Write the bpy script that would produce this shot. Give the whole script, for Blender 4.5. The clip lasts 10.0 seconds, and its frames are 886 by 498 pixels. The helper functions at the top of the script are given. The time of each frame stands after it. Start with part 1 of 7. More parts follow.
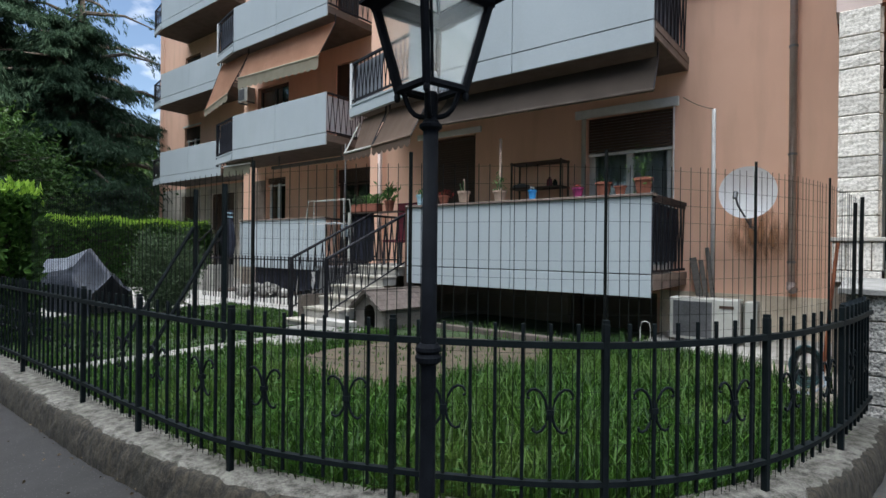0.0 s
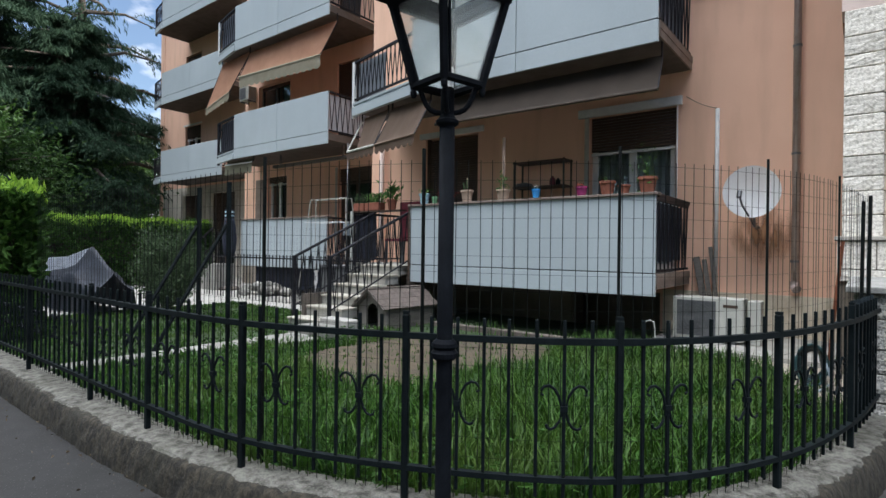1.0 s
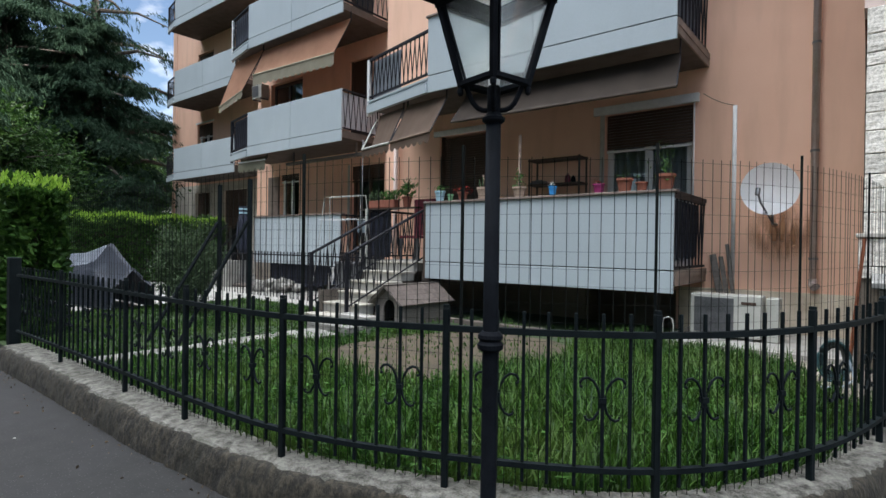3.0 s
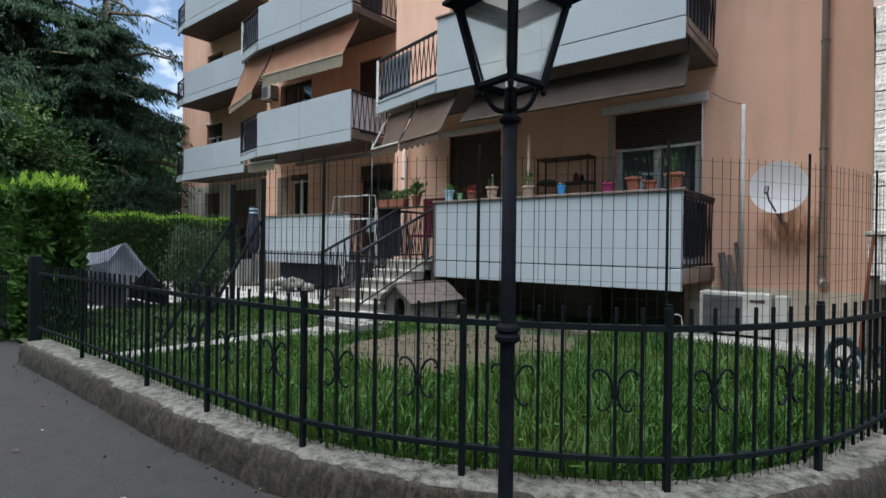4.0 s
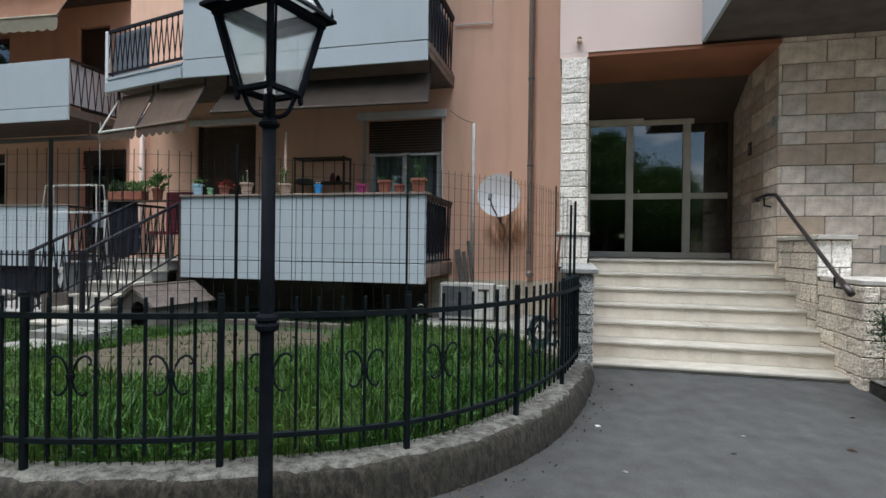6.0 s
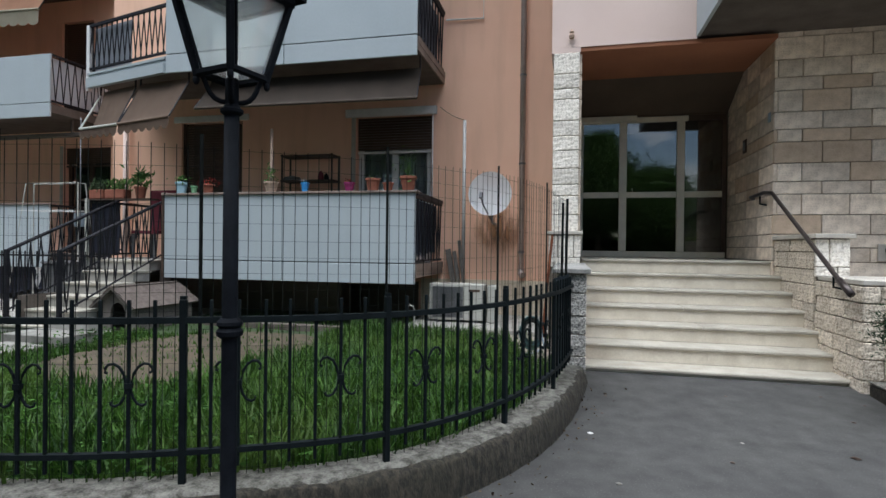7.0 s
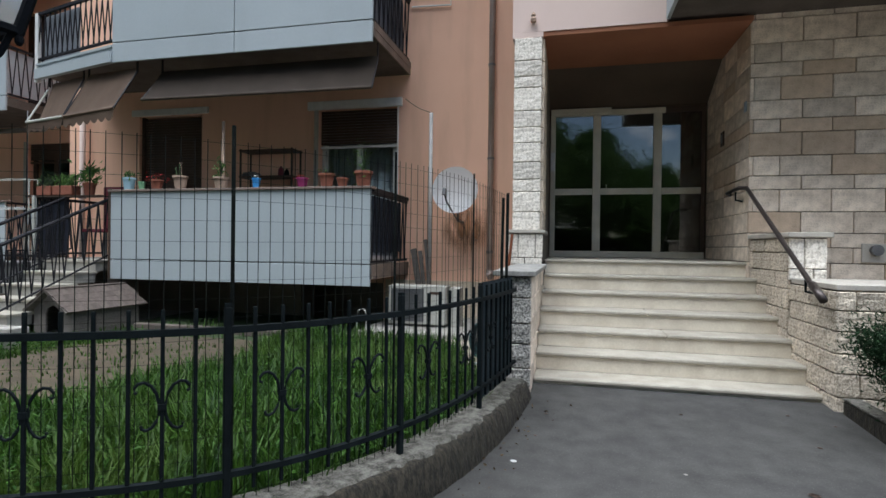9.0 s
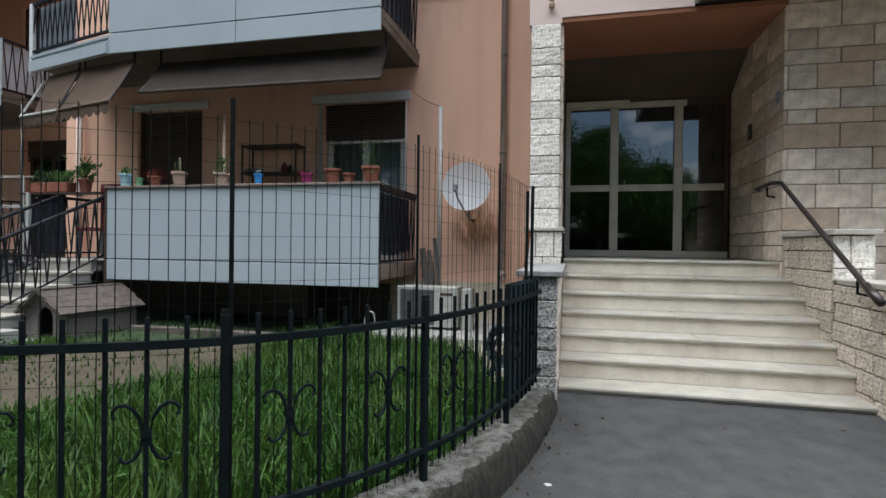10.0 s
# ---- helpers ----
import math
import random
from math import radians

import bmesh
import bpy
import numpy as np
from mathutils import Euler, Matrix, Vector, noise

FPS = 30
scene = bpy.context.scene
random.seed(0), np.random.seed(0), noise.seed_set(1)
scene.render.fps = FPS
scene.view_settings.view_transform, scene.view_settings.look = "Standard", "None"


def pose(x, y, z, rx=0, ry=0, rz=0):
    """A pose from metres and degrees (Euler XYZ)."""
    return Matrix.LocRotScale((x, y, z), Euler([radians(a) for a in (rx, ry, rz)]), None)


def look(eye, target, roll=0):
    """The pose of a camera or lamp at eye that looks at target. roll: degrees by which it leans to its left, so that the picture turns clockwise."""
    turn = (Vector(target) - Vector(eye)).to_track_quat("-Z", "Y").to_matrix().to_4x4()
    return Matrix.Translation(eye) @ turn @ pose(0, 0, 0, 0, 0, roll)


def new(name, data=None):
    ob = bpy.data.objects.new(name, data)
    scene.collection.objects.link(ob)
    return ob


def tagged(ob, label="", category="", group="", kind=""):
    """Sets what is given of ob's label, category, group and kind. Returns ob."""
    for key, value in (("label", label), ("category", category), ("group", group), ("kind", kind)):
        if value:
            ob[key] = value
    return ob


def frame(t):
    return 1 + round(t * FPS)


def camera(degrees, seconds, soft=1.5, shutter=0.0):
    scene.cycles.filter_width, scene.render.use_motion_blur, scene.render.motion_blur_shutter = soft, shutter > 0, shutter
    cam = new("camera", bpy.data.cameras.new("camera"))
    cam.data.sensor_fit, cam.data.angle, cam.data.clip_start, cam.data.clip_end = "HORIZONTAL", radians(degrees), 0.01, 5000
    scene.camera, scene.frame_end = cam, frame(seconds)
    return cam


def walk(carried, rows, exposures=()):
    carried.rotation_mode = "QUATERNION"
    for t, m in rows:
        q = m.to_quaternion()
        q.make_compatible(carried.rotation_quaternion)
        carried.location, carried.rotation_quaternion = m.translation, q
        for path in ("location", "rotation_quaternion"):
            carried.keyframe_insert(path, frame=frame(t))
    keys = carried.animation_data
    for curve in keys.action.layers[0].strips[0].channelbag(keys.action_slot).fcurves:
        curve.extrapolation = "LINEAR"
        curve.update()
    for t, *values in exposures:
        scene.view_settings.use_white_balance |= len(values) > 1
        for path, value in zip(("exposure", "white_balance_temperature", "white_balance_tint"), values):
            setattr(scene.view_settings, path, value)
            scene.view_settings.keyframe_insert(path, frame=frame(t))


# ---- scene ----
cam = camera(79.1, 10.0)
PATH = [
    (0, (0.671, -0.036, 1.265), (-0.56, 1.54, 1.263), 0.6),
    (0.5, (0.649, -0.064, 1.257), (-0.58, 1.514, 1.255), 0.6),
    (1, (0.624, -0.072, 1.251), (-0.605, 1.506, 1.248), 0.7),
    (1.5, (0.6, -0.078, 1.243), (-0.632, 1.498, 1.239), 0.7),
    (2, (0.574, -0.113, 1.239), (-0.661, 1.46, 1.232), 0.7),
    (2.5, (0.558, -0.154, 1.236), (-0.682, 1.415, 1.228), 0.7),
    (3, (0.544, -0.197, 1.237), (-0.705, 1.365, 1.225), 0.8),
    (4.3, (0.574, -0.326, 1.214), (-0.695, 1.219, 1.201), 0.7),
    (4.5, (0.599, -0.356, 1.211), (-0.626, 1.225, 1.197), 0.9),
    (4.6, (0.612, -0.371, 1.214), (-0.596, 1.223, 1.196), 0.9),
    (4.7, (0.625, -0.385, 1.217), (-0.581, 1.21, 1.199), 0.9),
    (4.8, (0.639, -0.4, 1.219), (-0.512, 1.236, 1.203), 1.0),
    (4.9, (0.652, -0.414, 1.222), (-0.441, 1.261, 1.206), 1.0),
    (5, (0.665, -0.429, 1.225), (-0.319, 1.313, 1.211), 1.0),
    (5.1, (0.665, -0.433, 1.223), (-0.2, 1.371, 1.211), 1.0),
    (5.2, (0.664, -0.437, 1.221), (-0.056, 1.429, 1.211), 0.9),
    (5.3, (0.664, -0.44, 1.22), (0.01, 1.45, 1.21), 0.9),
    (5.4, (0.663, -0.444, 1.218), (0.073, 1.467, 1.209), 0.8),
    (5.5, (0.663, -0.448, 1.216), (0.099, 1.471, 1.209), 0.8),
    (5.7, (0.668, -0.47, 1.213), (0.159, 1.464, 1.206), 0.8),
    (6, (0.676, -0.504, 1.208), (0.196, 1.438, 1.201), 0.7),
    (7.5, (0.707, -0.204, 1.203), (0.254, 1.744, 1.195), 0.7),
    (8, (0.866, -0.122, 1.209), (0.407, 1.824, 1.2), 0.7),
    (8.5, (1.028, 0.03, 1.207), (0.566, 1.976, 1.199), 0.7),
    (9, (1.138, 0.253, 1.213), (0.673, 2.199, 1.203), 0.7),
    (9.5, (1.048, 0.407, 1.22), (0.579, 2.351, 1.21), 0.7),
    (10, (0.945, 0.55, 1.194), (0.473, 2.494, 1.185), 0.7),
]
walk(cam, [(t, look(eye, target, roll)) for t, eye, target, roll in PATH], exposures=[(0, 1.82), (3, 1.82), (5.0, 1.76), (7.5, 1.63), (10, 1.60)])

# ---- world and sun ----
world = bpy.data.worlds.new("world")
scene.world = world
world.use_nodes = True
wn, wl = world.node_tree.nodes, world.node_tree.links
wn.clear()
SUN_EL, SUN_AZ = radians(50), radians(35)          # azimuth from +y towards +x
sky = wn.new("ShaderNodeTexSky")
sky.sky_type, sky.sun_disc = "NISHITA", False
sky.sun_elevation, sky.sun_rotation = SUN_EL, SUN_AZ
sky.dust_density, sky.ozone_density = 0.7, 1.3
# broken cloud over the blue; bright only high up, unseen, to light the walls
tc = wn.new("ShaderNodeTexCoord")
mp = wn.new("ShaderNodeMapping")
mp.inputs["Scale"].default_value = (1.0, 1.0, 2.2)
cl = wn.new("ShaderNodeTexNoise")
cl.inputs["Scale"].default_value, cl.inputs["Detail"].default_value = 3.2, 8
rp = wn.new("ShaderNodeValToRGB")
rp.color_ramp.elements[0].position, rp.color_ramp.elements[1].position = 0.38, 0.58
mixc = wn.new("ShaderNodeMixRGB")
mixc.inputs[2].default_value = (60.0, 63.5, 68.5, 1)
bg = wn.new("ShaderNodeBackground")
bg.inputs["Strength"].default_value = 0.055
wo = wn.new("ShaderNodeOutputWorld")
wl.new(tc.outputs["Generated"], mp.inputs["Vector"])
wl.new(mp.outputs["Vector"], cl.inputs["Vector"])
wl.new(cl.outputs["Fac"], rp.inputs["Fac"])
sep = wn.new("ShaderNodeSeparateXYZ")
high = wn.new("ShaderNodeMapRange")
high.interpolation_type = "SMOOTHSTEP"
high.inputs["From Min"].default_value, high.inputs["From Max"].default_value = 0.62, 0.84
mulc = wn.new("ShaderNodeMath")
mulc.operation = "MULTIPLY"
wl.new(tc.outputs["Generated"], sep.inputs[0])
wl.new(sep.outputs["Z"], high.inputs["Value"])
wl.new(rp.outputs["Color"], mulc.inputs[0])
wl.new(high.outputs["Result"], mulc.inputs[1])
wl.new(mulc.outputs[0], mixc.inputs[0])
# thin white cloud lower down
low = wn.new("ShaderNodeMixRGB")
low.inputs[2].default_value = (13.0, 13.0, 13.4, 1)
wisp = wn.new("ShaderNodeValToRGB")
wisp.color_ramp.elements[0].position, wisp.color_ramp.elements[1].position = 0.57, 0.72
wl.new(cl.outputs["Fac"], wisp.inputs["Fac"])
wl.new(wisp.outputs["Color"], low.inputs[0])
wl.new(sky.outputs["Color"], low.inputs[1])
wl.new(low.outputs["Color"], mixc.inputs[1])
wl.new(mixc.outputs["Color"], bg.inputs["Color"])
wl.new(bg.outputs["Background"], wo.inputs["Surface"])
sun_data = bpy.data.lights.new("sun", "SUN")
sun_data.energy, sun_data.angle, sun_data.color = 3.2, radians(0.6), (1.0, 0.95, 0.87)
sun = new("sun", sun_data)
sv = Vector((math.sin(SUN_AZ) * math.cos(SUN_EL), math.cos(SUN_AZ) * math.cos(SUN_EL), math.sin(SUN_EL)))
sun.matrix_world = look(sv * 60, (0, 0, 0))


# ---- materials ----
def material(name, dark, light, scale=6.0, rough=0.8, bump=0.1, fine=60.0, metal=0.0, vary=0.0, stain=0.0, spec=0.5, stretch=(1, 1, 1), stain_col=(0.05, 0.045, 0.04), lo=0.34, hi=0.66):
    """A surface of two mixed colours at two scales, fine relief, chance variation from piece to piece and optional streaky stains."""
    m = bpy.data.materials.new(name)
    m.use_nodes = True
    n, l = m.node_tree.nodes, m.node_tree.links
    b = n["Principled BSDF"]
    b.inputs["Roughness"].default_value, b.inputs["Metallic"].default_value = rough, metal
    b.inputs["Specular IOR Level"].default_value = spec
    co = n.new("ShaderNodeTexCoord")
    mapping = n.new("ShaderNodeMapping")
    mapping.inputs["Scale"].default_value = stretch
    l.new(co.outputs["Object"], mapping.inputs["Vector"])
    big, small = n.new("ShaderNodeTexNoise"), n.new("ShaderNodeTexNoise")
    for node, sc, det in ((big, scale, 6), (small, fine, 4)):
        node.inputs["Scale"].default_value, node.inputs["Detail"].default_value = sc, det
        l.new(mapping.outputs["Vector"], node.inputs["Vector"])
    add = n.new("ShaderNodeMath")
    add.operation = "MULTIPLY_ADD"
    add.inputs[1].default_value = 0.35
    l.new(small.outputs["Fac"], add.inputs[0])
    half = n.new("ShaderNodeMath")
    half.operation, half.inputs[1].default_value = "MULTIPLY", 0.65
    l.new(big.outputs["Fac"], half.inputs[0])
    l.new(half.outputs[0], add.inputs[2])
    ramp = n.new("ShaderNodeValToRGB")
    ramp.color_ramp.elements[0].position, ramp.color_ramp.elements[1].position = lo, hi
    ramp.color_ramp.elements[0].color, ramp.color_ramp.elements[1].color = (*dark, 1), (*light, 1)
    l.new(add.outputs[0], ramp.inputs["Fac"])
    col = ramp.outputs["Color"]
    if vary:
        info, hsv = n.new("ShaderNodeObjectInfo"), n.new("ShaderNodeHueSaturation")
        span = n.new("ShaderNodeMapRange")
        span.inputs["To Min"].default_value, span.inputs["To Max"].default_value = 1 - vary, 1 + vary
        l.new(info.outputs["Random"], span.inputs["Value"])
        l.new(span.outputs["Result"], hsv.inputs["Value"])
        l.new(col, hsv.inputs["Color"])
        col = hsv.outputs["Color"]
    if stain:
        st, sr, mx = n.new("ShaderNodeTexNoise"), n.new("ShaderNodeValToRGB"), n.new("ShaderNodeMixRGB")
        mp2 = n.new("ShaderNodeMapping")
        mp2.inputs["Scale"].default_value = (2.2, 2.2, 0.35)
        l.new(co.outputs["Object"], mp2.inputs["Vector"])
        l.new(mp2.outputs["Vector"], st.inputs["Vector"])
        st.inputs["Scale"].default_value, st.inputs["Detail"].default_value = 1.7, 7
        sr.color_ramp.elements[0].position, sr.color_ramp.elements[1].position = 0.5, 0.78
        sr.color_ramp.elements[1].color = (stain, stain, stain, 1)
        l.new(st.outputs["Fac"], sr.inputs["Fac"])
        l.new(sr.outputs["Color"], mx.inputs[0])
        l.new(col, mx.inputs[1])
        mx.inputs[2].default_value = (*stain_col, 1)
        col = mx.outputs["Color"]
    l.new(col, b.inputs["Base Color"])
    if bump:
        bp = n.new("ShaderNodeBump")
        bp.inputs["Strength"].default_value, bp.inputs["Distance"].default_value = bump, 0.02
        l.new(add.outputs[0], bp.inputs["Height"])
        l.new(bp.outputs["Normal"], b.inputs["Normal"])
    return m


def glass(name, tint, ior, rough=0.02, clear=1.0):
    m = bpy.data.materials.new(name)
    m.use_nodes = True
    b = m.node_tree.nodes["Principled BSDF"]
    b.inputs["Base Color"].default_value = (*tint, 1)
    b.inputs["Roughness"].default_value, b.inputs["IOR"].default_value = rough, ior
    b.inputs["Transmission Weight"].default_value = clear
    return m


def leafy(name, dark, light, rough=0.55, trans=0.25, patch=None, spec=0.18):
    """Leaves: colour varies from leaf to leaf; some light passes through."""
    m = bpy.data.materials.new(name)
    m.use_nodes = True
    n, l = m.node_tree.nodes, m.node_tree.links
    b, out = n["Principled BSDF"], n["Material Output"]
    geo, ramp = n.new("ShaderNodeNewGeometry"), n.new("ShaderNodeValToRGB")
    ramp.color_ramp.elements[0].color, ramp.color_ramp.elements[1].color = (*dark, 1), (*light, 1)
    l.new(geo.outputs["Random Per Island"], ramp.inputs["Fac"])
    col = ramp.outputs["Color"]
    if patch:
        # paler, drier patches
        co, no, pr, pm = n.new("ShaderNodeTexCoord"), n.new("ShaderNodeTexNoise"), n.new("ShaderNodeValToRGB"), n.new("ShaderNodeMixRGB")
        no.inputs["Scale"].default_value, no.inputs["Detail"].default_value = 1.3, 5
        pr.color_ramp.elements[0].position, pr.color_ramp.elements[1].position = 0.48, 0.70
        pr.color_ramp.elements[1].color = (0.75, 0.75, 0.75, 1)
        pm.inputs[2].default_value = (*patch, 1)
        l.new(co.outputs["Object"], no.inputs["Vector"])
        l.new(no.outputs["Fac"], pr.inputs["Fac"])
        l.new(pr.outputs["Color"], pm.inputs[0])
        l.new(col, pm.inputs[1])
        col = pm.outputs["Color"]
    l.new(col, b.inputs["Base Color"])
    b.inputs["Roughness"].default_value, b.inputs["Specular IOR Level"].default_value = rough, spec
    tr, mx = n.new("ShaderNodeBsdfTranslucent"), n.new("ShaderNodeMixShader")
    l.new(col, tr.inputs["Color"])
    mx.inputs[0].default_value = trans
    l.new(b.outputs["BSDF"], mx.inputs[1])
    l.new(tr.outputs["BSDF"], mx.inputs[2])
    l.new(mx.outputs["Shader"], out.inputs["Surface"])
    return m


def asphalt():
    """Old asphalt: pale aggregate specks, dark blotches, and a colour that turns paler and greyer towards the entrance.
    """
    m = material("asphalt", (0.0090, 0.0085, 0.0081), (0.0230, 0.0219, 0.0208), 7.0, 0.92, 0.12, 90, spec=0.35, lo=0.24, hi=0.76)
    n, l = m.node_tree.nodes, m.node_tree.links
    b = n["Principled BSDF"]
    base = b.inputs["Base Color"].links[0].from_socket
    co = n.new("ShaderNodeTexCoord")
    xyz, rough_edge, sm = n.new("ShaderNodeSeparateXYZ"), n.new("ShaderNodeTexNoise"), n.new("ShaderNodeMath")
    rough_edge.inputs["Scale"].default_value, rough_edge.inputs["Detail"].default_value = 0.9, 7
    sm.operation, sm.inputs[1].default_value = "MULTIPLY_ADD", 3.2
    l.new(co.outputs["Object"], xyz.inputs[0])
    l.new(co.outputs["Object"], rough_edge.inputs["Vector"])
    l.new(rough_edge.outputs["Fac"], sm.inputs[0])
    l.new(xyz.outputs["X"], sm.inputs[2])
    span = n.new("ShaderNodeMapRange")
    span.inputs["From Min"].default_value, span.inputs["From Max"].default_value = 0.2, 2.6
    l.new(sm.outputs[0], span.inputs["Value"])
    # Mixes the base with the paler tone along x, over a noisy edge.
    worn = n.new("ShaderNodeMixRGB")
    worn.blend_type = "MIX"
    light = n.new("ShaderNodeMixRGB")
    light.blend_type, light.inputs[0].default_value, light.inputs[2].default_value = "MULTIPLY", 1.0, (3.2, 3.33, 3.27, 1)
    l.new(base, light.inputs[1])
    l.new(span.outputs["Result"], worn.inputs[0])
    l.new(base, worn.inputs[1])
    l.new(light.outputs["Color"], worn.inputs[2])
    # blotches and bright grains
    bl, br, bm_ = n.new("ShaderNodeTexNoise"), n.new("ShaderNodeValToRGB"), n.new("ShaderNodeMixRGB")
    bl.inputs["Scale"].default_value, bl.inputs["Detail"].default_value = 1.7, 9
    br.color_ramp.elements[0].position, br.color_ramp.elements[1].position = 0.46, 0.72
    br.color_ramp.elements[1].color = (0.42, 0.42, 0.42, 1)
    bm_.inputs[2].default_value = (0.022, 0.021, 0.022, 1)
    l.new(co.outputs["Object"], bl.inputs["Vector"])
    l.new(bl.outputs["Fac"], br.inputs["Fac"])
    l.new(br.outputs["Color"], bm_.inputs[0])
    l.new(worn.outputs["Color"], bm_.inputs[1])
    vo, vr, vm = n.new("ShaderNodeTexVoronoi"), n.new("ShaderNodeValToRGB"), n.new("ShaderNodeMixRGB")
    vo.inputs["Scale"].default_value = 62
    vr.color_ramp.elements[0].position, vr.color_ramp.elements[1].position = 0.10, 0.17
    vr.color_ramp.elements[0].color, vr.color_ramp.elements[1].color = (0.35, 0.35, 0.35, 1), (0, 0, 0, 1)
    vm.inputs[2].default_value = (0.17, 0.165, 0.155, 1)
    l.new(co.outputs["Object"], vo.inputs["Vector"])
    l.new(vo.outputs["Distance"], vr.inputs["Fac"])
    l.new(vr.outputs["Color"], vm.inputs[0])
    l.new(bm_.outputs["Color"], vm.inputs[1])
    l.new(vm.outputs["Color"], b.inputs["Base Color"])
    return m


M_ASPHALT = asphalt()
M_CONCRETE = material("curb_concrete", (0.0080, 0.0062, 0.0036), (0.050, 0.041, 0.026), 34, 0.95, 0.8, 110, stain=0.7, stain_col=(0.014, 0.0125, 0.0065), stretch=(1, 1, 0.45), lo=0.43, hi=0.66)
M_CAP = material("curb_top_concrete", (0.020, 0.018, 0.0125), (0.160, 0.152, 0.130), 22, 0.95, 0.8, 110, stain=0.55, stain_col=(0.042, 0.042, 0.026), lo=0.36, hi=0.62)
M_PLASTER = material("salmon_plaster", (0.82, 0.490, 0.340), (0.88, 0.548, 0.390), 1.2, 0.9, 0.12, 90, stain=0.30, stain_col=(0.48, 0.27, 0.17))
M_PINK = material("pale_pink_plaster", (0.70, 0.54, 0.475), (0.75, 0.59, 0.525), 1.5, 0.9, 0.08, 90)
M_SOFFIT = material("rust_soffit_paint", (0.26, 0.10, 0.05), (0.33, 0.13, 0.065), 2, 0.8, 0.05, 60)
# Dark tone that holds the shade at the back of the porch.
M_PORCHSHADE = material("porch_shade_tone", (0.070, 0.048, 0.033), (0.100, 0.072, 0.050), 2, 0.85, 0.08, 60)
M_PANEL = material("white_fibre_cement", (0.352, 0.395, 0.412), (0.402, 0.447, 0.464), 0.9, 0.6, 0.03, 40, vary=0.03, stain=0.14, stain_col=(0.28, 0.28, 0.27))
M_SLAB = material("slab_concrete", (0.070, 0.056, 0.046), (0.125, 0.102, 0.085), 4, 0.9, 0.2, 60)
M_SLABEDGE = material("brown_beige_slab_paint", (0.17, 0.125, 0.098), (0.27, 0.205, 0.165), 5, 0.85, 0.15, 60, stain=0.3)
M_COPING = material("brown_coping", (0.15, 0.11, 0.09), (0.24, 0.18, 0.15), 6, 0.7, 0.1, 60)
M_IRON = material("black_painted_iron", (0.0040, 0.0060, 0.0066), (0.0085, 0.0120, 0.0130), 14, 0.66, 0.08, 120, vary=0.15, spec=0.07)
M_BRONZE = material("dark_bronze_tube", (0.045, 0.035, 0.032), (0.075, 0.060, 0.055), 9, 0.35, 0.03, 60, metal=0.5)
M_LAMP = material("black_lamp_paint", (0.0036, 0.0042, 0.0055), (0.0075, 0.0090, 0.0115), 14, 0.65, 0.06, 120, spec=0.04)
M_SIDECLOTH = material("dark_blue_grey_screen_cloth", (0.050, 0.062, 0.088), (0.088, 0.105, 0.140), 5, 0.9, 0.15, 160, stretch=(1, 6, 0.4))
M_SIDECLOTHPALE = material("blue_grey_screen_cloth", (0.15, 0.165, 0.19), (0.23, 0.245, 0.275), 5, 0.9, 0.15, 160, stretch=(1, 6, 0.4))
M_CURTAIN = material("pale_net_cloth", (0.42, 0.45, 0.48), (0.54, 0.57, 0.60), 3, 0.95, 0.1, 90, stretch=(9, 1, 0.3))
M_RAILPAINT = material("dark_bronze_railing_paint", (0.008, 0.008, 0.011), (0.020, 0.019, 0.023), 12, 0.55, 0.05, 90, spec=0.2)
M_WIRE = material("dark_green_coated_wire", (0.004, 0.005, 0.005), (0.010, 0.012, 0.011), 20, 0.6, 0.0, 90, spec=0.1)
M_WHITEMETAL = material("white_painted_metal", (0.62, 0.61, 0.59), (0.75, 0.74, 0.72), 8, 0.45, 0.03, 60)
# Risers lightened and worn treads darkened to offset strong overhead light.
M_STEP = material("travertine_step", (0.57, 0.505, 0.405), (0.74, 0.675, 0.56), 5, 0.6, 0.12, 60, stain=0.4, stain_col=(0.30, 0.24, 0.17))
M_TREAD = material("worn_darkened_tread", (0.305, 0.278, 0.228), (0.43, 0.398, 0.333), 6, 0.65, 0.15, 60, stain=0.4, stain_col=(0.24, 0.20, 0.15))
M_BLOCK = material("travertine_block", (0.55, 0.450, 0.350), (0.86, 0.735, 0.60), 9, 0.8, 0.9, 70, vary=0.2, stain=0.45, stain_col=(0.30, 0.21, 0.14), lo=0.38, hi=0.60)
M_TAN = material("tan_travertine_block", (0.46, 0.34, 0.235), (0.66, 0.51, 0.375), 9, 0.8, 0.7, 60, vary=0.12)
M_ROUGH = material("split_face_stone", (0.40, 0.345, 0.28), (0.86, 0.80, 0.71), 34, 0.9, 0.6, 100, vary=0.14, lo=0.34, hi=0.55)
M_ROUGHGREY = material("weathered_split_stone", (0.105, 0.100, 0.092), (0.62, 0.59, 0.53), 58, 0.9, 0.9, 140, vary=0.12, lo=0.40, hi=0.60)
M_ROUGHTAN = material("split_tan_stone", (0.26, 0.205, 0.15), (0.70, 0.61, 0.49), 52, 0.9, 0.9, 140, vary=0.18, lo=0.37, hi=0.57)
M_CAPGREY = material("weathered_cap_stone", (0.17, 0.165, 0.15), (0.33, 0.32, 0.295), 9, 0.85, 0.3, 80)
M_MORTAR = material("mortar", (0.16, 0.13, 0.10), (0.24, 0.20, 0.16), 12, 0.95, 0.3, 80)
M_CAPSTONE = material("cap_stone", (0.36, 0.33, 0.28), (0.51, 0.47, 0.41), 7, 0.7, 0.15, 70)
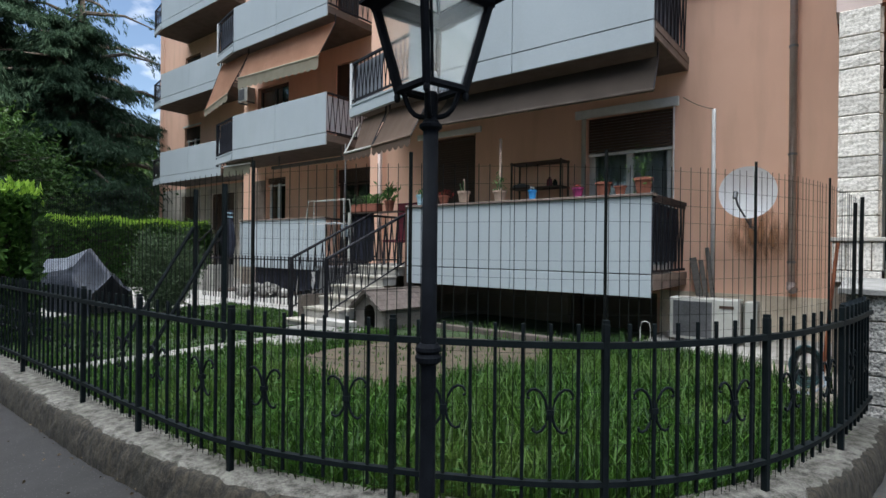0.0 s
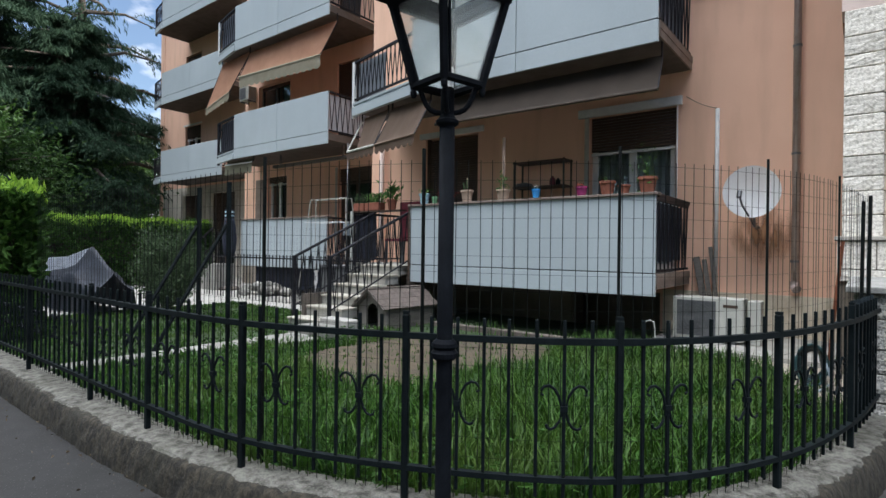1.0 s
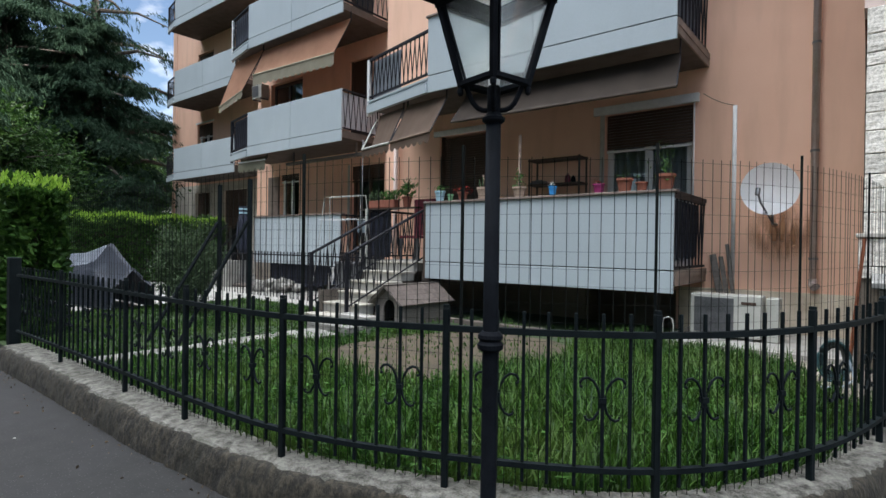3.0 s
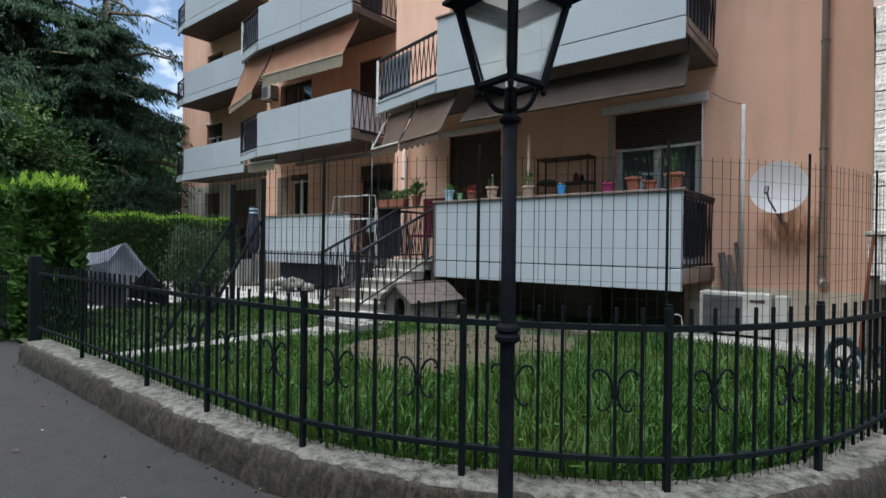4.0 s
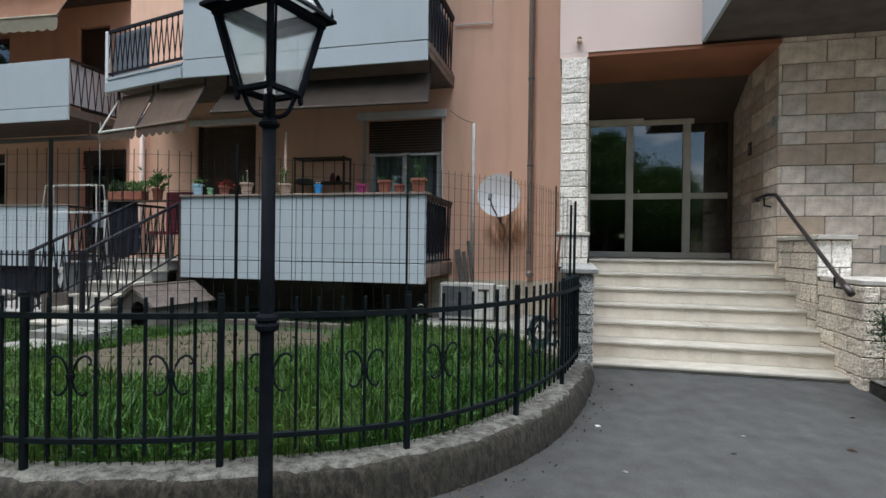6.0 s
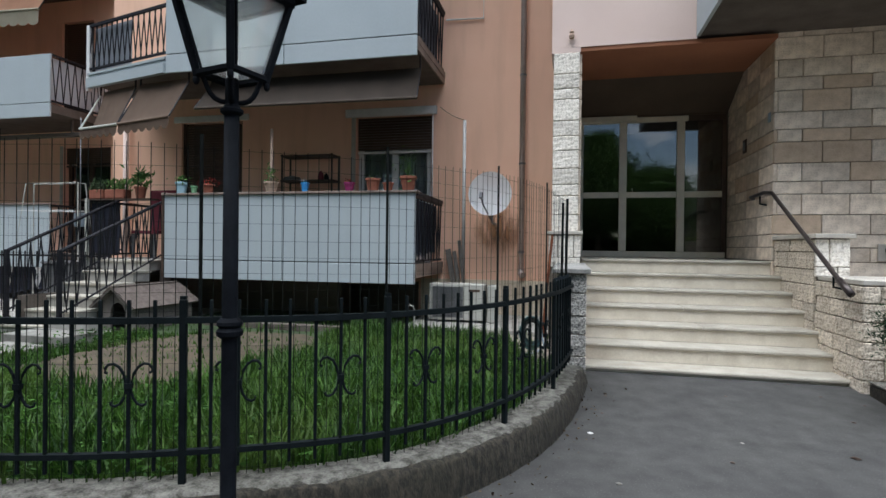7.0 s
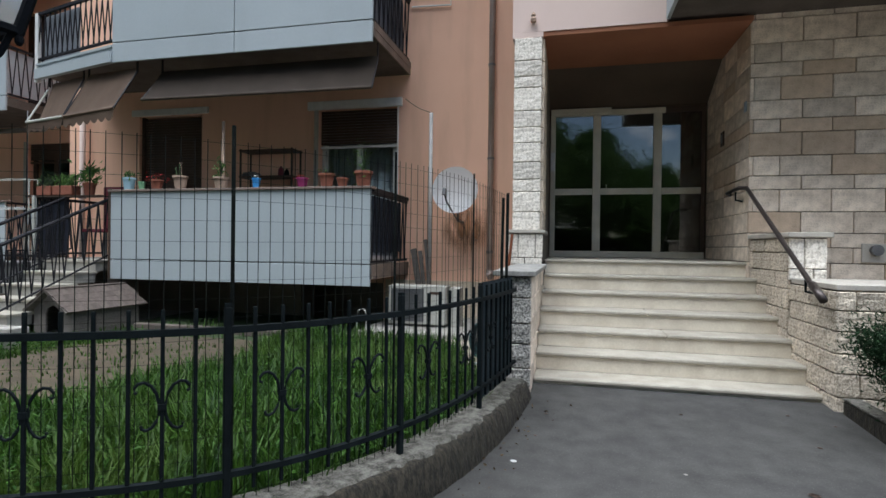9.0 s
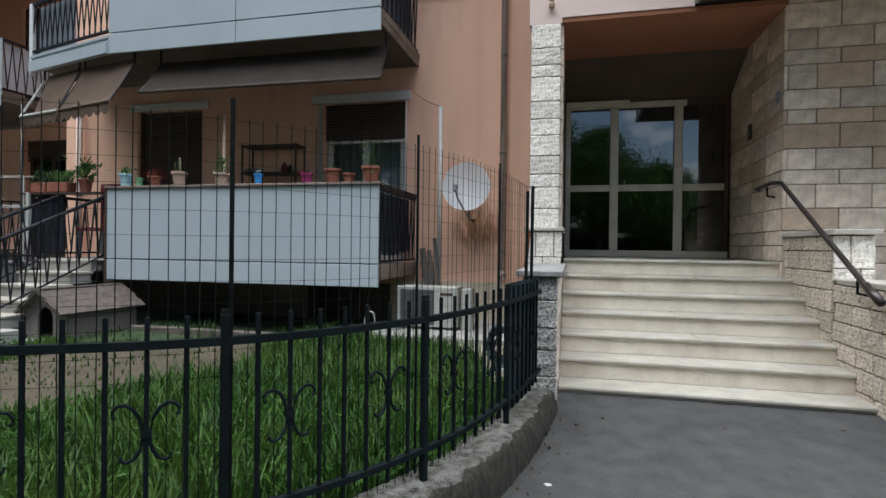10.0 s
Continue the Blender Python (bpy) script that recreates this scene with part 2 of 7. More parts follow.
M_BRASS = material("champagne_aluminium", (0.56, 0.515, 0.42), (0.68, 0.63, 0.52), 5, 0.42, 0.02, 60, metal=0.1)
M_SHUTTER = material("brown_shutter", (0.046, 0.027, 0.018), (0.078, 0.046, 0.031), 4, 0.6, 0.05, 50)
M_AWNTAUPE = material("taupe_awning_canvas", (0.140, 0.092, 0.064), (0.185, 0.126, 0.090), 3, 0.9, 0.1, 200)
M_AWNDARK = material("grey_brown_awning_canvas", (0.052, 0.038, 0.028), (0.074, 0.055, 0.042), 3, 0.9, 0.1, 200)
M_AWNORANGE = material("apricot_awning_canvas", (0.47, 0.245, 0.148), (0.58, 0.32, 0.205), 3, 0.9, 0.1, 200)
M_AWNROLL = material("grey_green_awning_canvas", (0.20, 0.19, 0.13), (0.27, 0.26, 0.19), 3, 0.9, 0.1, 200)
M_VALANCE = material("cream_valance_canvas", (0.35, 0.315, 0.225), (0.44, 0.40, 0.30), 4, 0.9, 0.1, 200)
M_LAWN = material("lawn_soil", (0.012, 0.026, 0.006), (0.030, 0.056, 0.011), 3.5, 0.95, 0.5, 80)
M_DIRT = material("bare_earth", (0.033, 0.025, 0.014), (0.076, 0.057, 0.032), 5, 0.95, 0.6, 70)
M_PATH = material("dirty_path_stone", (0.12, 0.115, 0.10), (0.235, 0.225, 0.20), 7, 0.9, 0.3, 60, vary=0.15)
M_PALEDIRT = material("pale_dusty_earth", (0.20, 0.17, 0.13), (0.38, 0.33, 0.27), 5, 0.95, 0.5, 60)
M_PAVE = material("pale_paving", (0.225, 0.213, 0.19), (0.36, 0.345, 0.31), 5, 0.85, 0.2, 60, vary=0.1)
M_WOODGREY = material("weathered_board", (0.075, 0.064, 0.054), (0.148, 0.13, 0.113), 9, 0.85, 0.2, 90, vary=0.12, stretch=(1, 6, 6))
M_SHINGLE = material("grey_brown_shingle", (0.072, 0.055, 0.046), (0.13, 0.102, 0.086), 10, 0.9, 0.4, 90, vary=0.2)
M_BARK = material("bark", (0.035, 0.028, 0.022), (0.09, 0.075, 0.06), 9, 0.95, 0.8, 60)
M_TERRA = material("terracotta", (0.21, 0.066, 0.040), (0.29, 0.10, 0.060), 12, 0.85, 0.1, 80)
M_BEIGEPOT = material("beige_clay", (0.34, 0.235, 0.175), (0.45, 0.32, 0.24), 12, 0.85, 0.1, 80)
M_BLUEPOT = material("pale_blue_plastic", (0.34, 0.52, 0.60), (0.40, 0.58, 0.66), 8, 0.45, 0.02, 60)
M_VIVIDBLUE = material("bright_blue_glaze", (0.03, 0.22, 0.55), (0.05, 0.30, 0.65), 8, 0.3, 0.02, 60)
M_MAGENTA = material("magenta_plastic", (0.24, 0.02, 0.10), (0.32, 0.035, 0.14), 8, 0.45, 0.02, 60)
M_GREENPOT = material("green_plastic", (0.16, 0.35, 0.18), (0.22, 0.42, 0.24), 8, 0.45, 0.02, 60)
M_RED = material("red_cloth", (0.15, 0.022, 0.036), (0.21, 0.036, 0.052), 8, 0.9, 0.1, 120)
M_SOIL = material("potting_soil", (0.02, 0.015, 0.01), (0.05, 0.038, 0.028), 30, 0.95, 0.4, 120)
M_COPPER = material("brown_painted_pipe", (0.50, 0.40, 0.365), (0.64, 0.54, 0.50), 7, 0.22, 0.03, 60, metal=0.4)
M_DISH = material("white_dish_paint", (0.86, 0.88, 0.89), (0.90, 0.92, 0.93), 5, 0.45, 0.02, 60)
M_GREYMETAL = material("grey_metal", (0.12, 0.12, 0.125), (0.20, 0.20, 0.205), 9, 0.45, 0.03, 60, metal=0.6)
M_ACWHITE = material("aged_white_plastic", (0.38, 0.375, 0.33), (0.50, 0.49, 0.44), 6, 0.55, 0.03, 60)
# Near-black, to paint the darkness of unlit interiors.
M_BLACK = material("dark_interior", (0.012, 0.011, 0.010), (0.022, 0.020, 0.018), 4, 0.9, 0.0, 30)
# Dark tone that stands in for shade under slabs and indoors.
M_DARKWALL = material("dark_shade_wall", (0.17, 0.14, 0.11), (0.25, 0.21, 0.17), 3, 0.95, 0.2, 60)
M_TARP = material("grey_tarpaulin", (0.016, 0.021, 0.034), (0.036, 0.044, 0.066), 4, 0.6, 0.2, 50)
M_TARPLIGHT = material("pale_blue_tarpaulin", (0.24, 0.30, 0.36), (0.34, 0.40, 0.45), 4, 0.5, 0.2, 50)
M_RUST = material("rusty_iron", (0.13, 0.035, 0.014), (0.26, 0.085, 0.035), 14, 0.9, 0.2, 90)
M_TEAL = material("dark_teal_rubber", (0.008, 0.020, 0.022), (0.018, 0.040, 0.042), 14, 0.5, 0.05, 90)
M_GREYBOX = material("grey_weathered_plastic", (0.10, 0.10, 0.10), (0.15, 0.15, 0.15), 6, 0.7, 0.05, 60)
M_TEALPALE = material("pale_teal_rubber", (0.02, 0.055, 0.06), (0.035, 0.085, 0.09), 14, 0.5, 0.05, 90)
M_NAVY = material("navy_cloth", (0.010, 0.012, 0.022), (0.022, 0.026, 0.045), 5, 0.9, 0.2, 120)
M_STONEGF = material("beige_stone_cladding", (0.48, 0.44, 0.37), (0.58, 0.53, 0.45), 3, 0.85, 0.15, 60)
M_CEDAR = leafy("cedar_needles", (0.016, 0.036, 0.019), (0.034, 0.060, 0.038), 0.75, 0.3, spec=0.06)
M_BROAD = leafy("broadleaf", (0.010, 0.030, 0.007), (0.046, 0.098, 0.022), 0.5, 0.3)
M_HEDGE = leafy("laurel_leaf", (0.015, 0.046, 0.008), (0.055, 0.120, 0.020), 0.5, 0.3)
# Fresh shoots, coloured extra bright to stand in for sun on hedge tops.
M_SUNNYSHOOT = leafy("sun_toned_laurel_shoot", (0.14, 0.26, 0.030), (0.27, 0.42, 0.055), 0.45, 0.4)
M_OLIVE = leafy("olive_leaf", (0.032, 0.056, 0.026), (0.082, 0.122, 0.058), 0.55, 0.2)
M_GRASS = leafy("grass_blade", (0.007, 0.031, 0.004), (0.050, 0.116, 0.015), 0.55, 0.35, (0.082, 0.136, 0.028), 0.22)
M_CONIFER = leafy("juniper_leaf", (0.008, 0.026, 0.010), (0.024, 0.058, 0.022), 0.6, 0.15)
M_WEED = leafy("clover_leaf", (0.015, 0.052, 0.007), (0.052, 0.130, 0.020), 0.55, 0.25)
M_POTLEAF = leafy("pot_plant_leaf", (0.05, 0.12, 0.03), (0.16, 0.28, 0.08), 0.5, 0.3)
G_DOOR = glass("tinted_door_glass", (0.42, 0.46, 0.47), 1.85)
G_CLEAR = glass("dusty_lantern_glass", (0.93, 0.95, 0.94), 1.35, 0.03, 0.90)
G_MILK = glass("milky_roof_glass", (0.86, 0.87, 0.84), 1.4, 0.55, 0.75)
G_WIN = glass("window_glass", (0.85, 0.9, 0.9), 1.6)


# ---- mesh helpers ----
def box(bm, x0, x1, y0, y1, z0, z1, m=None, bevel=0.0):
    v = [bm.verts.new(c) for c in ((x0, y0, z0), (x1, y0, z0), (x1, y1, z0), (x0, y1, z0), (x0, y0, z1), (x1, y0, z1), (x1, y1, z1), (x0, y1, z1))]
    f = [bm.faces.new([v[i] for i in q]) for q in ((0, 3, 2, 1), (4, 5, 6, 7), (0, 1, 5, 4), (1, 2, 6, 5), (2, 3, 7, 6), (3, 0, 4, 7))]
    if bevel:
        edges = list({e for q in f for e in q.edges})
        made = bmesh.ops.bevel(bm, geom=edges, offset=bevel, segments=1, affect="EDGES")
        v = list({w for q in made["faces"] for w in q.verts} | {w for w in v if w.is_valid})
    if m is not None:
        bmesh.ops.transform(bm, matrix=m, verts=v)
    return v


def tube(bm, points, r, seg=8, r1=None, close=True):
    """A round bar along points; r to r1."""
    pts = [Vector(p) for p in points]
    rings = []
    up = Vector((0, 0, 1))
    for i, p in enumerate(pts):
        d = (pts[min(i + 1, len(pts) - 1)] - pts[max(i - 1, 0)]).normalized()
        a = d.cross(up if abs(d.z) < 0.95 else Vector((1, 0, 0))).normalized()
        b = d.cross(a).normalized()
        rr = r if r1 is None else r + (r1 - r) * i / (len(pts) - 1)
        rings.append([bm.verts.new(p + (a * math.cos(t) + b * math.sin(t)) * rr) for t in [2 * math.pi * k / seg + math.pi / seg for k in range(seg)]])
    for q, w in zip(rings, rings[1:]):
        for k in range(seg):
            bm.faces.new((q[k], q[(k + 1) % seg], w[(k + 1) % seg], w[k]))
    if close:
        bm.faces.new(rings[0][::-1])
        bm.faces.new(rings[-1])


def lathe(bm, profile, seg=16, at=(0, 0, 0)):
    """Turn (radius, z) pairs about the z axis."""
    rings = [[bm.verts.new((at[0] + r * math.cos(2 * math.pi * k / seg), at[1] + r * math.sin(2 * math.pi * k / seg), at[2] + z)) for k in range(seg)] for r, z in profile]
    for q, w in zip(rings, rings[1:]):
        for k in range(seg):
            bm.faces.new((q[k], q[(k + 1) % seg], w[(k + 1) % seg], w[k]))
    bm.faces.new(rings[0][::-1])
    bm.faces.new(rings[-1])


def strip(bm, path, profile):
    """Sweep a closed profile of (sideways, up) pairs along a plan path of (point, side) pairs."""
    rings = [[bm.verts.new((p.x + s.x * a, p.y + s.y * a, p.z + u)) for a, u in profile] for p, s in path]
    n = len(profile)
    for q, w in zip(rings, rings[1:]):
        for k in range(n):
            bm.faces.new((q[k], w[k], w[(k + 1) % n], q[(k + 1) % n]))
    bm.faces.new(rings[0])
    bm.faces.new(rings[-1][::-1])


def finish(bm, name, mat, smooth=False):
    bmesh.ops.recalc_face_normals(bm, faces=bm.faces)
    me = bpy.data.meshes.new(name)
    bm.to_mesh(me)
    bm.free()
    me.materials.append(mat)
    if smooth:
        for p in me.polygons:
            p.use_smooth = True
    return me


def part(name, bm, mat, parent=None, label="", smooth=False, kind=""):
    ob = new(name, finish(bm, name, mat, smooth))
    ob.parent = parent
    return tagged(ob, label=label, kind=kind)


def shared(name, me, parent, m):
    """One more piece on a mesh that alike pieces share."""
    ob = new(name, me)
    ob.parent = parent
    ob.matrix_basis = m
    return ob


def thing(name, label, category, group="", at=(0, 0, 0)):
    ob = new(name)
    ob.location = at
    return tagged(ob, label=label, category=category, group=group)


def structure(name, bm, mat, label="", category="", smooth=False):
    ob = part(name, bm, mat, None, label, smooth)
    return tagged(ob, label=label, category=category or name.split("_")[0], kind="structure")


def boxes(*rows, bevel=0.0):
    bm = bmesh.new()
    for r in rows:
        box(bm, *r, bevel=bevel)
    return bm


def raw(name, verts, faces, mat):
    me = bpy.data.meshes.new(name)
    me.from_pydata(verts, [], faces)
    me.materials.append(mat)
    return me


def wall_along_x(bm, x0, x1, z0, z1, y0, y1, holes=()):
    """A wall between y0 and y1, with holes (x0, x1, z0, z1) cut right through."""
    xs = sorted({x0, x1, *(h[0] for h in holes), *(h[1] for h in holes)})
    for a, b in zip(xs, xs[1:]):
        cuts = sorted((h[2], h[3]) for h in holes if h[0] <= a and h[1] >= b)
        z = z0
        for lo, hi in cuts:
            if lo > z:
                box(bm, a, b, y0, y1, z, lo)
            z = max(z, hi)
        if z < z1:
            box(bm, a, b, y0, y1, z, z1)


def leaf_cloud(name, centres, normals, size, mat, rng, aspect=2.2, jitter=0.6):
    """Many small bent leaves, each its own island, round the centres."""
    n = len(centres)
    d = normals + rng.normal(0, jitter, (n, 3))
    d /= np.linalg.norm(d, axis=1)[:, None] + 1e-9
    side = np.cross(d, rng.normal(0, 1, (n, 3)))
    side /= np.linalg.norm(side, axis=1)[:, None] + 1e-9
    nrm = np.cross(d, side)
    s = size * rng.uniform(0.6, 1.3, n)[:, None]
    w = side * s / aspect * 0.5
    v = np.empty((n, 4, 3))
    v[:, 0] = centres - d * s * 0.5
    v[:, 1] = centres + w + nrm * s * 0.08
    v[:, 2] = centres + d * s * 0.5 - nrm * s * 0.1
    v[:, 3] = centres - w + nrm * s * 0.08
    f = np.arange(n * 4).reshape(n, 4)
    me = bpy.data.meshes.new(name)
    me.from_pydata(v.reshape(-1, 3).tolist(), [], f.tolist())
    me.materials.append(mat)
    return me


# ---- ground ----
FENCE = [(-6.08, 1.33), (-4.82, 1.335), (-3.46, 1.325), (-2.58, 1.315), (-1.68, 1.355), (-0.88, 1.61), (-0.13, 2.05), (0.34, 2.74), (0.59, 3.57), (0.72, 4.42)]


def spline(points, step):
    """Plan points every step along a smooth curve through points, each with its right-hand side and the distance walked."""
    p = [Vector((*q, 0)) for q in points]
    p = [2 * p[0] - p[1], *p, 2 * p[-1] - p[-2]]
    fine = []
    for i in range(1, len(p) - 2):
        for k in range(40):
            t = k / 40
            fine.append(0.5 * (2 * p[i] + (p[i + 1] - p[i - 1]) * t + (2 * p[i - 1] - 5 * p[i] + 4 * p[i + 1] - p[i + 2]) * t * t + (3 * p[i] - p[i - 1] - 3 * p[i + 1] + p[i + 2]) * t ** 3))
    fine.append(p[-2])
    length = [0.0]
    for a, b in zip(fine, fine[1:]):
        length.append(length[-1] + (b - a).length)
    n = max(2, round(length[-1] / step))
    out = []
    for k in range(n + 1):
        s = length[-1] * k / n
        i = min(max(1, int(np.searchsorted(length, s))), len(fine) - 1)
        f = (s - length[i - 1]) / max(1e-9, length[i] - length[i - 1])
        d = (fine[i] - fine[i - 1]).normalized()
        out.append((fine[i - 1].lerp(fine[i], f), Vector((d.y, -d.x, 0)), s))
    return out


def ground_z(x, y):
    """The asphalt rises a little towards the entrance steps."""
    return 0.075 * max(0.0, min(1.0, (y - 3.4) / 1.4)) * max(0.0, min(1.0, (x + 0.5) / 1.0))


gx = sorted({-300, -80, -40, -20, *np.arange(-9, 7.01, 0.4).round(2).tolist(), 12, 30, 80, 300})
gy = sorted({-300, -80, -30, -12, *np.arange(-6, 6.01, 0.4).round(2).tolist(), 10, 20, 40, 100, 300})
gv = [(x, y, ground_z(x, y) - (0.06 if x < 0.1 and y > 2.6 else 0)) for y in gy for x in gx]
gf = [(j * len(gx) + i, j * len(gx) + i + 1, (j + 1) * len(gx) + i + 1, (j + 1) * len(gx) + i) for j in range(len(gy) - 1) for i in range(len(gx) - 1)]
tagged(new("ground", raw("ground", gv, gf, M_ASPHALT)), "worn dark grey asphalt yard and lane", "asphalt", kind="structure")

line = spline(FENCE, 0.06)
bm = bmesh.new()
rng0 = random.Random(3)
face = [(0.148, -0.1), (0.146, -0.04), (0.143, -0.01), (0.141, 0.02), (0.138, 0.045), (0.135, 0.07), (0.131, 0.095), (0.126, 0.12), (0.121, 0.143), (0.114, 0.166), (0.105, 0.182), (0.085, 0.192), (0.06, 0.195), (-0.11, 0.189), (-0.11, -0.1)]
strip(bm, [(p, s) for p, s, d in spline(FENCE, 0.026)], face)
for v in bm.verts:
    if v.co.x < -2.2 and v.co.y < 1.27:
        v.co.y -= 0.03 * min(1, (-2.2 - v.co.x) / 0.8)
    if v.co.z < 0.187:
        rough = 0.010 * noise.noise(v.co * 7) + 0.008 * noise.noise(v.co * 21) + 0.005 * noise.noise(v.co * 47)
        v.co += Vector((rough, rough + rng0.uniform(-0.0025, 0.0025), 0))
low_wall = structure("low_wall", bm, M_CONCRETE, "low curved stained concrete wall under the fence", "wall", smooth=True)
bm = bmesh.new()
rings = []
for p, s, d in spline(FENCE, 0.025):
    rag = 0.030 * noise.noise((d * 2.2, 0, 1)) + 0.022 * noise.noise((d * 9.0, 0, 4)) + 0.012 * noise.noise((d * 27.0, 0, 8)) + (0.03 * min(1, (-2.2 - p.x) / 0.8) if p.x < -2.2 else 0.0)
    dip = 0.004 * noise.noise((d * 12.0, 5, 4))
    rings.append([bm.verts.new((p.x + s.x * a, p.y + s.y * a, h + dip)) for a, h in ((0.090 + rag, 0.186), (0.078 + rag, 0.198), (0.050 + 0.5 * rag, 0.2025), (0.0, 0.203), (-0.05, 0.2025), (-0.10, 0.200), (-0.12, 0.192), (-0.12, 0.18))])
for q, w in zip(rings, rings[1:]):
    for k in range(7):
        bm.faces.new((q[k], w[k], w[k + 1], q[k + 1]))
bm.faces.new(rings[0])
bm.faces.new(rings[-1][::-1])
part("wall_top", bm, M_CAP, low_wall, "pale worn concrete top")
# dry leaf crumbs and grit along the foot of the low wall
rc = np.random.default_rng(17)
crumbs = []
for p, s, d in spline(FENCE, 0.012):
    if rc.random() < 0.35:
        a = 0.13 + abs(rc.normal(0, 0.10))
        crumbs.append((p.x + s.x * a, p.y + s.y * a, ground_z(p.x, p.y) + 0.014))
crumbs = np.array(crumbs)
M_CRUMB = leafy("leaf_crumb", (0.018, 0.012, 0.008), (0.13, 0.095, 0.06), 0.8, 0.0)
tagged(new("leaf_crumbs", leaf_cloud("leaf_crumbs", crumbs, np.tile([1.0, 0.2, 0.1], (len(crumbs), 1)), 0.024, M_CRUMB, rc, 1.7, 0.6)), "dry leaf crumbs and grit along the low wall", "litter", kind="stuff")
# small weeds along the inner edge of the wall top
tuft = []
for p, s, d in spline(FENCE, 0.02):
    if noise.noise((d * 2.1, 3, 0)) > 0.0:
        for k in range(3):
            a = -0.115 + rc.normal(0, 0.014)
            tuft.append((p.x + s.x * a, p.y + s.y * a, 0.205))
tuft = np.array(tuft)
tagged(new("edge_weeds", leaf_cloud("edge_weeds", tuft, np.tile([0, 0, 1.0], (len(tuft), 1)), 0.045, M_GRASS, rc, 5.0, 0.6)), "small weeds along the top of the low wall", "weeds", kind="stuff")


def lawn_z(x, y):
    return 0.10 + 0.02 * math.sin(1.7 * x) * math.cos(1.3 * y) - 0.05 * max(0, min(1, (y - 3) / 3))


def inside_lawn(x, y):
    """Right of the path, behind the low wall."""
    if x < -4.95 or y > 7.0:
        return False
    best = min(line, key=lambda q: (q[0].x - x) ** 2 + (q[0].y - y) ** 2)
    return (Vector((x, y, 0)) - best[0]).dot(best[1]) < -0.08


def strip_edge(x):
    """Where the pale trodden strip by the wall begins."""
    return float(np.interp(x, (-1.6, -0.5, -0.3, 0.0, 0.12, 0.28, 0.5), (6.45, 6.35, 6.0, 5.8, 5.4, 4.86, 4.6))) + 0.06 * noise.noise((x * 5, 0, 2))


def in_dirt(x, y):
    r = ((x + 3.0) / 1.2) ** 2 + ((y - 4.45) / 1.4) ** 2
    return r + 0.35 * noise.noise((x * 1.6, y * 1.6, 0)) < 1.0


bm = bmesh.new()
cells = {}
N = 0.12
for i in range(int(-5.0 / N) - 1, int(0.9 / N) + 1):
    for j in range(int(1.3 / N), int(8.3 / N) + 1):
        x, y = i * N, j * N
        best = min(line[::3], key=lambda q: (q[0].x - x) ** 2 + (q[0].y - y) ** 2)
        if (Vector((x, y, 0)) - best[0]).dot(best[1]) < 0.08:
            cells[i, j] = bm.verts.new((x, y, lawn_z(x, y)))
for (i, j), v in cells.items():
    q = [cells.get((i + 1, j)), cells.get((i + 1, j + 1)), cells.get((i, j + 1))]
    if all(q):
        bm.faces.new((v, *q))
for v in bm.verts:
    v.co.z += 0.012 * noise.noise(v.co * 3)
lawn = structure("lawn", bm, M_LAWN, "patchy overgrown lawn behind the fence", "lawn")
bm = bmesh.new()
ring = [bm.verts.new((-3.0 + 1.32 * math.cos(t) * (1 + 0.16 * noise.noise((math.cos(t) * 2, math.sin(t) * 2, 1))), 4.45 + 1.5 * math.sin(t) * (1 + 0.2 * noise.noise((math.cos(t) * 2, math.sin(t) * 2, 5))), 0)) for t in [2 * math.pi * k / 48 for k in range(48)]]
mid = bm.verts.new((-3.0, 4.45, 0))
for a, b in zip(ring, ring[1:] + ring[:1]):
    bm.faces.new((mid, a, b))
bmesh.ops.subdivide_edges(bm, edges=bm.edges[:], cuts=3, use_grid_fill=True)
for v in bm.verts:
    v.co.z = lawn_z(v.co.x, v.co.y) + 0.012 * noise.noise(v.co * 3) + 0.014
structure("bare_patch", bm, M_DIRT, "bare trodden earth patch in the lawn", "earth")

bm = bmesh.new()
rows = []
for k in range(23):
    x = -1.6 + 0.1 * k
    a = strip_edge(x)
    rows.append([bm.verts.new((x, a + (6.62 - a) * j / 8, lawn_z(x, a + (6.62 - a) * j / 8) + 0.03 + 0.008 * noise.noise((x * 6, j * 1.7, 0)))) for j in range(9)])
for q, w in zip(rows, rows[1:]):
    for k in range(8):
        bm.faces.new((q[k], q[k + 1], w[k + 1], w[k]))
structure("trodden_strip", bm, M_PALEDIRT, "pale trodden earth and concrete beside the wall", "earth")

structure("area_kerb", boxes((-4.6, -1.5, 6.32, 6.42, -0.02, 0.125), bevel=0.01), M_SLAB, "low worn kerb before the balcony", "kerb")

# paved court beyond the lawn and a strip of concrete along the wall
structure("courtyard_paving", boxes((-24, -10.02, 1.6, 12, -0.05, 0.03), (-10.02, -6.6, 6.25, 12, -0.05, 0.03), (-6.6, -4.95, 5.0, 8.6, -0.05, 0.035)), M_PAVE, "pale concrete court paving", "paving")
structure("wall_footing_paving", boxes((-1.5, 0.62, 6.6, 8.3, -0.05, 0.13)), M_PAVE, "pale concrete strip along the wall", "paving")
bm = bmesh.new()
cells = {}
for i in range(-52, -26):
    for j in range(7, 33):
        x, y = i * 0.2, j * 0.2
        cells[i, j] = bm.verts.new((max(x, -10.02), max(1.44, min(y, 6.25)), 0.04 + 0.02 * noise.noise((x, y, 4))))
for (i, j), v in cells.items():
    q = [cells.get((i + 1, j)), cells.get((i + 1, j + 1)), cells.get((i, j + 1))]
    if all(q):
        bm.faces.new((v, *q))
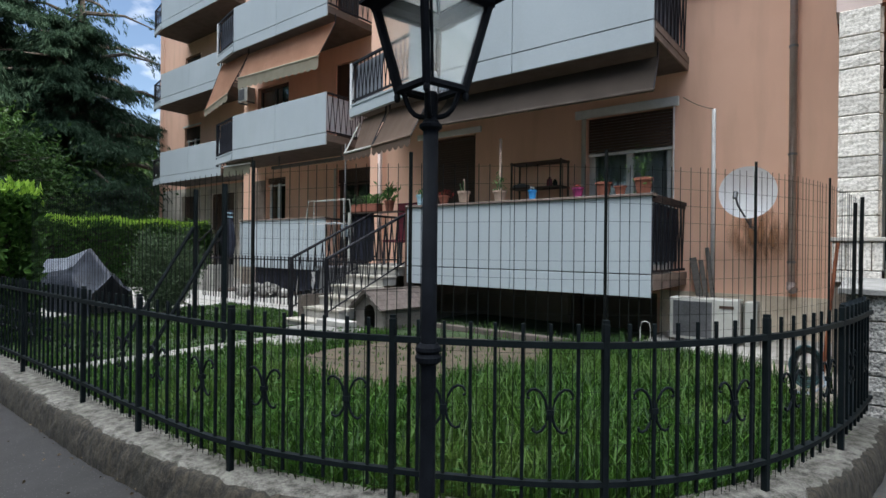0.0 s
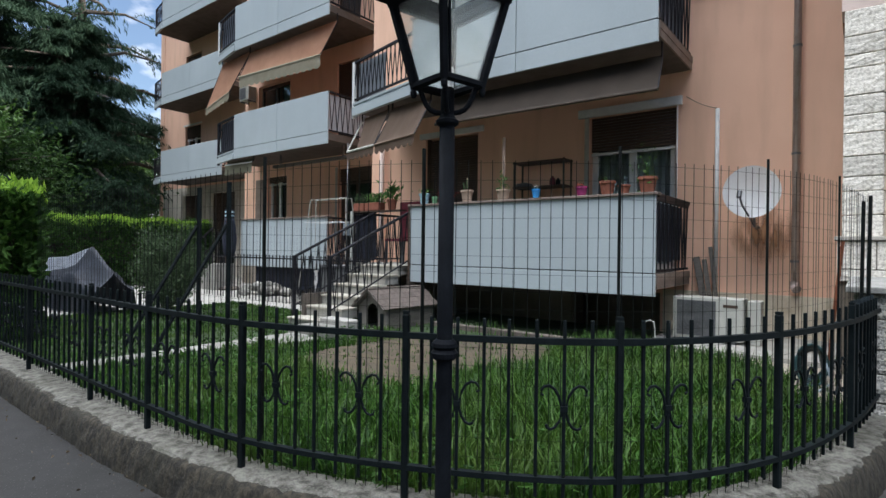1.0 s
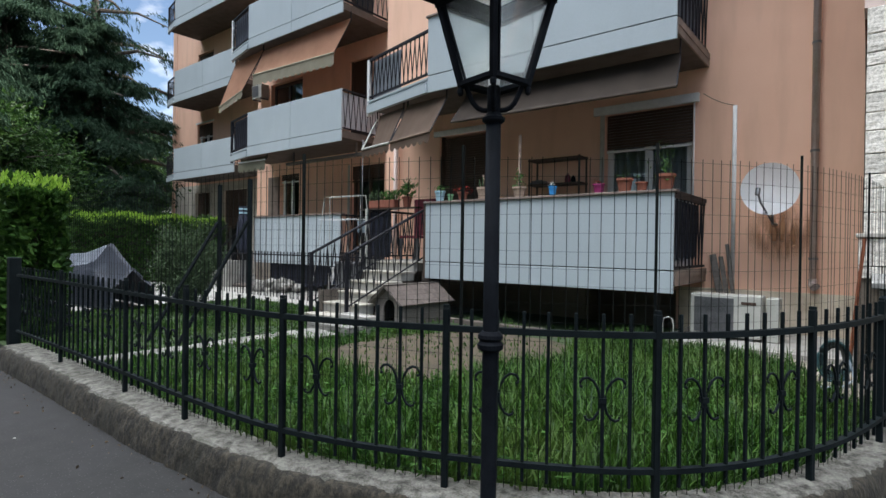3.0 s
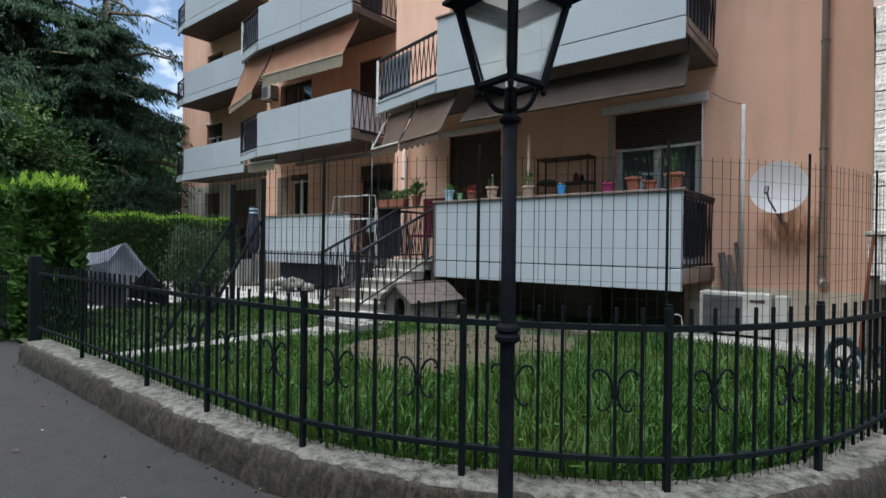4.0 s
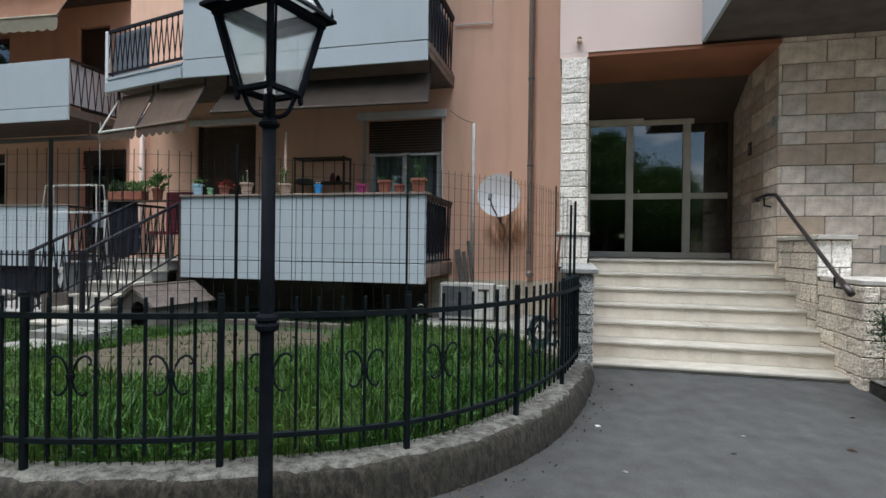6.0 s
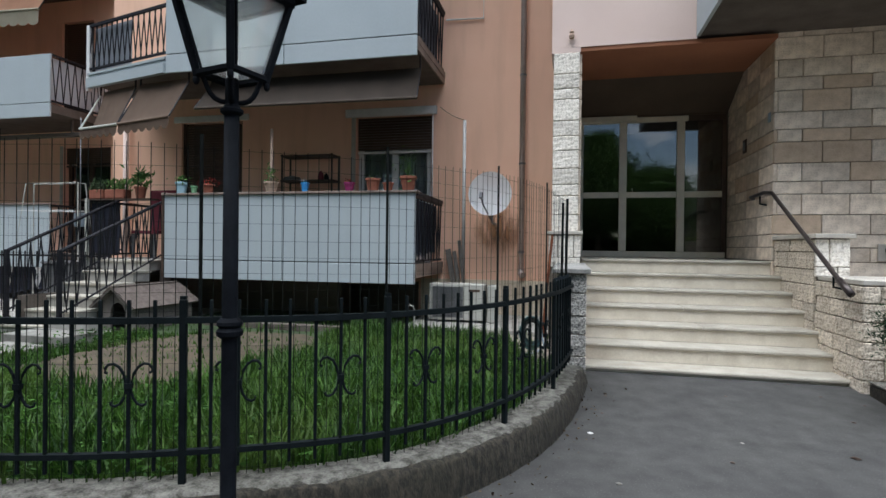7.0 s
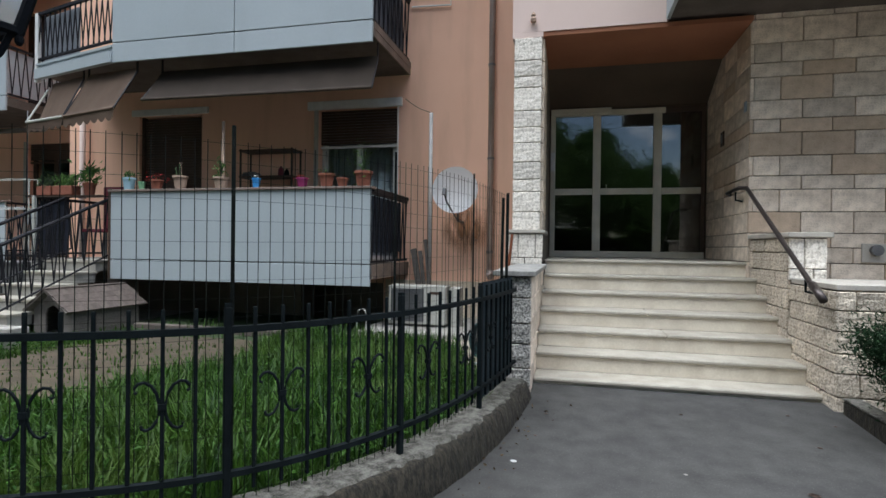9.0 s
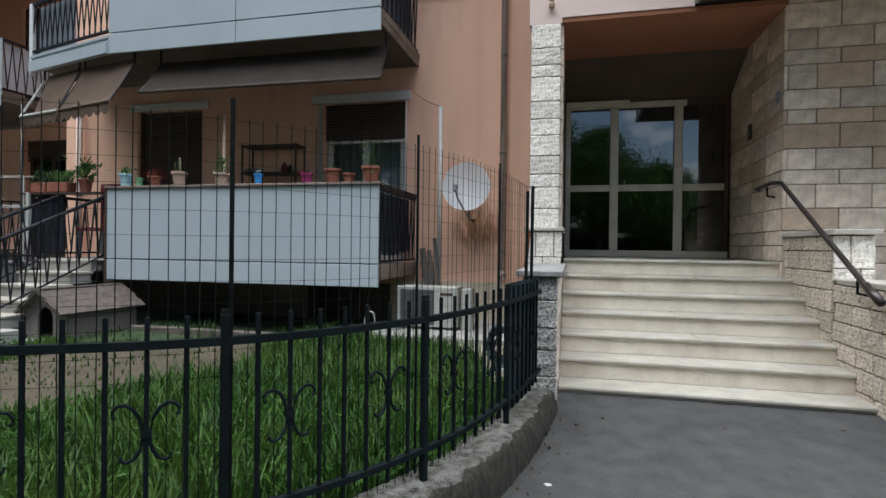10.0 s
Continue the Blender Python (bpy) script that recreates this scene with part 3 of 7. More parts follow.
structure("side_lawn", bm, M_LAWN, "short lawn beyond the path slabs", "lawn")
edging = thing("path_edging", "pale stone slabs edging the lawn path", "path")
bm = bmesh.new()
box(bm, -0.17, 0.17, -0.24, 0.24, 0, 0.07, bevel=0.01)
me = finish(bm, "path_slab", M_PATH)
for k in range(6):
    shared("path_slab", me, edging, pose(-5.18 + 0.01 * (k % 3), 1.85 + 0.49 * k, 0.04, 0, 0, (k % 3 - 1) * 2))
tagged(edging, kind="structure")

# ---- building ----
TOP = 12.9
WALL, LEFTWALL, FARWALL = 8.3, 9.9, 11.4
door_hole, window_hole, cellar_hole = (-6.37, -5.09, 0.93, 3.45), (-2.89, -1.55, 0.93, 3.40), (-3.15, -1.75, 0.0, 0.62)
bm = bmesh.new()
wall_along_x(bm, -7.9, 0.45, 0.0, TOP, WALL, WALL + 0.35, [door_hole, window_hole, cellar_hole, (-6.37, -5.09, 4.05, 6.5), (-2.89, -1.55, 4.05, 6.5)])
structure("wall_main", bm, M_PLASTER, "salmon painted plaster facade wall", "wall")
bm = bmesh.new()
box(bm, -7.9, -7.55, WALL + 0.352, LEFTWALL + 0.35, 0.0, TOP)
structure("wall_step", bm, M_PLASTER, "salmon plaster return wall", "wall")
bm = bmesh.new()
wall_along_x(bm, -15.5, -7.902, 0.0, TOP, LEFTWALL, LEFTWALL + 0.35, [(-14.22, -13.22, 1.75, 3.42), (-10.88, -9.55, 0.93, 3.42), (-14.75, -13.1, 3.95, 6.35), (-10.95, -10.05, 3.95, 6.35), (-14.8, -9.4, 0.0, 0.6), (-14.75, -13.1, 7.0, 9.3), (-10.95, -10.05, 7.0, 9.3)])
structure("wall_left", bm, M_PLASTER, "salmon plaster facade of the set-back bay", "wall")
structure("wall_left_return", boxes((-15.5, -15.15, LEFTWALL + 0.352, FARWALL + 0.35, 0, TOP)), M_PLASTER, "salmon plaster return wall", "wall")
bm = bmesh.new()
wall_along_x(bm, -24.5, -15.502, 3.72, TOP, FARWALL, FARWALL + 0.35, [(-22.55, -21.25, 4.9, 6.35), (-22.55, -21.25, 7.9, 9.4)])
structure("wall_far", bm, M_PLASTER, "salmon plaster facade of the far bay", "wall")
bm = bmesh.new()
wall_along_x(bm, -24.5, -15.502, 0.0, 3.718, FARWALL - 0.02, FARWALL + 0.35, [(-22.6, -21.3, 1.2, 3.38), (-20.3, -18.5, 0.1, 3.38)])
structure("wall_far_base", bm, M_STONEGF, "beige stone clad ground floor of the far bay", "wall")
structure("wall_end", boxes((-24.85, -24.502, FARWALL - 0.02, 22, 0, TOP)), M_PLASTER, "plain plaster end wall", "wall")
structure("wall_back", boxes((-24.85, 9, 22.002, 22.3, 0, TOP)), M_PLASTER, "plain plaster rear wall", "wall")
structure("roof", boxes((-25.4, -15.52, FARWALL - 0.7, 22.8, TOP + 0.002, TOP + 0.3), (-15.518, -7.92, LEFTWALL - 0.7, 22.8, TOP + 0.002, TOP + 0.3), (-7.918, 0.4, WALL - 0.7, 22.8, TOP + 0.002, TOP + 0.3), (0.402, 9.6, 5.7, 22.8, TOP + 0.002, TOP + 0.3)), M_SLAB, "flat concrete roof edge", "roof")
# dark rooms behind the openings, their darkness put into the wall colours
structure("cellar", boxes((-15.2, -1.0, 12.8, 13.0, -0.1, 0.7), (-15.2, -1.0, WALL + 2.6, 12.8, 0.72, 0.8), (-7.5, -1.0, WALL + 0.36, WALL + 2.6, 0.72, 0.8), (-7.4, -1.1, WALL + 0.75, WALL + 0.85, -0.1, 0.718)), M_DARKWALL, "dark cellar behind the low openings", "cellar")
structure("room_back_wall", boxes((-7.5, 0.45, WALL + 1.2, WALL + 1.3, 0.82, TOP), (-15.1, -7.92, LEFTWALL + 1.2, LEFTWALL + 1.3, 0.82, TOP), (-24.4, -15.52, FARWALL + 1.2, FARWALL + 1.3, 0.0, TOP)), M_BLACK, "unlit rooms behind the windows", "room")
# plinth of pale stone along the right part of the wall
# Dark sheets over the facade paint the shade under terrace and balcony.
structure("terrace_skirt", boxes((-15.53, -7.92, LEFTWALL - 0.03, LEFTWALL - 0.002, 0.0, 0.90)), M_DARKWALL, "dark facing that paints the shade under the terrace", "wall")
structure("cellar_face", boxes((-7.4, -3.16, WALL - 0.03, WALL - 0.002, 0.0, 0.77), (-3.148, -3.12, WALL - 0.03, WALL + 0.36, 0.0, 0.615)), M_DARKWALL, "dark facing that paints the shade under the balcony", "wall")
structure("plinth", boxes((-1.7, 0.45, WALL - 0.035, WALL - 0.002, 0.0, 0.68)), material("stained_pale_plinth", (0.54, 0.44, 0.32), (0.76, 0.66, 0.52), 6, 0.9, 0.2, 60, stain=0.5, stain_col=(0.30, 0.21, 0.14)), "pale stone plinth along the wall foot", "plinth")


def shutter_door(x0, x1, z0, z1, y, label):
    """A roller shutter let down in its frame."""
    t = thing("roller_shutter", label, "shutter")
    part("frame", boxes((x0, x0 + 0.05, y + 0.06, y + 0.14, z0, z1), (x1 - 0.05, x1, y + 0.06, y + 0.14, z0, z1)), M_SHUTTER, t)
    bm = bmesh.new()
    box(bm, x0 + 0.052, x1 - 0.052, y + 0.085, y + 0.105, -0.021, 0.021, bevel=0.005)
    me = finish(bm, "slat", M_SHUTTER)
    for k in range(int((z1 - z0) / 0.046)):
        shared("slat", me, t, pose(0, 0, z0 + 0.025 + 0.046 * k))
    return t


def window(x0, x1, z0, z1, y, leaves=2, frame_mat=None, label="white framed window", drop=0.0):
    """A casement with glass, and a brown roller blind let down by drop."""
    frame_mat = frame_mat or M_WHITEMETAL
    t = thing("window", label, "window")
    ya, yb = y + 0.14, y + 0.20
    part("window_frame", boxes((x0, x1, ya, yb, z1 - 0.05, z1), (x0, x1, ya, yb, z0, z0 + 0.05), (x0, x0 + 0.05, ya, yb, z0 + 0.05, z1 - 0.05), (x1 - 0.05, x1, ya, yb, z0 + 0.05, z1 - 0.05)), frame_mat, t)
    w = (x1 - x0 - 0.1) / leaves
    for k in range(leaves):
        a = x0 + 0.05 + w * k
        leaf = part("sash", boxes((a, a + 0.055, ya - 0.02, yb - 0.02, z0 + 0.05, z1 - 0.05), (a + w - 0.055, a + w, ya - 0.02, yb - 0.02, z0 + 0.05, z1 - 0.05), (a + 0.055, a + w - 0.055, ya - 0.02, yb - 0.02, z1 - 0.11, z1 - 0.05), (a + 0.055, a + w - 0.055, ya - 0.02, yb - 0.02, z0 + 0.05, z0 + 0.12)), frame_mat, t)
        g = part("pane", boxes((a + 0.05, a + w - 0.05, ya + 0.01, ya + 0.016, z0 + 0.11, z1 - 0.1)), G_WIN, leaf)
        g.visible_shadow = False
    if drop:
        bm = bmesh.new()
        box(bm, x0 + 0.01, x1 - 0.01, y + 0.07, y + 0.09, -0.021, 0.021, bevel=0.005)
        me = finish(bm, "blind_slat", M_SHUTTER)
        for k in range(int(drop / 0.046)):
            shared("blind_slat", me, t, pose(0, 0, z1 - 0.025 - 0.046 * k))
        part("blind_bar", boxes((x0 + 0.01, x1 - 0.01, y + 0.065, y + 0.095, z1 - drop - 0.045, z1 - drop - 0.005)), frame_mat, t, "bottom bar of the blind")
    return tagged(t, kind="structure")


shutter_door(-6.37, -5.09, 0.93, 3.45, WALL, "brown roller shutter let down over a balcony door")
window(-2.89, -1.55, 0.93, 3.40, WALL, 2, label="white framed balcony window with brown roller blind half down", drop=0.57)
for z in (4.05,):
    shutter_door(-6.37, -5.09, z, 6.5, WALL, "brown roller shutter on the upper balcony")
    window(-2.89, -1.55, z, 6.5, WALL, 2, drop=1.0, label="white framed upper balcony window with brown blind")
window(-14.22, -13.22, 1.75, 3.42, LEFTWALL, 2, label="white framed window with dark panes under a brown blind", drop=0.22)
leaf = thing("shutter_leaf", "brown-grey shutter leaf folded back beside the window", "shutter")
for k in range(2):
    part("panel", boxes((-14.80 + 0.28 * k, -14.53 + 0.28 * k, LEFTWALL - 0.045, LEFTWALL - 0.004, 1.75, 3.36), bevel=0.004), M_SLABEDGE, leaf)
window(-10.88, -9.55, 0.93, 3.42, LEFTWALL, 2, frame_mat=M_SHUTTER, label="brown framed glazed terrace door", drop=0.4)
structure("window_surround", boxes((-10.96, -10.882, LEFTWALL - 0.03, LEFTWALL - 0.002, 0.93, 3.46), bevel=0.004), M_CAPSTONE, "pale jamb beside the terrace door", "trim")
for z in (3.95, 7.0):
    window(-14.75, -13.1, z, 6.35 if z < 5 else 9.3, LEFTWALL, 2, frame_mat=M_SHUTTER, label="dark framed balcony window")
    shutter_door(-10.95, -10.05, z, 6.35 if z < 5 else 9.3, LEFTWALL, "dark brown balcony door shutter")
for z in (4.9, 7.9):
    window(-22.55, -21.25, z, z + 1.45, FARWALL, 2, label="white framed window under a half-drawn brown blind", drop=0.55)
window(-22.6, -21.3, 1.2, 3.38, FARWALL, 2, frame_mat=M_SHUTTER, label="dark ground floor window", drop=1.2)
window(-20.3, -18.5, 0.1, 3.38, FARWALL, 2, frame_mat=M_SHUTTER, label="dark ground floor door", drop=1.5)
for name, r in (("lintel", (-3.07, -1.46, WALL - 0.06, WALL - 0.002, 3.40, 3.535)), ("lintel", (-6.5, -4.95, WALL - 0.05, WALL - 0.002, 3.45, 3.56)), ("lintel", (-22.65, -21.15, FARWALL - 0.04, FARWALL - 0.002, 6.36, 6.43))):
    structure(name, boxes(r, bevel=0.006), M_WHITEMETAL, "pale stone lintel over the opening", "lintel")
structure("window_surround", boxes((-2.965, -2.895, WALL - 0.03, WALL - 0.002, 0.93, 3.398), bevel=0.005), M_CAPSTONE, "pale jamb beside the balcony window", "trim")


for a, b, z0 in ((-22.6, -21.3, 1.2), (-20.3, -18.5, 0.1)):
    structure("window_surround", boxes((a - 0.2, a - 0.002, FARWALL - 0.06, FARWALL - 0.022, z0, 3.56), (b + 0.002, b + 0.2, FARWALL - 0.06, FARWALL - 0.022, z0, 3.56), (a, b, FARWALL - 0.06, FARWALL - 0.022, 3.382, 3.56)), M_CAPSTONE, "pale stone surround of a ground floor opening", "trim")


# Added pale cloth stands in for the sky's reflection in the window glass.
curtain = thing("curtain", "pale cloth behind the balcony window, imitating reflected sky", "curtain")
bm = bmesh.new()
folds = [[bm.verts.new((-2.82 + 0.02 * k, WALL + 0.27 + 0.018 * math.sin(k * 1.1), z)) for k in range(62)] for z in (0.96, 3.36)]
for k in range(61):
    bm.faces.new((folds[0][k], folds[0][k + 1], folds[1][k + 1], folds[1][k]))
bmesh.ops.solidify(bm, geom=bm.faces[:], thickness=0.003)
part("cloth", bm, M_CURTAIN, curtain)
part("rod", boxes((-2.86, -1.57, WALL + 0.255, WALL + 0.285, 3.36, 3.385)), M_WHITEMETAL, curtain)


# ---- balconies ----
def zigzag_rail(parent, a, b, z0, z1, step=0.085):
    """A railing between plan points a and b: top and bottom bars, and slanted thin bars that lean in pairs."""
    a, b = Vector((*a, 0)), Vector((*b, 0))
    d, n = (b - a).normalized(), max(2, round((b - a).length / step))
    for z, h in ((z1, 0.022), (z0, 0.015)):
        bm = bmesh.new()
        m = Matrix.Translation((a + b) / 2 + Vector((0, 0, z))) @ Matrix.Rotation(math.atan2(d.y, d.x), 4, "Z")
        box(bm, -(b - a).length / 2, (b - a).length / 2, -0.02, 0.02, -h, h, m)
        part("rail", bm, M_RAILPAINT, parent)
    for k in range(n):
        p = a.lerp(b, (k + 0.5) / n)
        lean = d * 0.045 * (1 if k % 2 else -1)
        bm = bmesh.new()
        tube(bm, [p - lean + Vector((0, 0, z0)), p + lean + Vector((0, 0, z1))], 0.0095, 6)
        part("baluster", bm, M_RAILPAINT, parent)


def balcony(x0, x1, yf, yw, z0, label, left_end=None, side="bars", coping=True, post=None, ends=True, screen=None, corner=None, lean=0.085, short=0.20):
    """A projecting balcony: slab, hung front panels with a groove, coping, right-hand side railing and an oblique railed corner on the left."""
    t = thing("balcony", label, "balcony")
    floor = z0 + 0.26
    bm = bmesh.new()
    pts = [(x0, yf + 0.05), (x1 - 0.02, yf + 0.05), (x1 - 0.02, yw - 0.004), ((left_end[0] if left_end else x0), yw - 0.004)]
    if left_end:
        pts.append((left_end[0], left_end[1] + 0.03))
    lo = [bm.verts.new((x, y, z0 + 0.09)) for x, y in pts]
    hi = [bm.verts.new((x, y, floor)) for x, y in pts]
    bm.faces.new(lo[::-1])
    bm.faces.new(hi)
    for k in range(len(pts)):
        j = (k + 1) % len(pts)
        bm.faces.new((lo[k], lo[j], hi[j], hi[k]))
    part("slab", bm, M_SLAB, t, "stained concrete slab")
    mid = (x0 + x1) / 2
    top, groove = z0 + 1.245, z0 + 0.28
    for a, b in ((x0, mid - 0.005), (mid + 0.005, x1)):
        part("front_panel", boxes((a, b, yf, yf + 0.035, groove + 0.007, top), bevel=0.004), M_PANEL, t, "white fibre cement front panel")
        part("skirt_panel", boxes((a, b, yf, yf + 0.035, z0, groove - 0.007), bevel=0.004), M_PANEL, t, "white lower strip of the front")
    part("panel_backing", boxes((x0 + 0.02, x1 - 0.02, yf + 0.037, yf + 0.048, z0 + 0.02, top - 0.02)), M_GREYMETAL, t)
    if coping:
        part("coping", boxes((x0 - 0.03, x1 + 0.03, yf - 0.03, yf + 0.13, top + 0.002, top + 0.035), bevel=0.005), M_COPING, t, "thin brown coping")
    if side == "bars":
        part("side_rail", boxes((x1 - 0.05, x1, yf + 0.135, yw - 0.01, top - 0.02, top + 0.03)), M_RAILPAINT, t, "dark side hand rail")
        zigzag_rail(t, (x1 - 0.03, yf + 0.06), (x1 - 0.03, yw - 0.03), floor + 0.05, top - 0.04, 0.088)
        bm = bmesh.new()
        n = 40
        lo_edge = [bm.verts.new((x1 - 0.11 + 0.012 * math.sin(k * 1.7), yf + 0.08 + (yw - yf - 0.12) * k / n, floor + 0.16 + 0.012 * math.sin(k * 0.9))) for k in range(n + 1)]
        hi_edge = [bm.verts.new((x1 - 0.11 + 0.004 * math.sin(k * 1.7), v.co.y, top - 0.06)) for k, v in enumerate(lo_edge)]
        for k in range(n):
            bm.faces.new((lo_edge[k], lo_edge[k + 1], hi_edge[k + 1], hi_edge[k]))
        bmesh.ops.solidify(bm, geom=bm.faces[:], thickness=0.003)
        part("slab_edge", boxes((x1 - 0.018, x1 + 0.004, yf + 0.06, yw - 0.006, z0 + 0.085, z0 + 0.18), (x1 - 0.018, x1 + 0.012, yf + 0.06, yw - 0.006, z0 + 0.183, floor + 0.015)), M_SLABEDGE, t, "brown-beige painted slab edge")
        part("screen_cloth", bm, screen or M_SIDECLOTH, t, "blue-grey screen cloth tied behind the side bars")
    else:
        zigzag_rail(t, (x1 - 0.03, yf + 0.06), (x1 - 0.03, yw - 0.03), floor + 0.06, top - 0.01)
        if screen:
            part("screen_cloth", boxes((x1 - 0.085, x1 - 0.08, yf + 0.08, yw - 0.05, floor + 0.1, top - 0.05)), screen, t, "pale screen cloth tied behind the side bars")
    if left_end:
        a, b = (x0, yf + 0.02), left_end
        zigzag_rail(t, a, b, floor + 0.06, top - short, lean)
        d = Vector((b[0] - a[0], b[1] - a[1], 0))
        m = Matrix.Translation(((a[0] + b[0]) / 2, (a[1] + b[1]) / 2, 0)) @ Matrix.Rotation(math.atan2(d.y, d.x), 4, "Z")
        bm = bmesh.new()
        box(bm, -d.length / 2, d.length / 2, -0.02, 0.055, z0 + 0.0, floor - 0.10, m)
        box(bm, -d.length / 2, d.length / 2, -0.02, 0.012, floor - 0.098, floor - 0.045, m)
        box(bm, -d.length / 2, d.length / 2, -0.02, 0.035, floor - 0.043, floor - 0.01, m)
        part("edge_trim", bm, M_PANEL, t, "white painted slab edge")
        part("corner_post", boxes((b[0] - 0.03, b[0] + 0.03, b[1] - 0.03, b[1] + 0.03, z0 - 0.04, top - short + 0.01)), post or M_WHITEMETAL, t, "slim corner post")
        if corner:
            cloth_mat, f = corner
            bm = bmesh.new()
            box(bm, d.length * (0.5 - f), d.length / 2 - 0.05, -0.075, -0.07, floor + 0.05, top - short - 0.03, m)
            part("screen_cloth", bm, cloth_mat, t, "screen cloth behind the oblique railing")
        if ends:
            zigzag_rail(t, (b[0], b[1] + 0.04), (b[0], yw - 0.03), floor + 0.06, top - 0.20, 0.12)
    return t


balcony(-5.32, -1.345, 6.655, WALL, 0.69, "white panelled ground floor balcony with brown coping")
UP = 3.80
balcony(-5.32, -1.345, 6.655, WALL, UP, "white panelled first floor balcony with railed corner", (-7.22, 7.12), ends=False, screen=M_SIDECLOTHPALE, corner=(M_SIDECLOTHPALE, 0.52), lean=0.068)
balcony(-5.32, -1.345, 6.655, WALL, UP + 3.05, "white panelled second floor balcony", screen=M_SIDECLOTHPALE)
for z, lab in ((0.71, "white panelled terrace front of the set-back bay"), (3.71, "white panelled first floor balcony of the set-back bay"), (6.77, "white panelled second floor balcony of the set-back bay"), (9.83, "white panelled third floor balcony of the set-back bay")):
    balcony(-13.0 if z < 1 else -13.42, -9.37, 8.255, LEFTWALL, z, lab, None if z < 1 else (-14.75, 8.55), side="zig", coping=z < 1, screen=M_CURTAIN if 3 < z < 4 else None, corner=(M_NAVY if z < 5 else M_SIDECLOTH, 0.97), short=0.03, post=M_RAILPAINT if z < 5 else None)
for z, lab in ((3.72, "white panelled first floor balcony of the far bay"), (6.83, "white panelled second floor balcony of the far bay"), (9.88, "white panelled third floor balcony of the far bay")):
    balcony(-21.42, -16.9, 9.86, FARWALL, z, lab, (-22.35, 10.05), side="zig", coping=False, post=M_RAILPAINT)


# ---- awnings ----
def scallop(bm, a, b, z_top, drop, n):
    """A hanging valance with a scalloped lower edge between a and b."""
    a, b = Vector(a), Vector(b)
    up, low = [], []
    m = n * 6
    for k in range(m + 1):
        p = a.lerp(b, k / m)
        ph = (k % 6) / 6
        up.append(bm.verts.new((p.x, p.y, p.z)))
        low.append(bm.verts.new((p.x, p.y - 0.01, p.z - drop + 0.055 * (1 - math.sin(math.pi * ph)) - 0.01)))
    for k in range(m):
        bm.faces.new((up[k], low[k], low[k + 1], up[k + 1]))
    bmesh.ops.solidify(bm, geom=bm.faces[:], thickness=0.004)


def awning(label, roof_a, roof_b, bar_a, bar_b, mat, valance, drop=0.16, n=10, sag=0.03, bar=None, hang=3.895, inset=0.0):
    """Canvas from a line under the slab (roof_a to roof_b) to a front bar (bar_a to bar_b), with a valance."""
    t = thing("awning", label, "awning")
    ra, rb, fa, fb = (Vector(v) for v in (roof_a, roof_b, bar_a, bar_b))
    ca, cb = ra.lerp(rb, inset * 0.3), fa.lerp(fb, inset)
    bm = bmesh.new()
    grid = []
    for i in range(9):
        u = i / 8
        grid.append([bm.verts.new(ca.lerp(rb, v / 16).lerp(cb.lerp(fb, v / 16), u) - Vector((0, 0, sag * math.sin(math.pi * u) * (0.7 + 0.3 * math.sin(v * 1.9))))) for v in range(17)])
    for q, w in zip(grid, grid[1:]):
        for k in range(16):
            bm.faces.new((q[k], q[k + 1], w[k + 1], w[k]))
    bmesh.ops.solidify(bm, geom=bm.faces[:], thickness=0.006)
    part("canvas", bm, mat, t)
    if valance:
        bm = bmesh.new()
        scallop(bm, fa, fb, fa.z, drop, n)
        part("valance", bm, valance, t, "scalloped hanging valance")
    bm = bmesh.new()
    tube(bm, [fa, fb], 0.022, 8)
    part("front_bar", bm, bar or M_WHITEMETAL, t, "slim front bar")
    for p, q in ((ra, fa), (rb, fb)):
        part("mounting_bracket", boxes((p.x - 0.009, p.x + 0.009, p.y - 0.012, p.y + 0.012, p.z - 0.06, hang)), M_RAILPAINT, t)
        bm = bmesh.new()
        tube(bm, [p - Vector((0, 0, 0.05)), q], 0.016 if inset and q == fa else 0.012, 6)
        part("arm", bm, bar if inset and q == fa else M_RAILPAINT, t)
    return t


awning("half-closed grey-brown awning under the first floor balcony", (-4.72, 6.95, 3.72), (-1.38, 6.95, 3.72), (-4.78, 6.62, 3.23), (-1.33, 6.62, 3.21), M_AWNDARK, None, sag=0.01, bar=M_AWNDARK)
awning("taupe awning with scalloped valance over the terrace", (-7.0, 7.14, 3.72), (-6.12, 6.94, 3.74), (-7.12, 6.86, 3.06), (-6.2, 6.66, 3.06), M_AWNTAUPE, M_AWNTAUPE, 0.17, 6, bar=M_ACWHITE, inset=0.36)
awning("taupe awning with scalloped valance over the steps", (-6.0, 6.92, 3.74), (-5.0, 6.78, 3.74), (-6.17, 6.65, 3.06), (-5.05, 6.42, 3.08), M_AWNTAUPE, M_AWNTAUPE, 0.17, 7, bar=M_AWNTAUPE)
awning("apricot awning with cream valance on the set-back bay", (-13.05, 8.5, 6.70), (-9.35, 8.5, 6.70), (-13.24, 8.3, 6.0), (-9.72, 8.3, 5.89), M_AWNORANGE, M_VALANCE, 0.32, 14, bar=M_VALANCE, hang=6.865)
awning("apricot corner awning with cream valance", (-14.7, 8.62, 6.72), (-13.03, 8.5, 6.74), (-15.34, 8.45, 5.44), (-13.86, 8.35, 5.69), M_AWNORANGE, M_VALANCE, 0.21, 6, bar=M_VALANCE, hang=6.865)
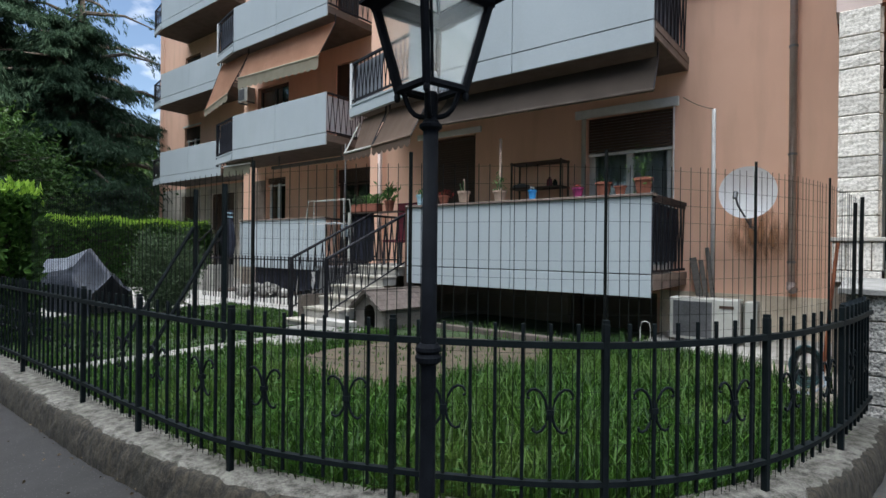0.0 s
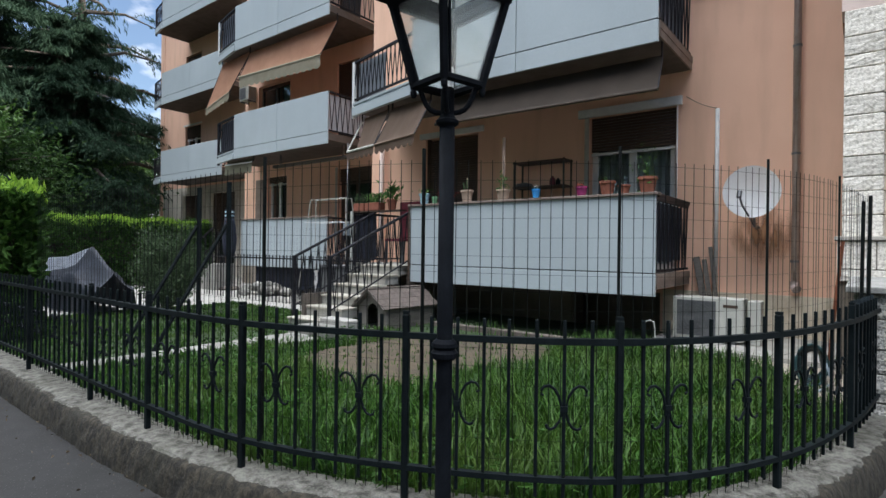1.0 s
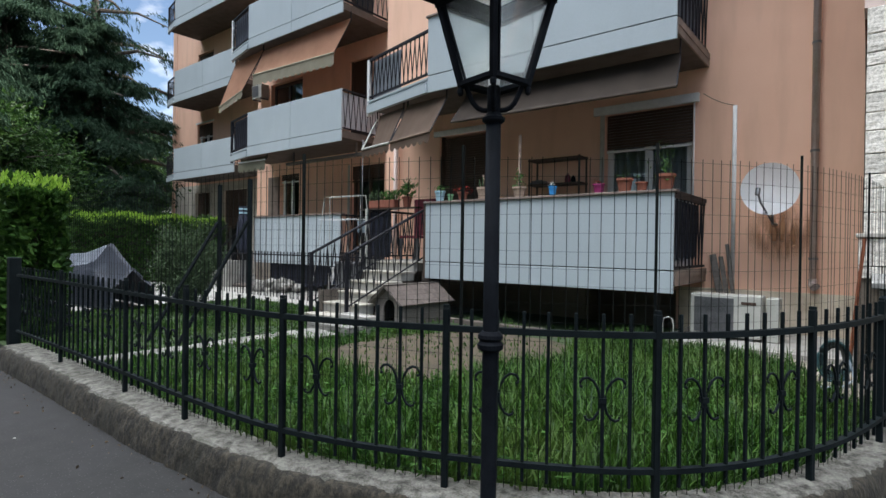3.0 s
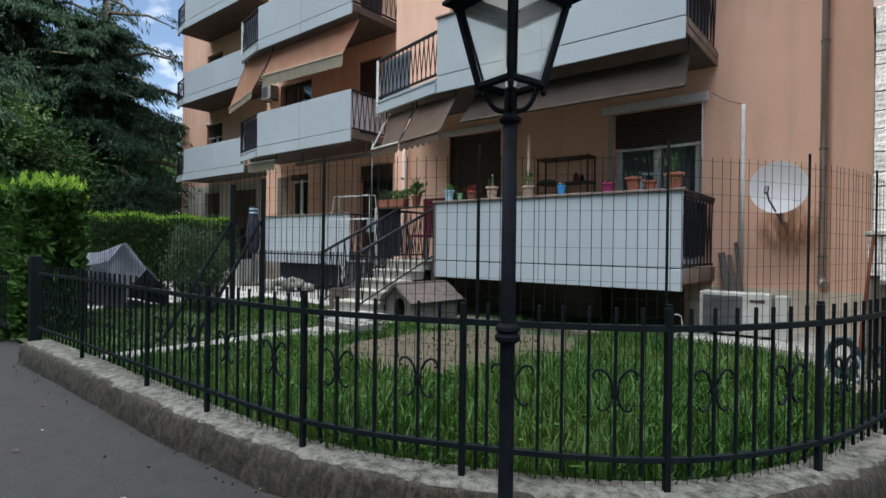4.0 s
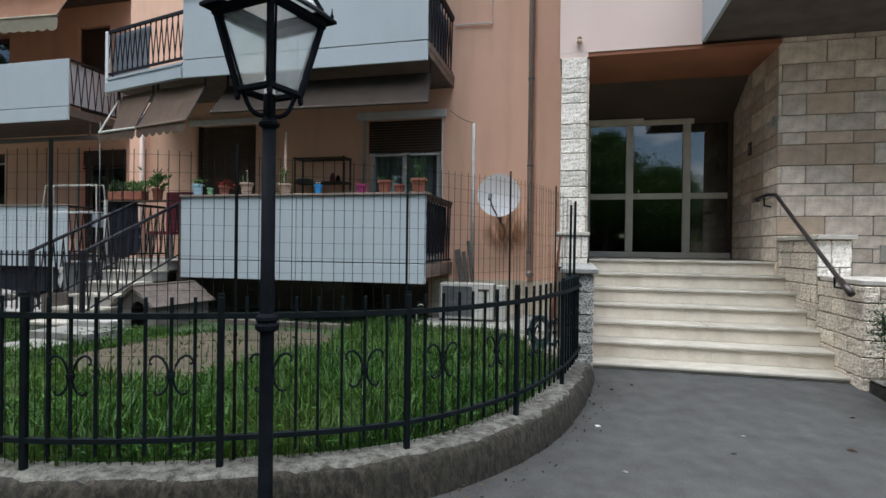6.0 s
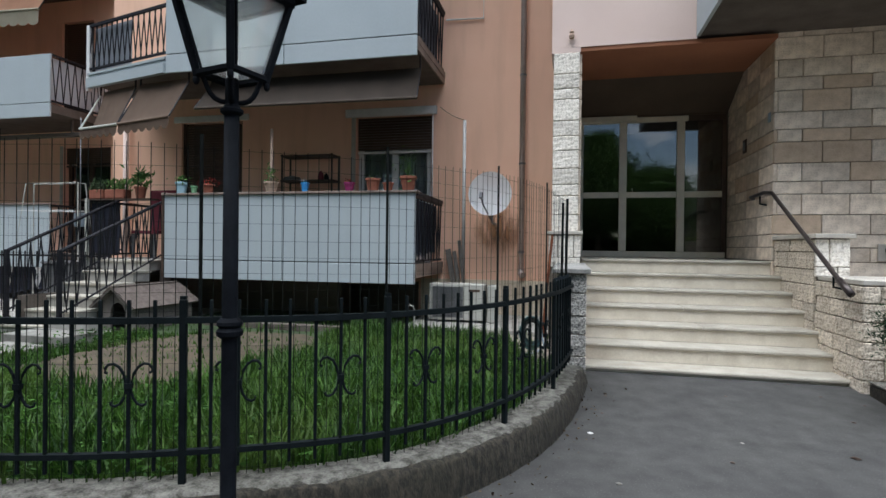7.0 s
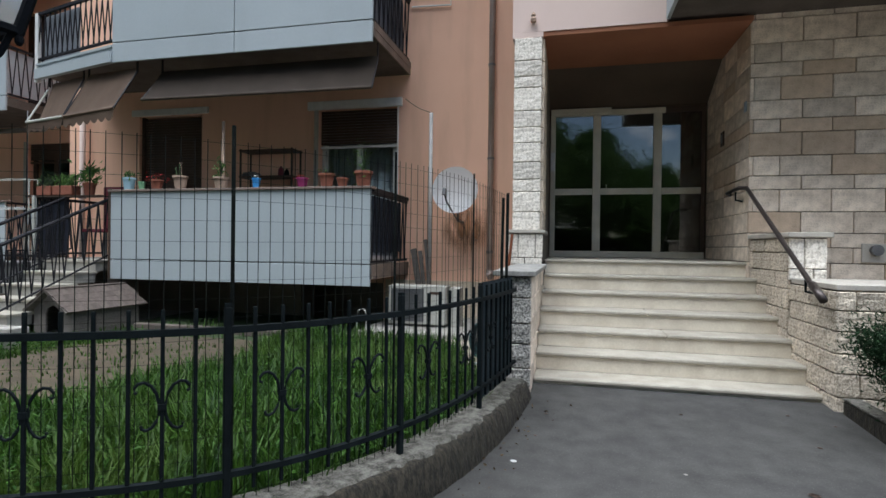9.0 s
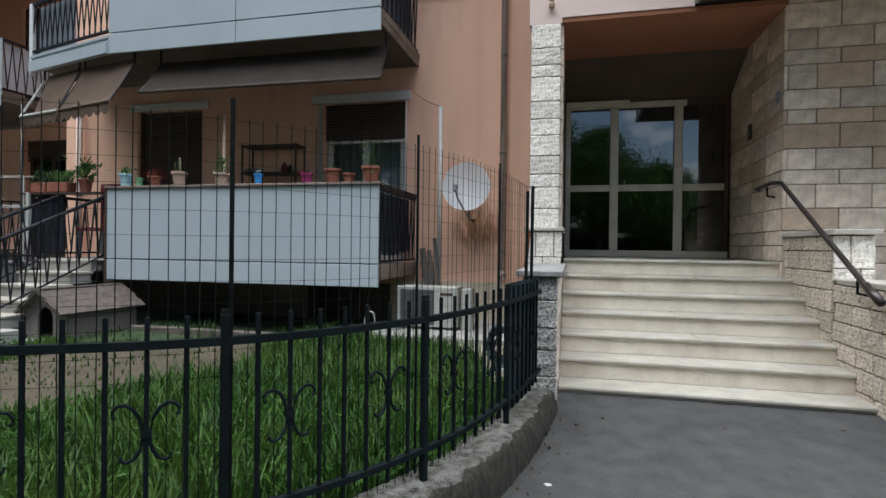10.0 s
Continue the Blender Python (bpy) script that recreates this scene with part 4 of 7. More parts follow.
awning("rolled cream awning edge under the set-back bay", (-14.3, 8.6, 3.72), (-12.8, 8.5, 3.70), (-14.15, 8.42, 3.60), (-12.7, 8.38, 3.58), M_AWNROLL, M_AWNROLL, 0.30, 8, hang=3.805)
cas = thing("awning_cassette", "closed awning cassette under the balcony slab", "awning")
part("housing", boxes((-12.5, -9.3, 8.9, 9.02, 3.45, 3.53), bevel=0.01), M_WOODGREY, cas)
for x in (-12.2, -9.6):
    part("bracket", boxes((x - 0.02, x + 0.02, 8.94, 8.98, 3.53, 3.805)), M_GREYMETAL, cas)

# slender posts and pipes on the facade
for x, y, z0, z1, r, mat, lab in ((-7.12, 6.88, 0.95, 3.25, 0.007, M_GREYMETAL, "thin grey awning crank rod"), (-7.5, 8.2, 0.3, 3.75, 0.05, M_PINK, "pale pink painted drain pipe on the corner"),
                                  (-0.99, WALL - 0.03, 0.66, 3.27, 0.028, M_WHITEMETAL, "white cable conduit on the wall"), (-0.05, WALL - 0.07, 0.82, TOP - 0.02, 0.045, M_COPPER, "brown painted rain pipe on the wall"),
                                  (-3.67, 6.92, 0.96, 2.94, 0.022, M_BEIGEPOT, "pale wooden pole standing in the balcony"), (-1.53, WALL - 0.02, 1.0, 3.40, 0.012, M_WHITEMETAL, "thin white cable beside the window")):
    t = thing("pipe", lab, "pipe")
    bm = bmesh.new()
    tube(bm, [(x, y, z0), (x, y, z1)], r, 12)
    part("shaft", bm, mat, t, smooth=True)
    if r > 0.04:
        for z in np.arange(z0 + 0.3, z1, 1.4):
            bm = bmesh.new()
            tube(bm, [(x, y, z), (x, y, z + 0.03)], r + 0.008, 12)
            box(bm, x - 0.01, x + 0.01, y, y + 0.07, z, z + 0.03)
            part("bracket", bm, M_GREYMETAL, t)
    if r == 0.045:
        bm = bmesh.new()
        tube(bm, [(x, y, z0 + 0.05), (x, y - 0.01, z0 - 0.02), (x + 0.03, y - 0.05, z0 - 0.05)], r + 0.012, 12)
        part("shoe", bm, M_COPPER, t)
wire = thing("cable", "thin sagging cable from lintel to conduit", "cable")
bm = bmesh.new()
tube(bm, [(-1.40 + 0.41 * k / 8, WALL - 0.05, 3.50 - 0.23 * k / 8 - 0.03 * math.sin(math.pi * k / 8)) for k in range(9)], 0.005, 5)
part("strand", bm, M_SHUTTER, wire)

# ---- entrance ----
PX0, PX1, PY = 0.478, 0.788, 6.43
structure("wall_over_porch", boxes((0.455, 0.80, 6.428, 6.75, 3.602, 3.66), (0.455, 2.11, 6.43, 6.75, 3.662, TOP), (2.11, 9.0, 6.56, 6.88, 3.9, TOP)), M_PINK, "pale pink plaster wall over the porch", "wall")
structure("wall_right_end", boxes((9.002, 9.3, 6.56, 22.0, 0, TOP)), M_PLASTER, "plain plaster end wall", "wall")
structure("porch_ceiling", boxes((0.452, 2.957, 6.44, 7.62, 3.61, 3.66)), M_SOFFIT, "rust painted porch soffit", "ceiling")
# Soffit and wall over the door are coloured dark for the recess shade.
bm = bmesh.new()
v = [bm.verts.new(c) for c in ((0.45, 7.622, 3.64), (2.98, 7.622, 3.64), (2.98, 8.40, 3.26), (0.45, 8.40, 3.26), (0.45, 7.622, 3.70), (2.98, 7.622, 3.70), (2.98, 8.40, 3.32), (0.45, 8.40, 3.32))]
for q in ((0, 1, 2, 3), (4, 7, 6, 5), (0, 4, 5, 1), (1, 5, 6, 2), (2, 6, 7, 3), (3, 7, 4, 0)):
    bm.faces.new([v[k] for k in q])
structure("stair_underside", bm, M_PORCHSHADE, "sloping soffit over the door, darkened for the porch shade", "ceiling")
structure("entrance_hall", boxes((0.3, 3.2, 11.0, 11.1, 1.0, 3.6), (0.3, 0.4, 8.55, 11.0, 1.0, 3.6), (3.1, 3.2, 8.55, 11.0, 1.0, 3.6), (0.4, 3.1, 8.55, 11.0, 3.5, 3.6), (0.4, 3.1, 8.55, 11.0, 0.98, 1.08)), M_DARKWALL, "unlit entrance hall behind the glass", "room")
structure("wall_over_door", boxes((0.455, 2.972, 8.402, 8.7, 3.24, TOP)), M_PORCHSHADE, "wall over the entrance door with the shade in its colour", "wall")
slab = thing("entrance_balcony", "grey concrete balcony slab over the entrance wall", "balcony")
part("slab", boxes((2.14, 7.5, 5.2, 6.55, 3.70, 3.88)), M_SLAB, slab)
part("edge_trim", boxes((2.10, 2.138, 5.18, 6.42, 3.68, 4.9), (2.14, 7.5, 5.16, 5.198, 3.68, 4.9)), M_PANEL, slab, "pale parapet facing")

# steps of travertine
stair = thing("entrance_steps", "pale travertine entrance steps with worn nosings", "stairs")
RUN, RISE, Y1, Z1 = 0.297, 0.1585, 4.80, 0.128
for k in range(7):
    y, z = Y1 + RUN * k, Z1 + RISE * k
    back = y + RUN + 0.03 if k < 6 else 8.40
    x1 = 3.03
    cuts = {2: (1.98,), 3: (1.86,), 5: (2.1,)}.get(k, ())
    for a, b in zip((0.842, *cuts), (*(c - 0.0015 for c in cuts), x1)):
        part("tread", boxes((a, b, y, back, z - 0.032, z), bevel=0.008), M_TREAD, stair, "rounded travertine tread")
    cuts = {1: (1.96,), 2: (1.97,), 3: (1.90,), 4: (1.55, 2.45)}.get(k, ())
    for a, b in zip((0.845, *cuts), (*(c - 0.0015 for c in cuts), x1 - 0.003)):
        part("riser", boxes((a, b, y + 0.025, y + RUN + 0.02, (z - RISE + 0.002 if k else 0.0), z - 0.034)), M_STEP, stair)
part("core", boxes((0.85, 3.0, Y1 + RUN * 6 + 0.05, 8.38, 0, 1.04)), M_MORTAR, stair)

# ---- stonework of the entrance ----
rs = random.Random(11)


def block_mesh(w, d, h, mat, rough=0.0, bevel=0.006, name="stone_block"):
    """A squared stone, its face broken when rough."""
    bm = bmesh.new()
    box(bm, 0, w, 0, d, 0, h, bevel=bevel)
    if rough:
        bmesh.ops.subdivide_edges(bm, edges=[e for e in bm.edges if e.calc_length() > 0.05], cuts=5, use_grid_fill=True)
        for v in bm.verts:
            if v.co.y < d * 0.5:
                o = v.co + Vector((w * 40, h * 90, 0))
                v.co.y += rough * (0.7 * noise.noise(o * 9) + 0.55 * noise.noise(o * 26) + 0.35 * noise.noise(o * 55))
    return finish(bm, name, mat)


right_wall = structure("wall_entrance", boxes((2.99, 9.0, 6.575, 6.9, 0, 3.9), (2.995, 3.3, 6.9, 8.7, 0, 3.9)), M_MORTAR, "stone clad wall beside the entrance", "wall")
JOINTS = (0.92, 1.09, 1.25, 1.399, 1.621, 1.856, 2.001, 2.21, 2.453, 2.597, 2.795, 3.04, 3.191, 3.396, 3.649, 3.89)
for k, (z, z1) in enumerate(zip(JOINTS, JOINTS[1:])):
    short = k % 2 == 0
    h = z1 - z
    x, nth = (3.001 if short else 2.962), 0
    while x < 7.2:
        end = (3.255 if short else 3.458) if nth == 0 else x + 0.479
        stone = M_TAN if (k == 8 and nth) or (k == 7 and rs.random() < 0.7) or rs.random() < 0.10 else M_BLOCK
        me = block_mesh(end - x - 0.009, 0.04, h - 0.009, stone, bevel=0.003)
        shared("stone_block", me, right_wall, pose(x, 6.540 - rs.uniform(0, 0.005), z, rs.uniform(-0.25, 0.25), 0, rs.uniform(-0.2, 0.2)))
        x = end
        nth += 1
    y = 6.541 if short else 6.585
    while y < 8.38:
        w = min(0.50 if short and y < 6.6 else 0.479 + rs.uniform(-0.03, 0.03), 8.39 - y)
        stone = M_TAN if k == 8 or rs.random() < 0.10 else M_BLOCK
        me = block_mesh(w - 0.008, 0.035, h - 0.009, stone, bevel=0.003)
        shared("stone_block", me, right_wall, pose(2.962, y + w - 0.004, z, 0, 0, -90))
        y += w

# stepped cheek walls at the right of the steps
cheek = structure("cheek_wall_upper", boxes((3.0, 3.27, 5.50, 6.535, 0, 1.326)), M_MORTAR, "stepped rough stone wall beside the steps", "wall")
part("capstone", boxes((2.955, 3.30, 5.43, 6.538, 1.328, 1.372), bevel=0.006), M_CAPSTONE, cheek, "sawn cap stone")
low = structure("cheek_wall_lower", boxes((3.012, 4.9, 4.66, 5.44, 0, 0.93), (3.36, 4.9, 5.44, 6.53, 0, 0.93)), M_MORTAR, "low rough stone wall with a pale coping", "wall")
bm = bmesh.new()
for a, b, c, d in ((2.99, 3.36, 4.64, 5.46), (3.36, 4.95, 4.60, 5.5)):
    box(bm, a, b - 0.004, c, d, 0.932, 0.975, bevel=0.006)
part("capstone", bm, M_CAPSTONE, low, "pale cap stones")


def face_x(parent, x, ya, yb, za, zb, mat, hs, ws, thick=0.03, rough=0.011, under=None):
    """Courses of rough stones on a face that looks towards -x."""
    z, k = za, 0
    while z < zb - 0.04:
        h = min(hs[k % len(hs)], zb - z)
        y = ya - (ws * 0.5 if k % 2 else 0)
        while y < yb:
            a, b = max(y, ya), min(y + ws * rs.uniform(0.85, 1.1), yb)
            if b - a > 0.05 and (under is None or z + h > under(0.5 * (a + b))):
                shared("stone_block", block_mesh(b - a - 0.008, thick, h - 0.008, mat, rough), parent, pose(x, b - 0.004, z, 0, 0, -90))
            y = b if b > y else y + ws
        z += h
        k += 1


def face_y(parent, y, xa, xb, za, zb, mat, hs, ws, thick=0.03, rough=0.011):
    """Courses of rough stones on a face that looks towards -y."""
    z, k = za, 0
    while z < zb - 0.04:
        h = min(hs[k % len(hs)], zb - z)
        x = xa - (ws * 0.5 if k % 2 else 0)
        while x < xb - 0.01:
            a, b = max(x, xa), min(x + ws * rs.uniform(0.85, 1.1), xb)
            if b - a > 0.05:
                shared("stone_block", block_mesh(b - a - 0.008, thick, h - 0.008, mat, rough), parent, pose(a + 0.004, y, z))
            x = max(b, x + 0.02)
        z += h
        k += 1


face_x(cheek, 2.975, 5.50, 6.53, 0.20, 1.326, M_ROUGHTAN, (0.18, 0.15, 0.17), 0.28)
face_y(cheek, 5.470, 2.975, 3.27, 0.96, 1.326, M_ROUGH, (0.1, 0.28), 0.22)
face_x(low, 2.985, 4.63, 5.50, 0.02, 0.93, M_ROUGHTAN, (0.15, 0.17, 0.14, 0.16), 0.28)
face_y(low, 4.630, 2.99, 4.9, 0.02, 0.93, M_ROUGHTAN, (0.15, 0.17, 0.14, 0.16), 0.30)

# left pillar, its base block and the cheek wall in front
pillar = structure("pillar", boxes((PX0 + 0.012, PX1 - 0.012, PY + 0.02, 8.40, 0.9, 3.60), (PX1 - 0.011, PX1 + 0.02, PY + 0.25, 8.40, 1.0, 3.60)), M_MORTAR, "slender pillar of split cream stone", "pillar")
PJ = (1.412, 1.62, 1.85, 1.99, 2.187, 2.408, 2.583, 2.772, 3.034, 3.162, 3.343, 3.60)
for z, z1 in zip(PJ, PJ[1:]):
    h = z1 - z
    if h > 0.05:
        shared("stone_block", block_mesh(PX1 - PX0, 0.06, h - 0.008, M_ROUGH, 0.008), pillar, pose(PX0, PY - 0.02, z))
        shared("stone_block", block_mesh(0.7, 0.03, h - 0.008, M_BLOCK, 0.008), pillar, pose(PX1 + 0.028, PY + 0.045, z, 0, 0, 90))
base = structure("pillar_base", boxes((PX0 - 0.03, PX1 + 0.03, PY - 0.02, PY + 0.8, 0.1, 1.372)), M_MORTAR, "rough stone base of the pillar", "pillar")
part("capstone", boxes((PX0 - 0.06, PX1 + 0.06, PY - 0.075, PY + 0.8, 1.374, 1.412), bevel=0.006), M_CAPSTONE, base, "sawn cap stone")
face_y(base, PY - 0.05, PX0 - 0.04, PX1 + 0.04, 0.98, 1.372, M_ROUGH, (0.12, 0.27), 0.2)
cheek_l = structure("cheek_wall_left", boxes((0.60, 0.815, 4.50, 6.38, 0, 0.985)), M_MORTAR, "weathered stone wall at the side of the steps", "wall")
part("capstone", boxes((0.545, 0.875, 4.42, 6.38, 0.987, 1.03), bevel=0.006), M_CAPGREY, cheek_l, "weathered grey cap stone")
face_y(cheek_l, 4.47, 0.585, 0.842, 0.12, 0.985, M_ROUGHGREY, (0.15, 0.19, 0.16, 0.2, 0.17), 0.6, rough=0.016)
z = 0.06
for h in (0.2, 0.18, 0.2, 0.17, 0.17):
    y = 4.50
    while y < 6.3:
        w = min(0.45, 6.38 - y)
        shared("stone_block", block_mesh(w - 0.008, 0.024, h - 0.008, M_BLOCK, 0.006), cheek_l, pose(0.840, y + 0.004, z, 0, 0, 90))
        y += w
    z += h

# hand rail on the right of the steps
hr = thing("hand_rail", "dark bronze tubular hand rail on the stone wall", "handrail")
bm = bmesh.new()
tube(bm, [(2.955, 7.2, 1.86), (2.90, 7.12, 1.87), (2.89, 6.62, 1.88), (2.89, 6.36, 1.85), (2.89, 4.76, 0.94), (2.895, 4.63, 0.87)], 0.021, 10)
part("tube", bm, M_BRONZE, hr, smooth=True)
bm = bmesh.new()
tube(bm, [(2.89, 4.80, 0.965), (2.895, 4.61, 0.86)], 0.029, 12)
part("end_sleeve", bm, M_BRONZE, hr, "thicker dark end sleeve", smooth=True)
for y, z in ((6.75, 1.86), (4.9, 1.0)):
    bm = bmesh.new()
    tube(bm, [(2.89, y, z - 0.01), (2.89, y, z - 0.10), (2.985, y, z - 0.12)], 0.010, 8)
    part("bracket", bm, M_IRON, hr)
bell = thing("intercom", "small dark intercom plate on the stone wall", "intercom")
part("plate", boxes((2.945, 2.96, 7.50, 7.63, 2.50, 2.68), bevel=0.004), M_SHUTTER, bell)
part("buttons", boxes((2.938, 2.944, 7.53, 7.60, 2.54, 2.64)), M_GREYMETAL, bell)
sign = thing("wall_plate", "small bluish plate on the stone wall", "sign")
part("plate", boxes((2.948, 2.961, 6.64, 6.71, 2.71, 2.82), bevel=0.003), M_TARPLIGHT, sign)
vent = thing("wall_vent", "round dark flue vent in a white plate", "vent")
part("plate", boxes((4.0, 4.45, 6.519, 6.539, 1.10, 1.29), bevel=0.004), M_CAPSTONE, vent)
bm = bmesh.new()
tube(bm, [(4.12, 6.52, 1.225), (4.12, 6.47, 1.225)], 0.055, 20)
part("flue", bm, M_GREYMETAL, vent, "grey flue mouth")
knob = thing("wall_light", "small round lamp on the wall over the pillar", "lamp")
bm = bmesh.new()
lathe(bm, [(0.03, 0), (0.035, 0.03), (0.02, 0.06), (0.03, 0.075), (0.012, 0.11)], 12, (0.69, 6.39, 3.76))
box(bm, 0.67, 0.71, 6.39, 6.428, 3.77, 3.80)
part("body", bm, M_BEIGEPOT, knob)

# glazed entrance door
door = thing("entrance_door", "champagne aluminium entrance door with tinted glass", "door")
DX0, DX1, DY, DZ0, DZ1 = 0.822, 2.945, 8.40, 1.082, 3.232
part("frame", boxes((DX0, DX0 + 0.07, DY, DY + 0.08, DZ0, DZ1), (DX0 + 0.07, 2.42, DY, DY + 0.08, DZ1 - 0.08, DZ1), (DX0 + 0.07, DX1, DY, DY + 0.08, DZ0, DZ0 + 0.09), bevel=0.004), M_BRASS, door)
part("dark_jamb", boxes((DX1 - 0.05, DX1, DY, DY + 0.08, DZ0 + 0.092, DZ1 - 0.08), (2.422, DX1, DY, DY + 0.08, DZ1 - 0.078, DZ1)), M_SHUTTER, door, "dark brown side jamb")
for x in (1.485, 2.318):
    part("mullion", boxes((x - 0.055, x + 0.055, DY - 0.012, DY + 0.07, DZ0 + 0.092, DZ1 - 0.082), bevel=0.004), M_BRASS, door)
spans = ((DX0 + 0.072, 1.428), (1.542, 2.261), (2.375, DX1 - 0.052))
for a, b in spans:
    part("transom", boxes((a, b, DY - 0.005, DY + 0.06, 1.995, 2.085), bevel=0.004), M_BRASS, door)
    for z0, z1 in ((DZ0 + 0.092, 1.993), (2.087, DZ1 - 0.082)):
        part("pane", boxes((a - 0.01, b + 0.01, DY + 0.025, DY + 0.033, z0 - 0.01, z1 + 0.01)), G_DOOR, door)
bm = bmesh.new()
tube(bm, [(1.62, DY - 0.01, 2.0), (1.62, DY - 0.06, 2.0), (1.62, DY - 0.06, 2.13), (1.62, DY - 0.01, 2.13)], 0.009, 8)
part("door_handle", bm, M_BRASS, door, "small metal pull handle")
part("head_cover", boxes((DX0 + 0.005, 1.68, DY - 0.05, DY - 0.002, DZ1 - 0.06, DZ1 + 0.02), bevel=0.004), M_BRASS, door, "pale cover strip over the door head")
note = thing("paper_notice", "white paper notice stuck beside the door", "notice")
part("sheet", boxes((0.826, 0.89, DY - 0.008, DY - 0.003, 2.35, 2.62)), M_WHITEMETAL, note)

# ---- iron fence on the low wall ----
fence = thing("iron_fence", "black painted iron fence with scroll ornaments on the low wall", "fence")
fine = spline(FENCE, 0.01)
L = fine[-1][2]


def on_fence(s):
    q = fine[min(len(fine) - 1, max(0, round(s / L * (len(fine) - 1))))]
    return q[0], q[1]


bm = bmesh.new()
box(bm, -0.0145, 0.0145, -0.0145, 0.0145, 0.19, 0.972, bevel=0.004)
box(bm, -0.012, 0.012, -0.012, 0.012, 0.973, 0.986)
post_me = finish(bm, "post", M_IRON)
bm = bmesh.new()
box(bm, -0.0068, 0.0068, -0.0068, 0.0068, 0.262, 0.970, bevel=0.002)
bar_me = finish(bm, "bar", M_IRON)


def scroll_mesh():
    """Two back-to-back curls that meet on the bar, opening up and down."""
    bm = bmesh.new()
    for s in (-1, 1):
        pts = [(0.008, 0.585), (0.010, 0.625), (0.019, 0.665), (0.036, 0.694), (0.058, 0.708), (0.078, 0.705), (0.090, 0.690), (0.090, 0.674), (0.081, 0.670)]
        tube(bm, [(s * x, 0, z) for x, z in pts], 0.006, 6)
        pts = [(0.008, 0.630), (0.010, 0.595), (0.018, 0.566), (0.034, 0.542), (0.052, 0.534), (0.066, 0.540), (0.069, 0.553)]
        tube(bm, [(s * x, 0, z) for x, z in pts], 0.006, 6)
    box(bm, -0.014, 0.014, -0.012, 0.012, 0.606, 0.628)
    return finish(bm, "scroll", M_IRON)


scroll_me = scroll_mesh()
stops = []
for x, y in FENCE:
    best = min(fine, key=lambda q: (q[0].x - x) ** 2 + (q[0].y - y) ** 2)
    stops.append(best[2])
for i, s in enumerate(stops):
    p, d = on_fence(s)
    turn = math.degrees(math.atan2(d.y, d.x)) + 90
    if 0 < i < len(stops) - 1:
        shared("post", post_me, fence, pose(p.x, p.y, 0, 0, 0, turn))
    if i + 1 < len(stops):
        gap = stops[i + 1] - s
        n = round(gap / 0.106)
        for k in range(1, n):
            q, e = on_fence(s + gap * k / n)
            m = pose(q.x, q.y, 0, 0, 0, math.degrees(math.atan2(e.y, e.x)) + 90)
            shared("bar", bar_me, fence, m)
            if k % 4 == 2:
                shared("scroll", scroll_me, fence, m)
sweep = [(q[0], q[1]) for q in fine[::6]] + [(fine[-1][0], fine[-1][1])]
for z0, z1 in ((0.868, 0.902), (0.318, 0.348)):
    bm = bmesh.new()
    strip(bm, sweep, [(0.014, z0 + 0.004), (0.014, z1 - 0.004), (-0.014, z1 - 0.004), (-0.014, z0 + 0.004)])
    part("rail", bm, M_IRON, fence)
gate_post = thing("gate_post", "dark iron gate post at the end of the fence", "post")
part("shaft", boxes((-6.26, -6.16, 1.28, 1.38, 0.0, 1.06), bevel=0.006), M_IRON, gate_post)
part("leaf_edge", boxes((-6.34, -6.27, 1.31, 1.35, 0.05, 1.0)), M_IRON, gate_post)
far_fence = thing("iron_fence", "black iron street fence continuing past the gate", "fence")
for k in range(60):
    shared("bar", bar_me, far_fence, pose(-7.4 - 0.125 * k, 1.33, -0.1))
part("rail", boxes((-15, -7.3, 1.315, 1.345, 0.765, 0.80), (-15, -7.3, 1.315, 1.345, 0.2, 0.235)), M_IRON, far_fence)

# ---- welded wire mesh behind the fence ----
mesh_line = [(p - s * 0.055, s, d) for p, s, d in spline(FENCE[1:], 0.05)]
netting = thing("wire_netting", "dark welded wire netting tied behind the iron fence", "netting")
for p, s, d in mesh_line:
    bm = bmesh.new()
    j = 0.006 * math.sin(d * 31)
    tube(bm, [(p.x, p.y, 0.185), (p.x + j, p.y, 0.9), (p.x + 0.5 * j, p.y, 1.625 + 0.012 * math.sin(d * 2.3))], 0.0016, 4, close=False)
    part("upright_wire", bm, M_WIRE, netting)
for k in range(19):
    bm = bmesh.new()
    z = 0.23 + 0.0765 * k
    tube(bm, [(p.x - s.x * 0.002, p.y - s.y * 0.002, z + 0.006 * math.sin(d * 2.3 + k)) for p, s, d in mesh_line[::2]], 0.0008, 4, close=False)
    part("cross_wire", bm, M_WIRE, netting)
for x, y in FENCE[4:-1]:
    best = min(mesh_line, key=lambda q: (q[0].x - x) ** 2 + (q[0].y - y) ** 2)
    p = best[0] - best[1] * 0.022 + Vector((-best[1].y, best[1].x, 0)) * 0.045
    bm = bmesh.new()
    box(bm, p.x - 0.0055, p.x + 0.0055, p.y - 0.003, p.y + 0.003, 0.15, 1.68)
    box(bm, p.x - 0.003, p.x + 0.003, p.y + 0.004, p.y + 0.012, 0.15, 1.68)
    part("stake", bm, M_WIRE, netting, "thin steel T stake")
for dx in (0.0, -0.035):
    bm = bmesh.new()
    tube(bm, [(0.66 + dx, 4.30 + 0.9 * dx, 0.15), (0.67 + dx, 4.30, 1.62 + dx)], 0.011, 6)
    part("stake", bm, M_WIRE, netting, "thin steel stake")

end_net = thing("shade_net", "dark teal shade net tied to the end of the fence", "net")
bm = bmesh.new()
cols = [(p - s * 0.03, d) for p, s, d in fine if d > L - 0.78]
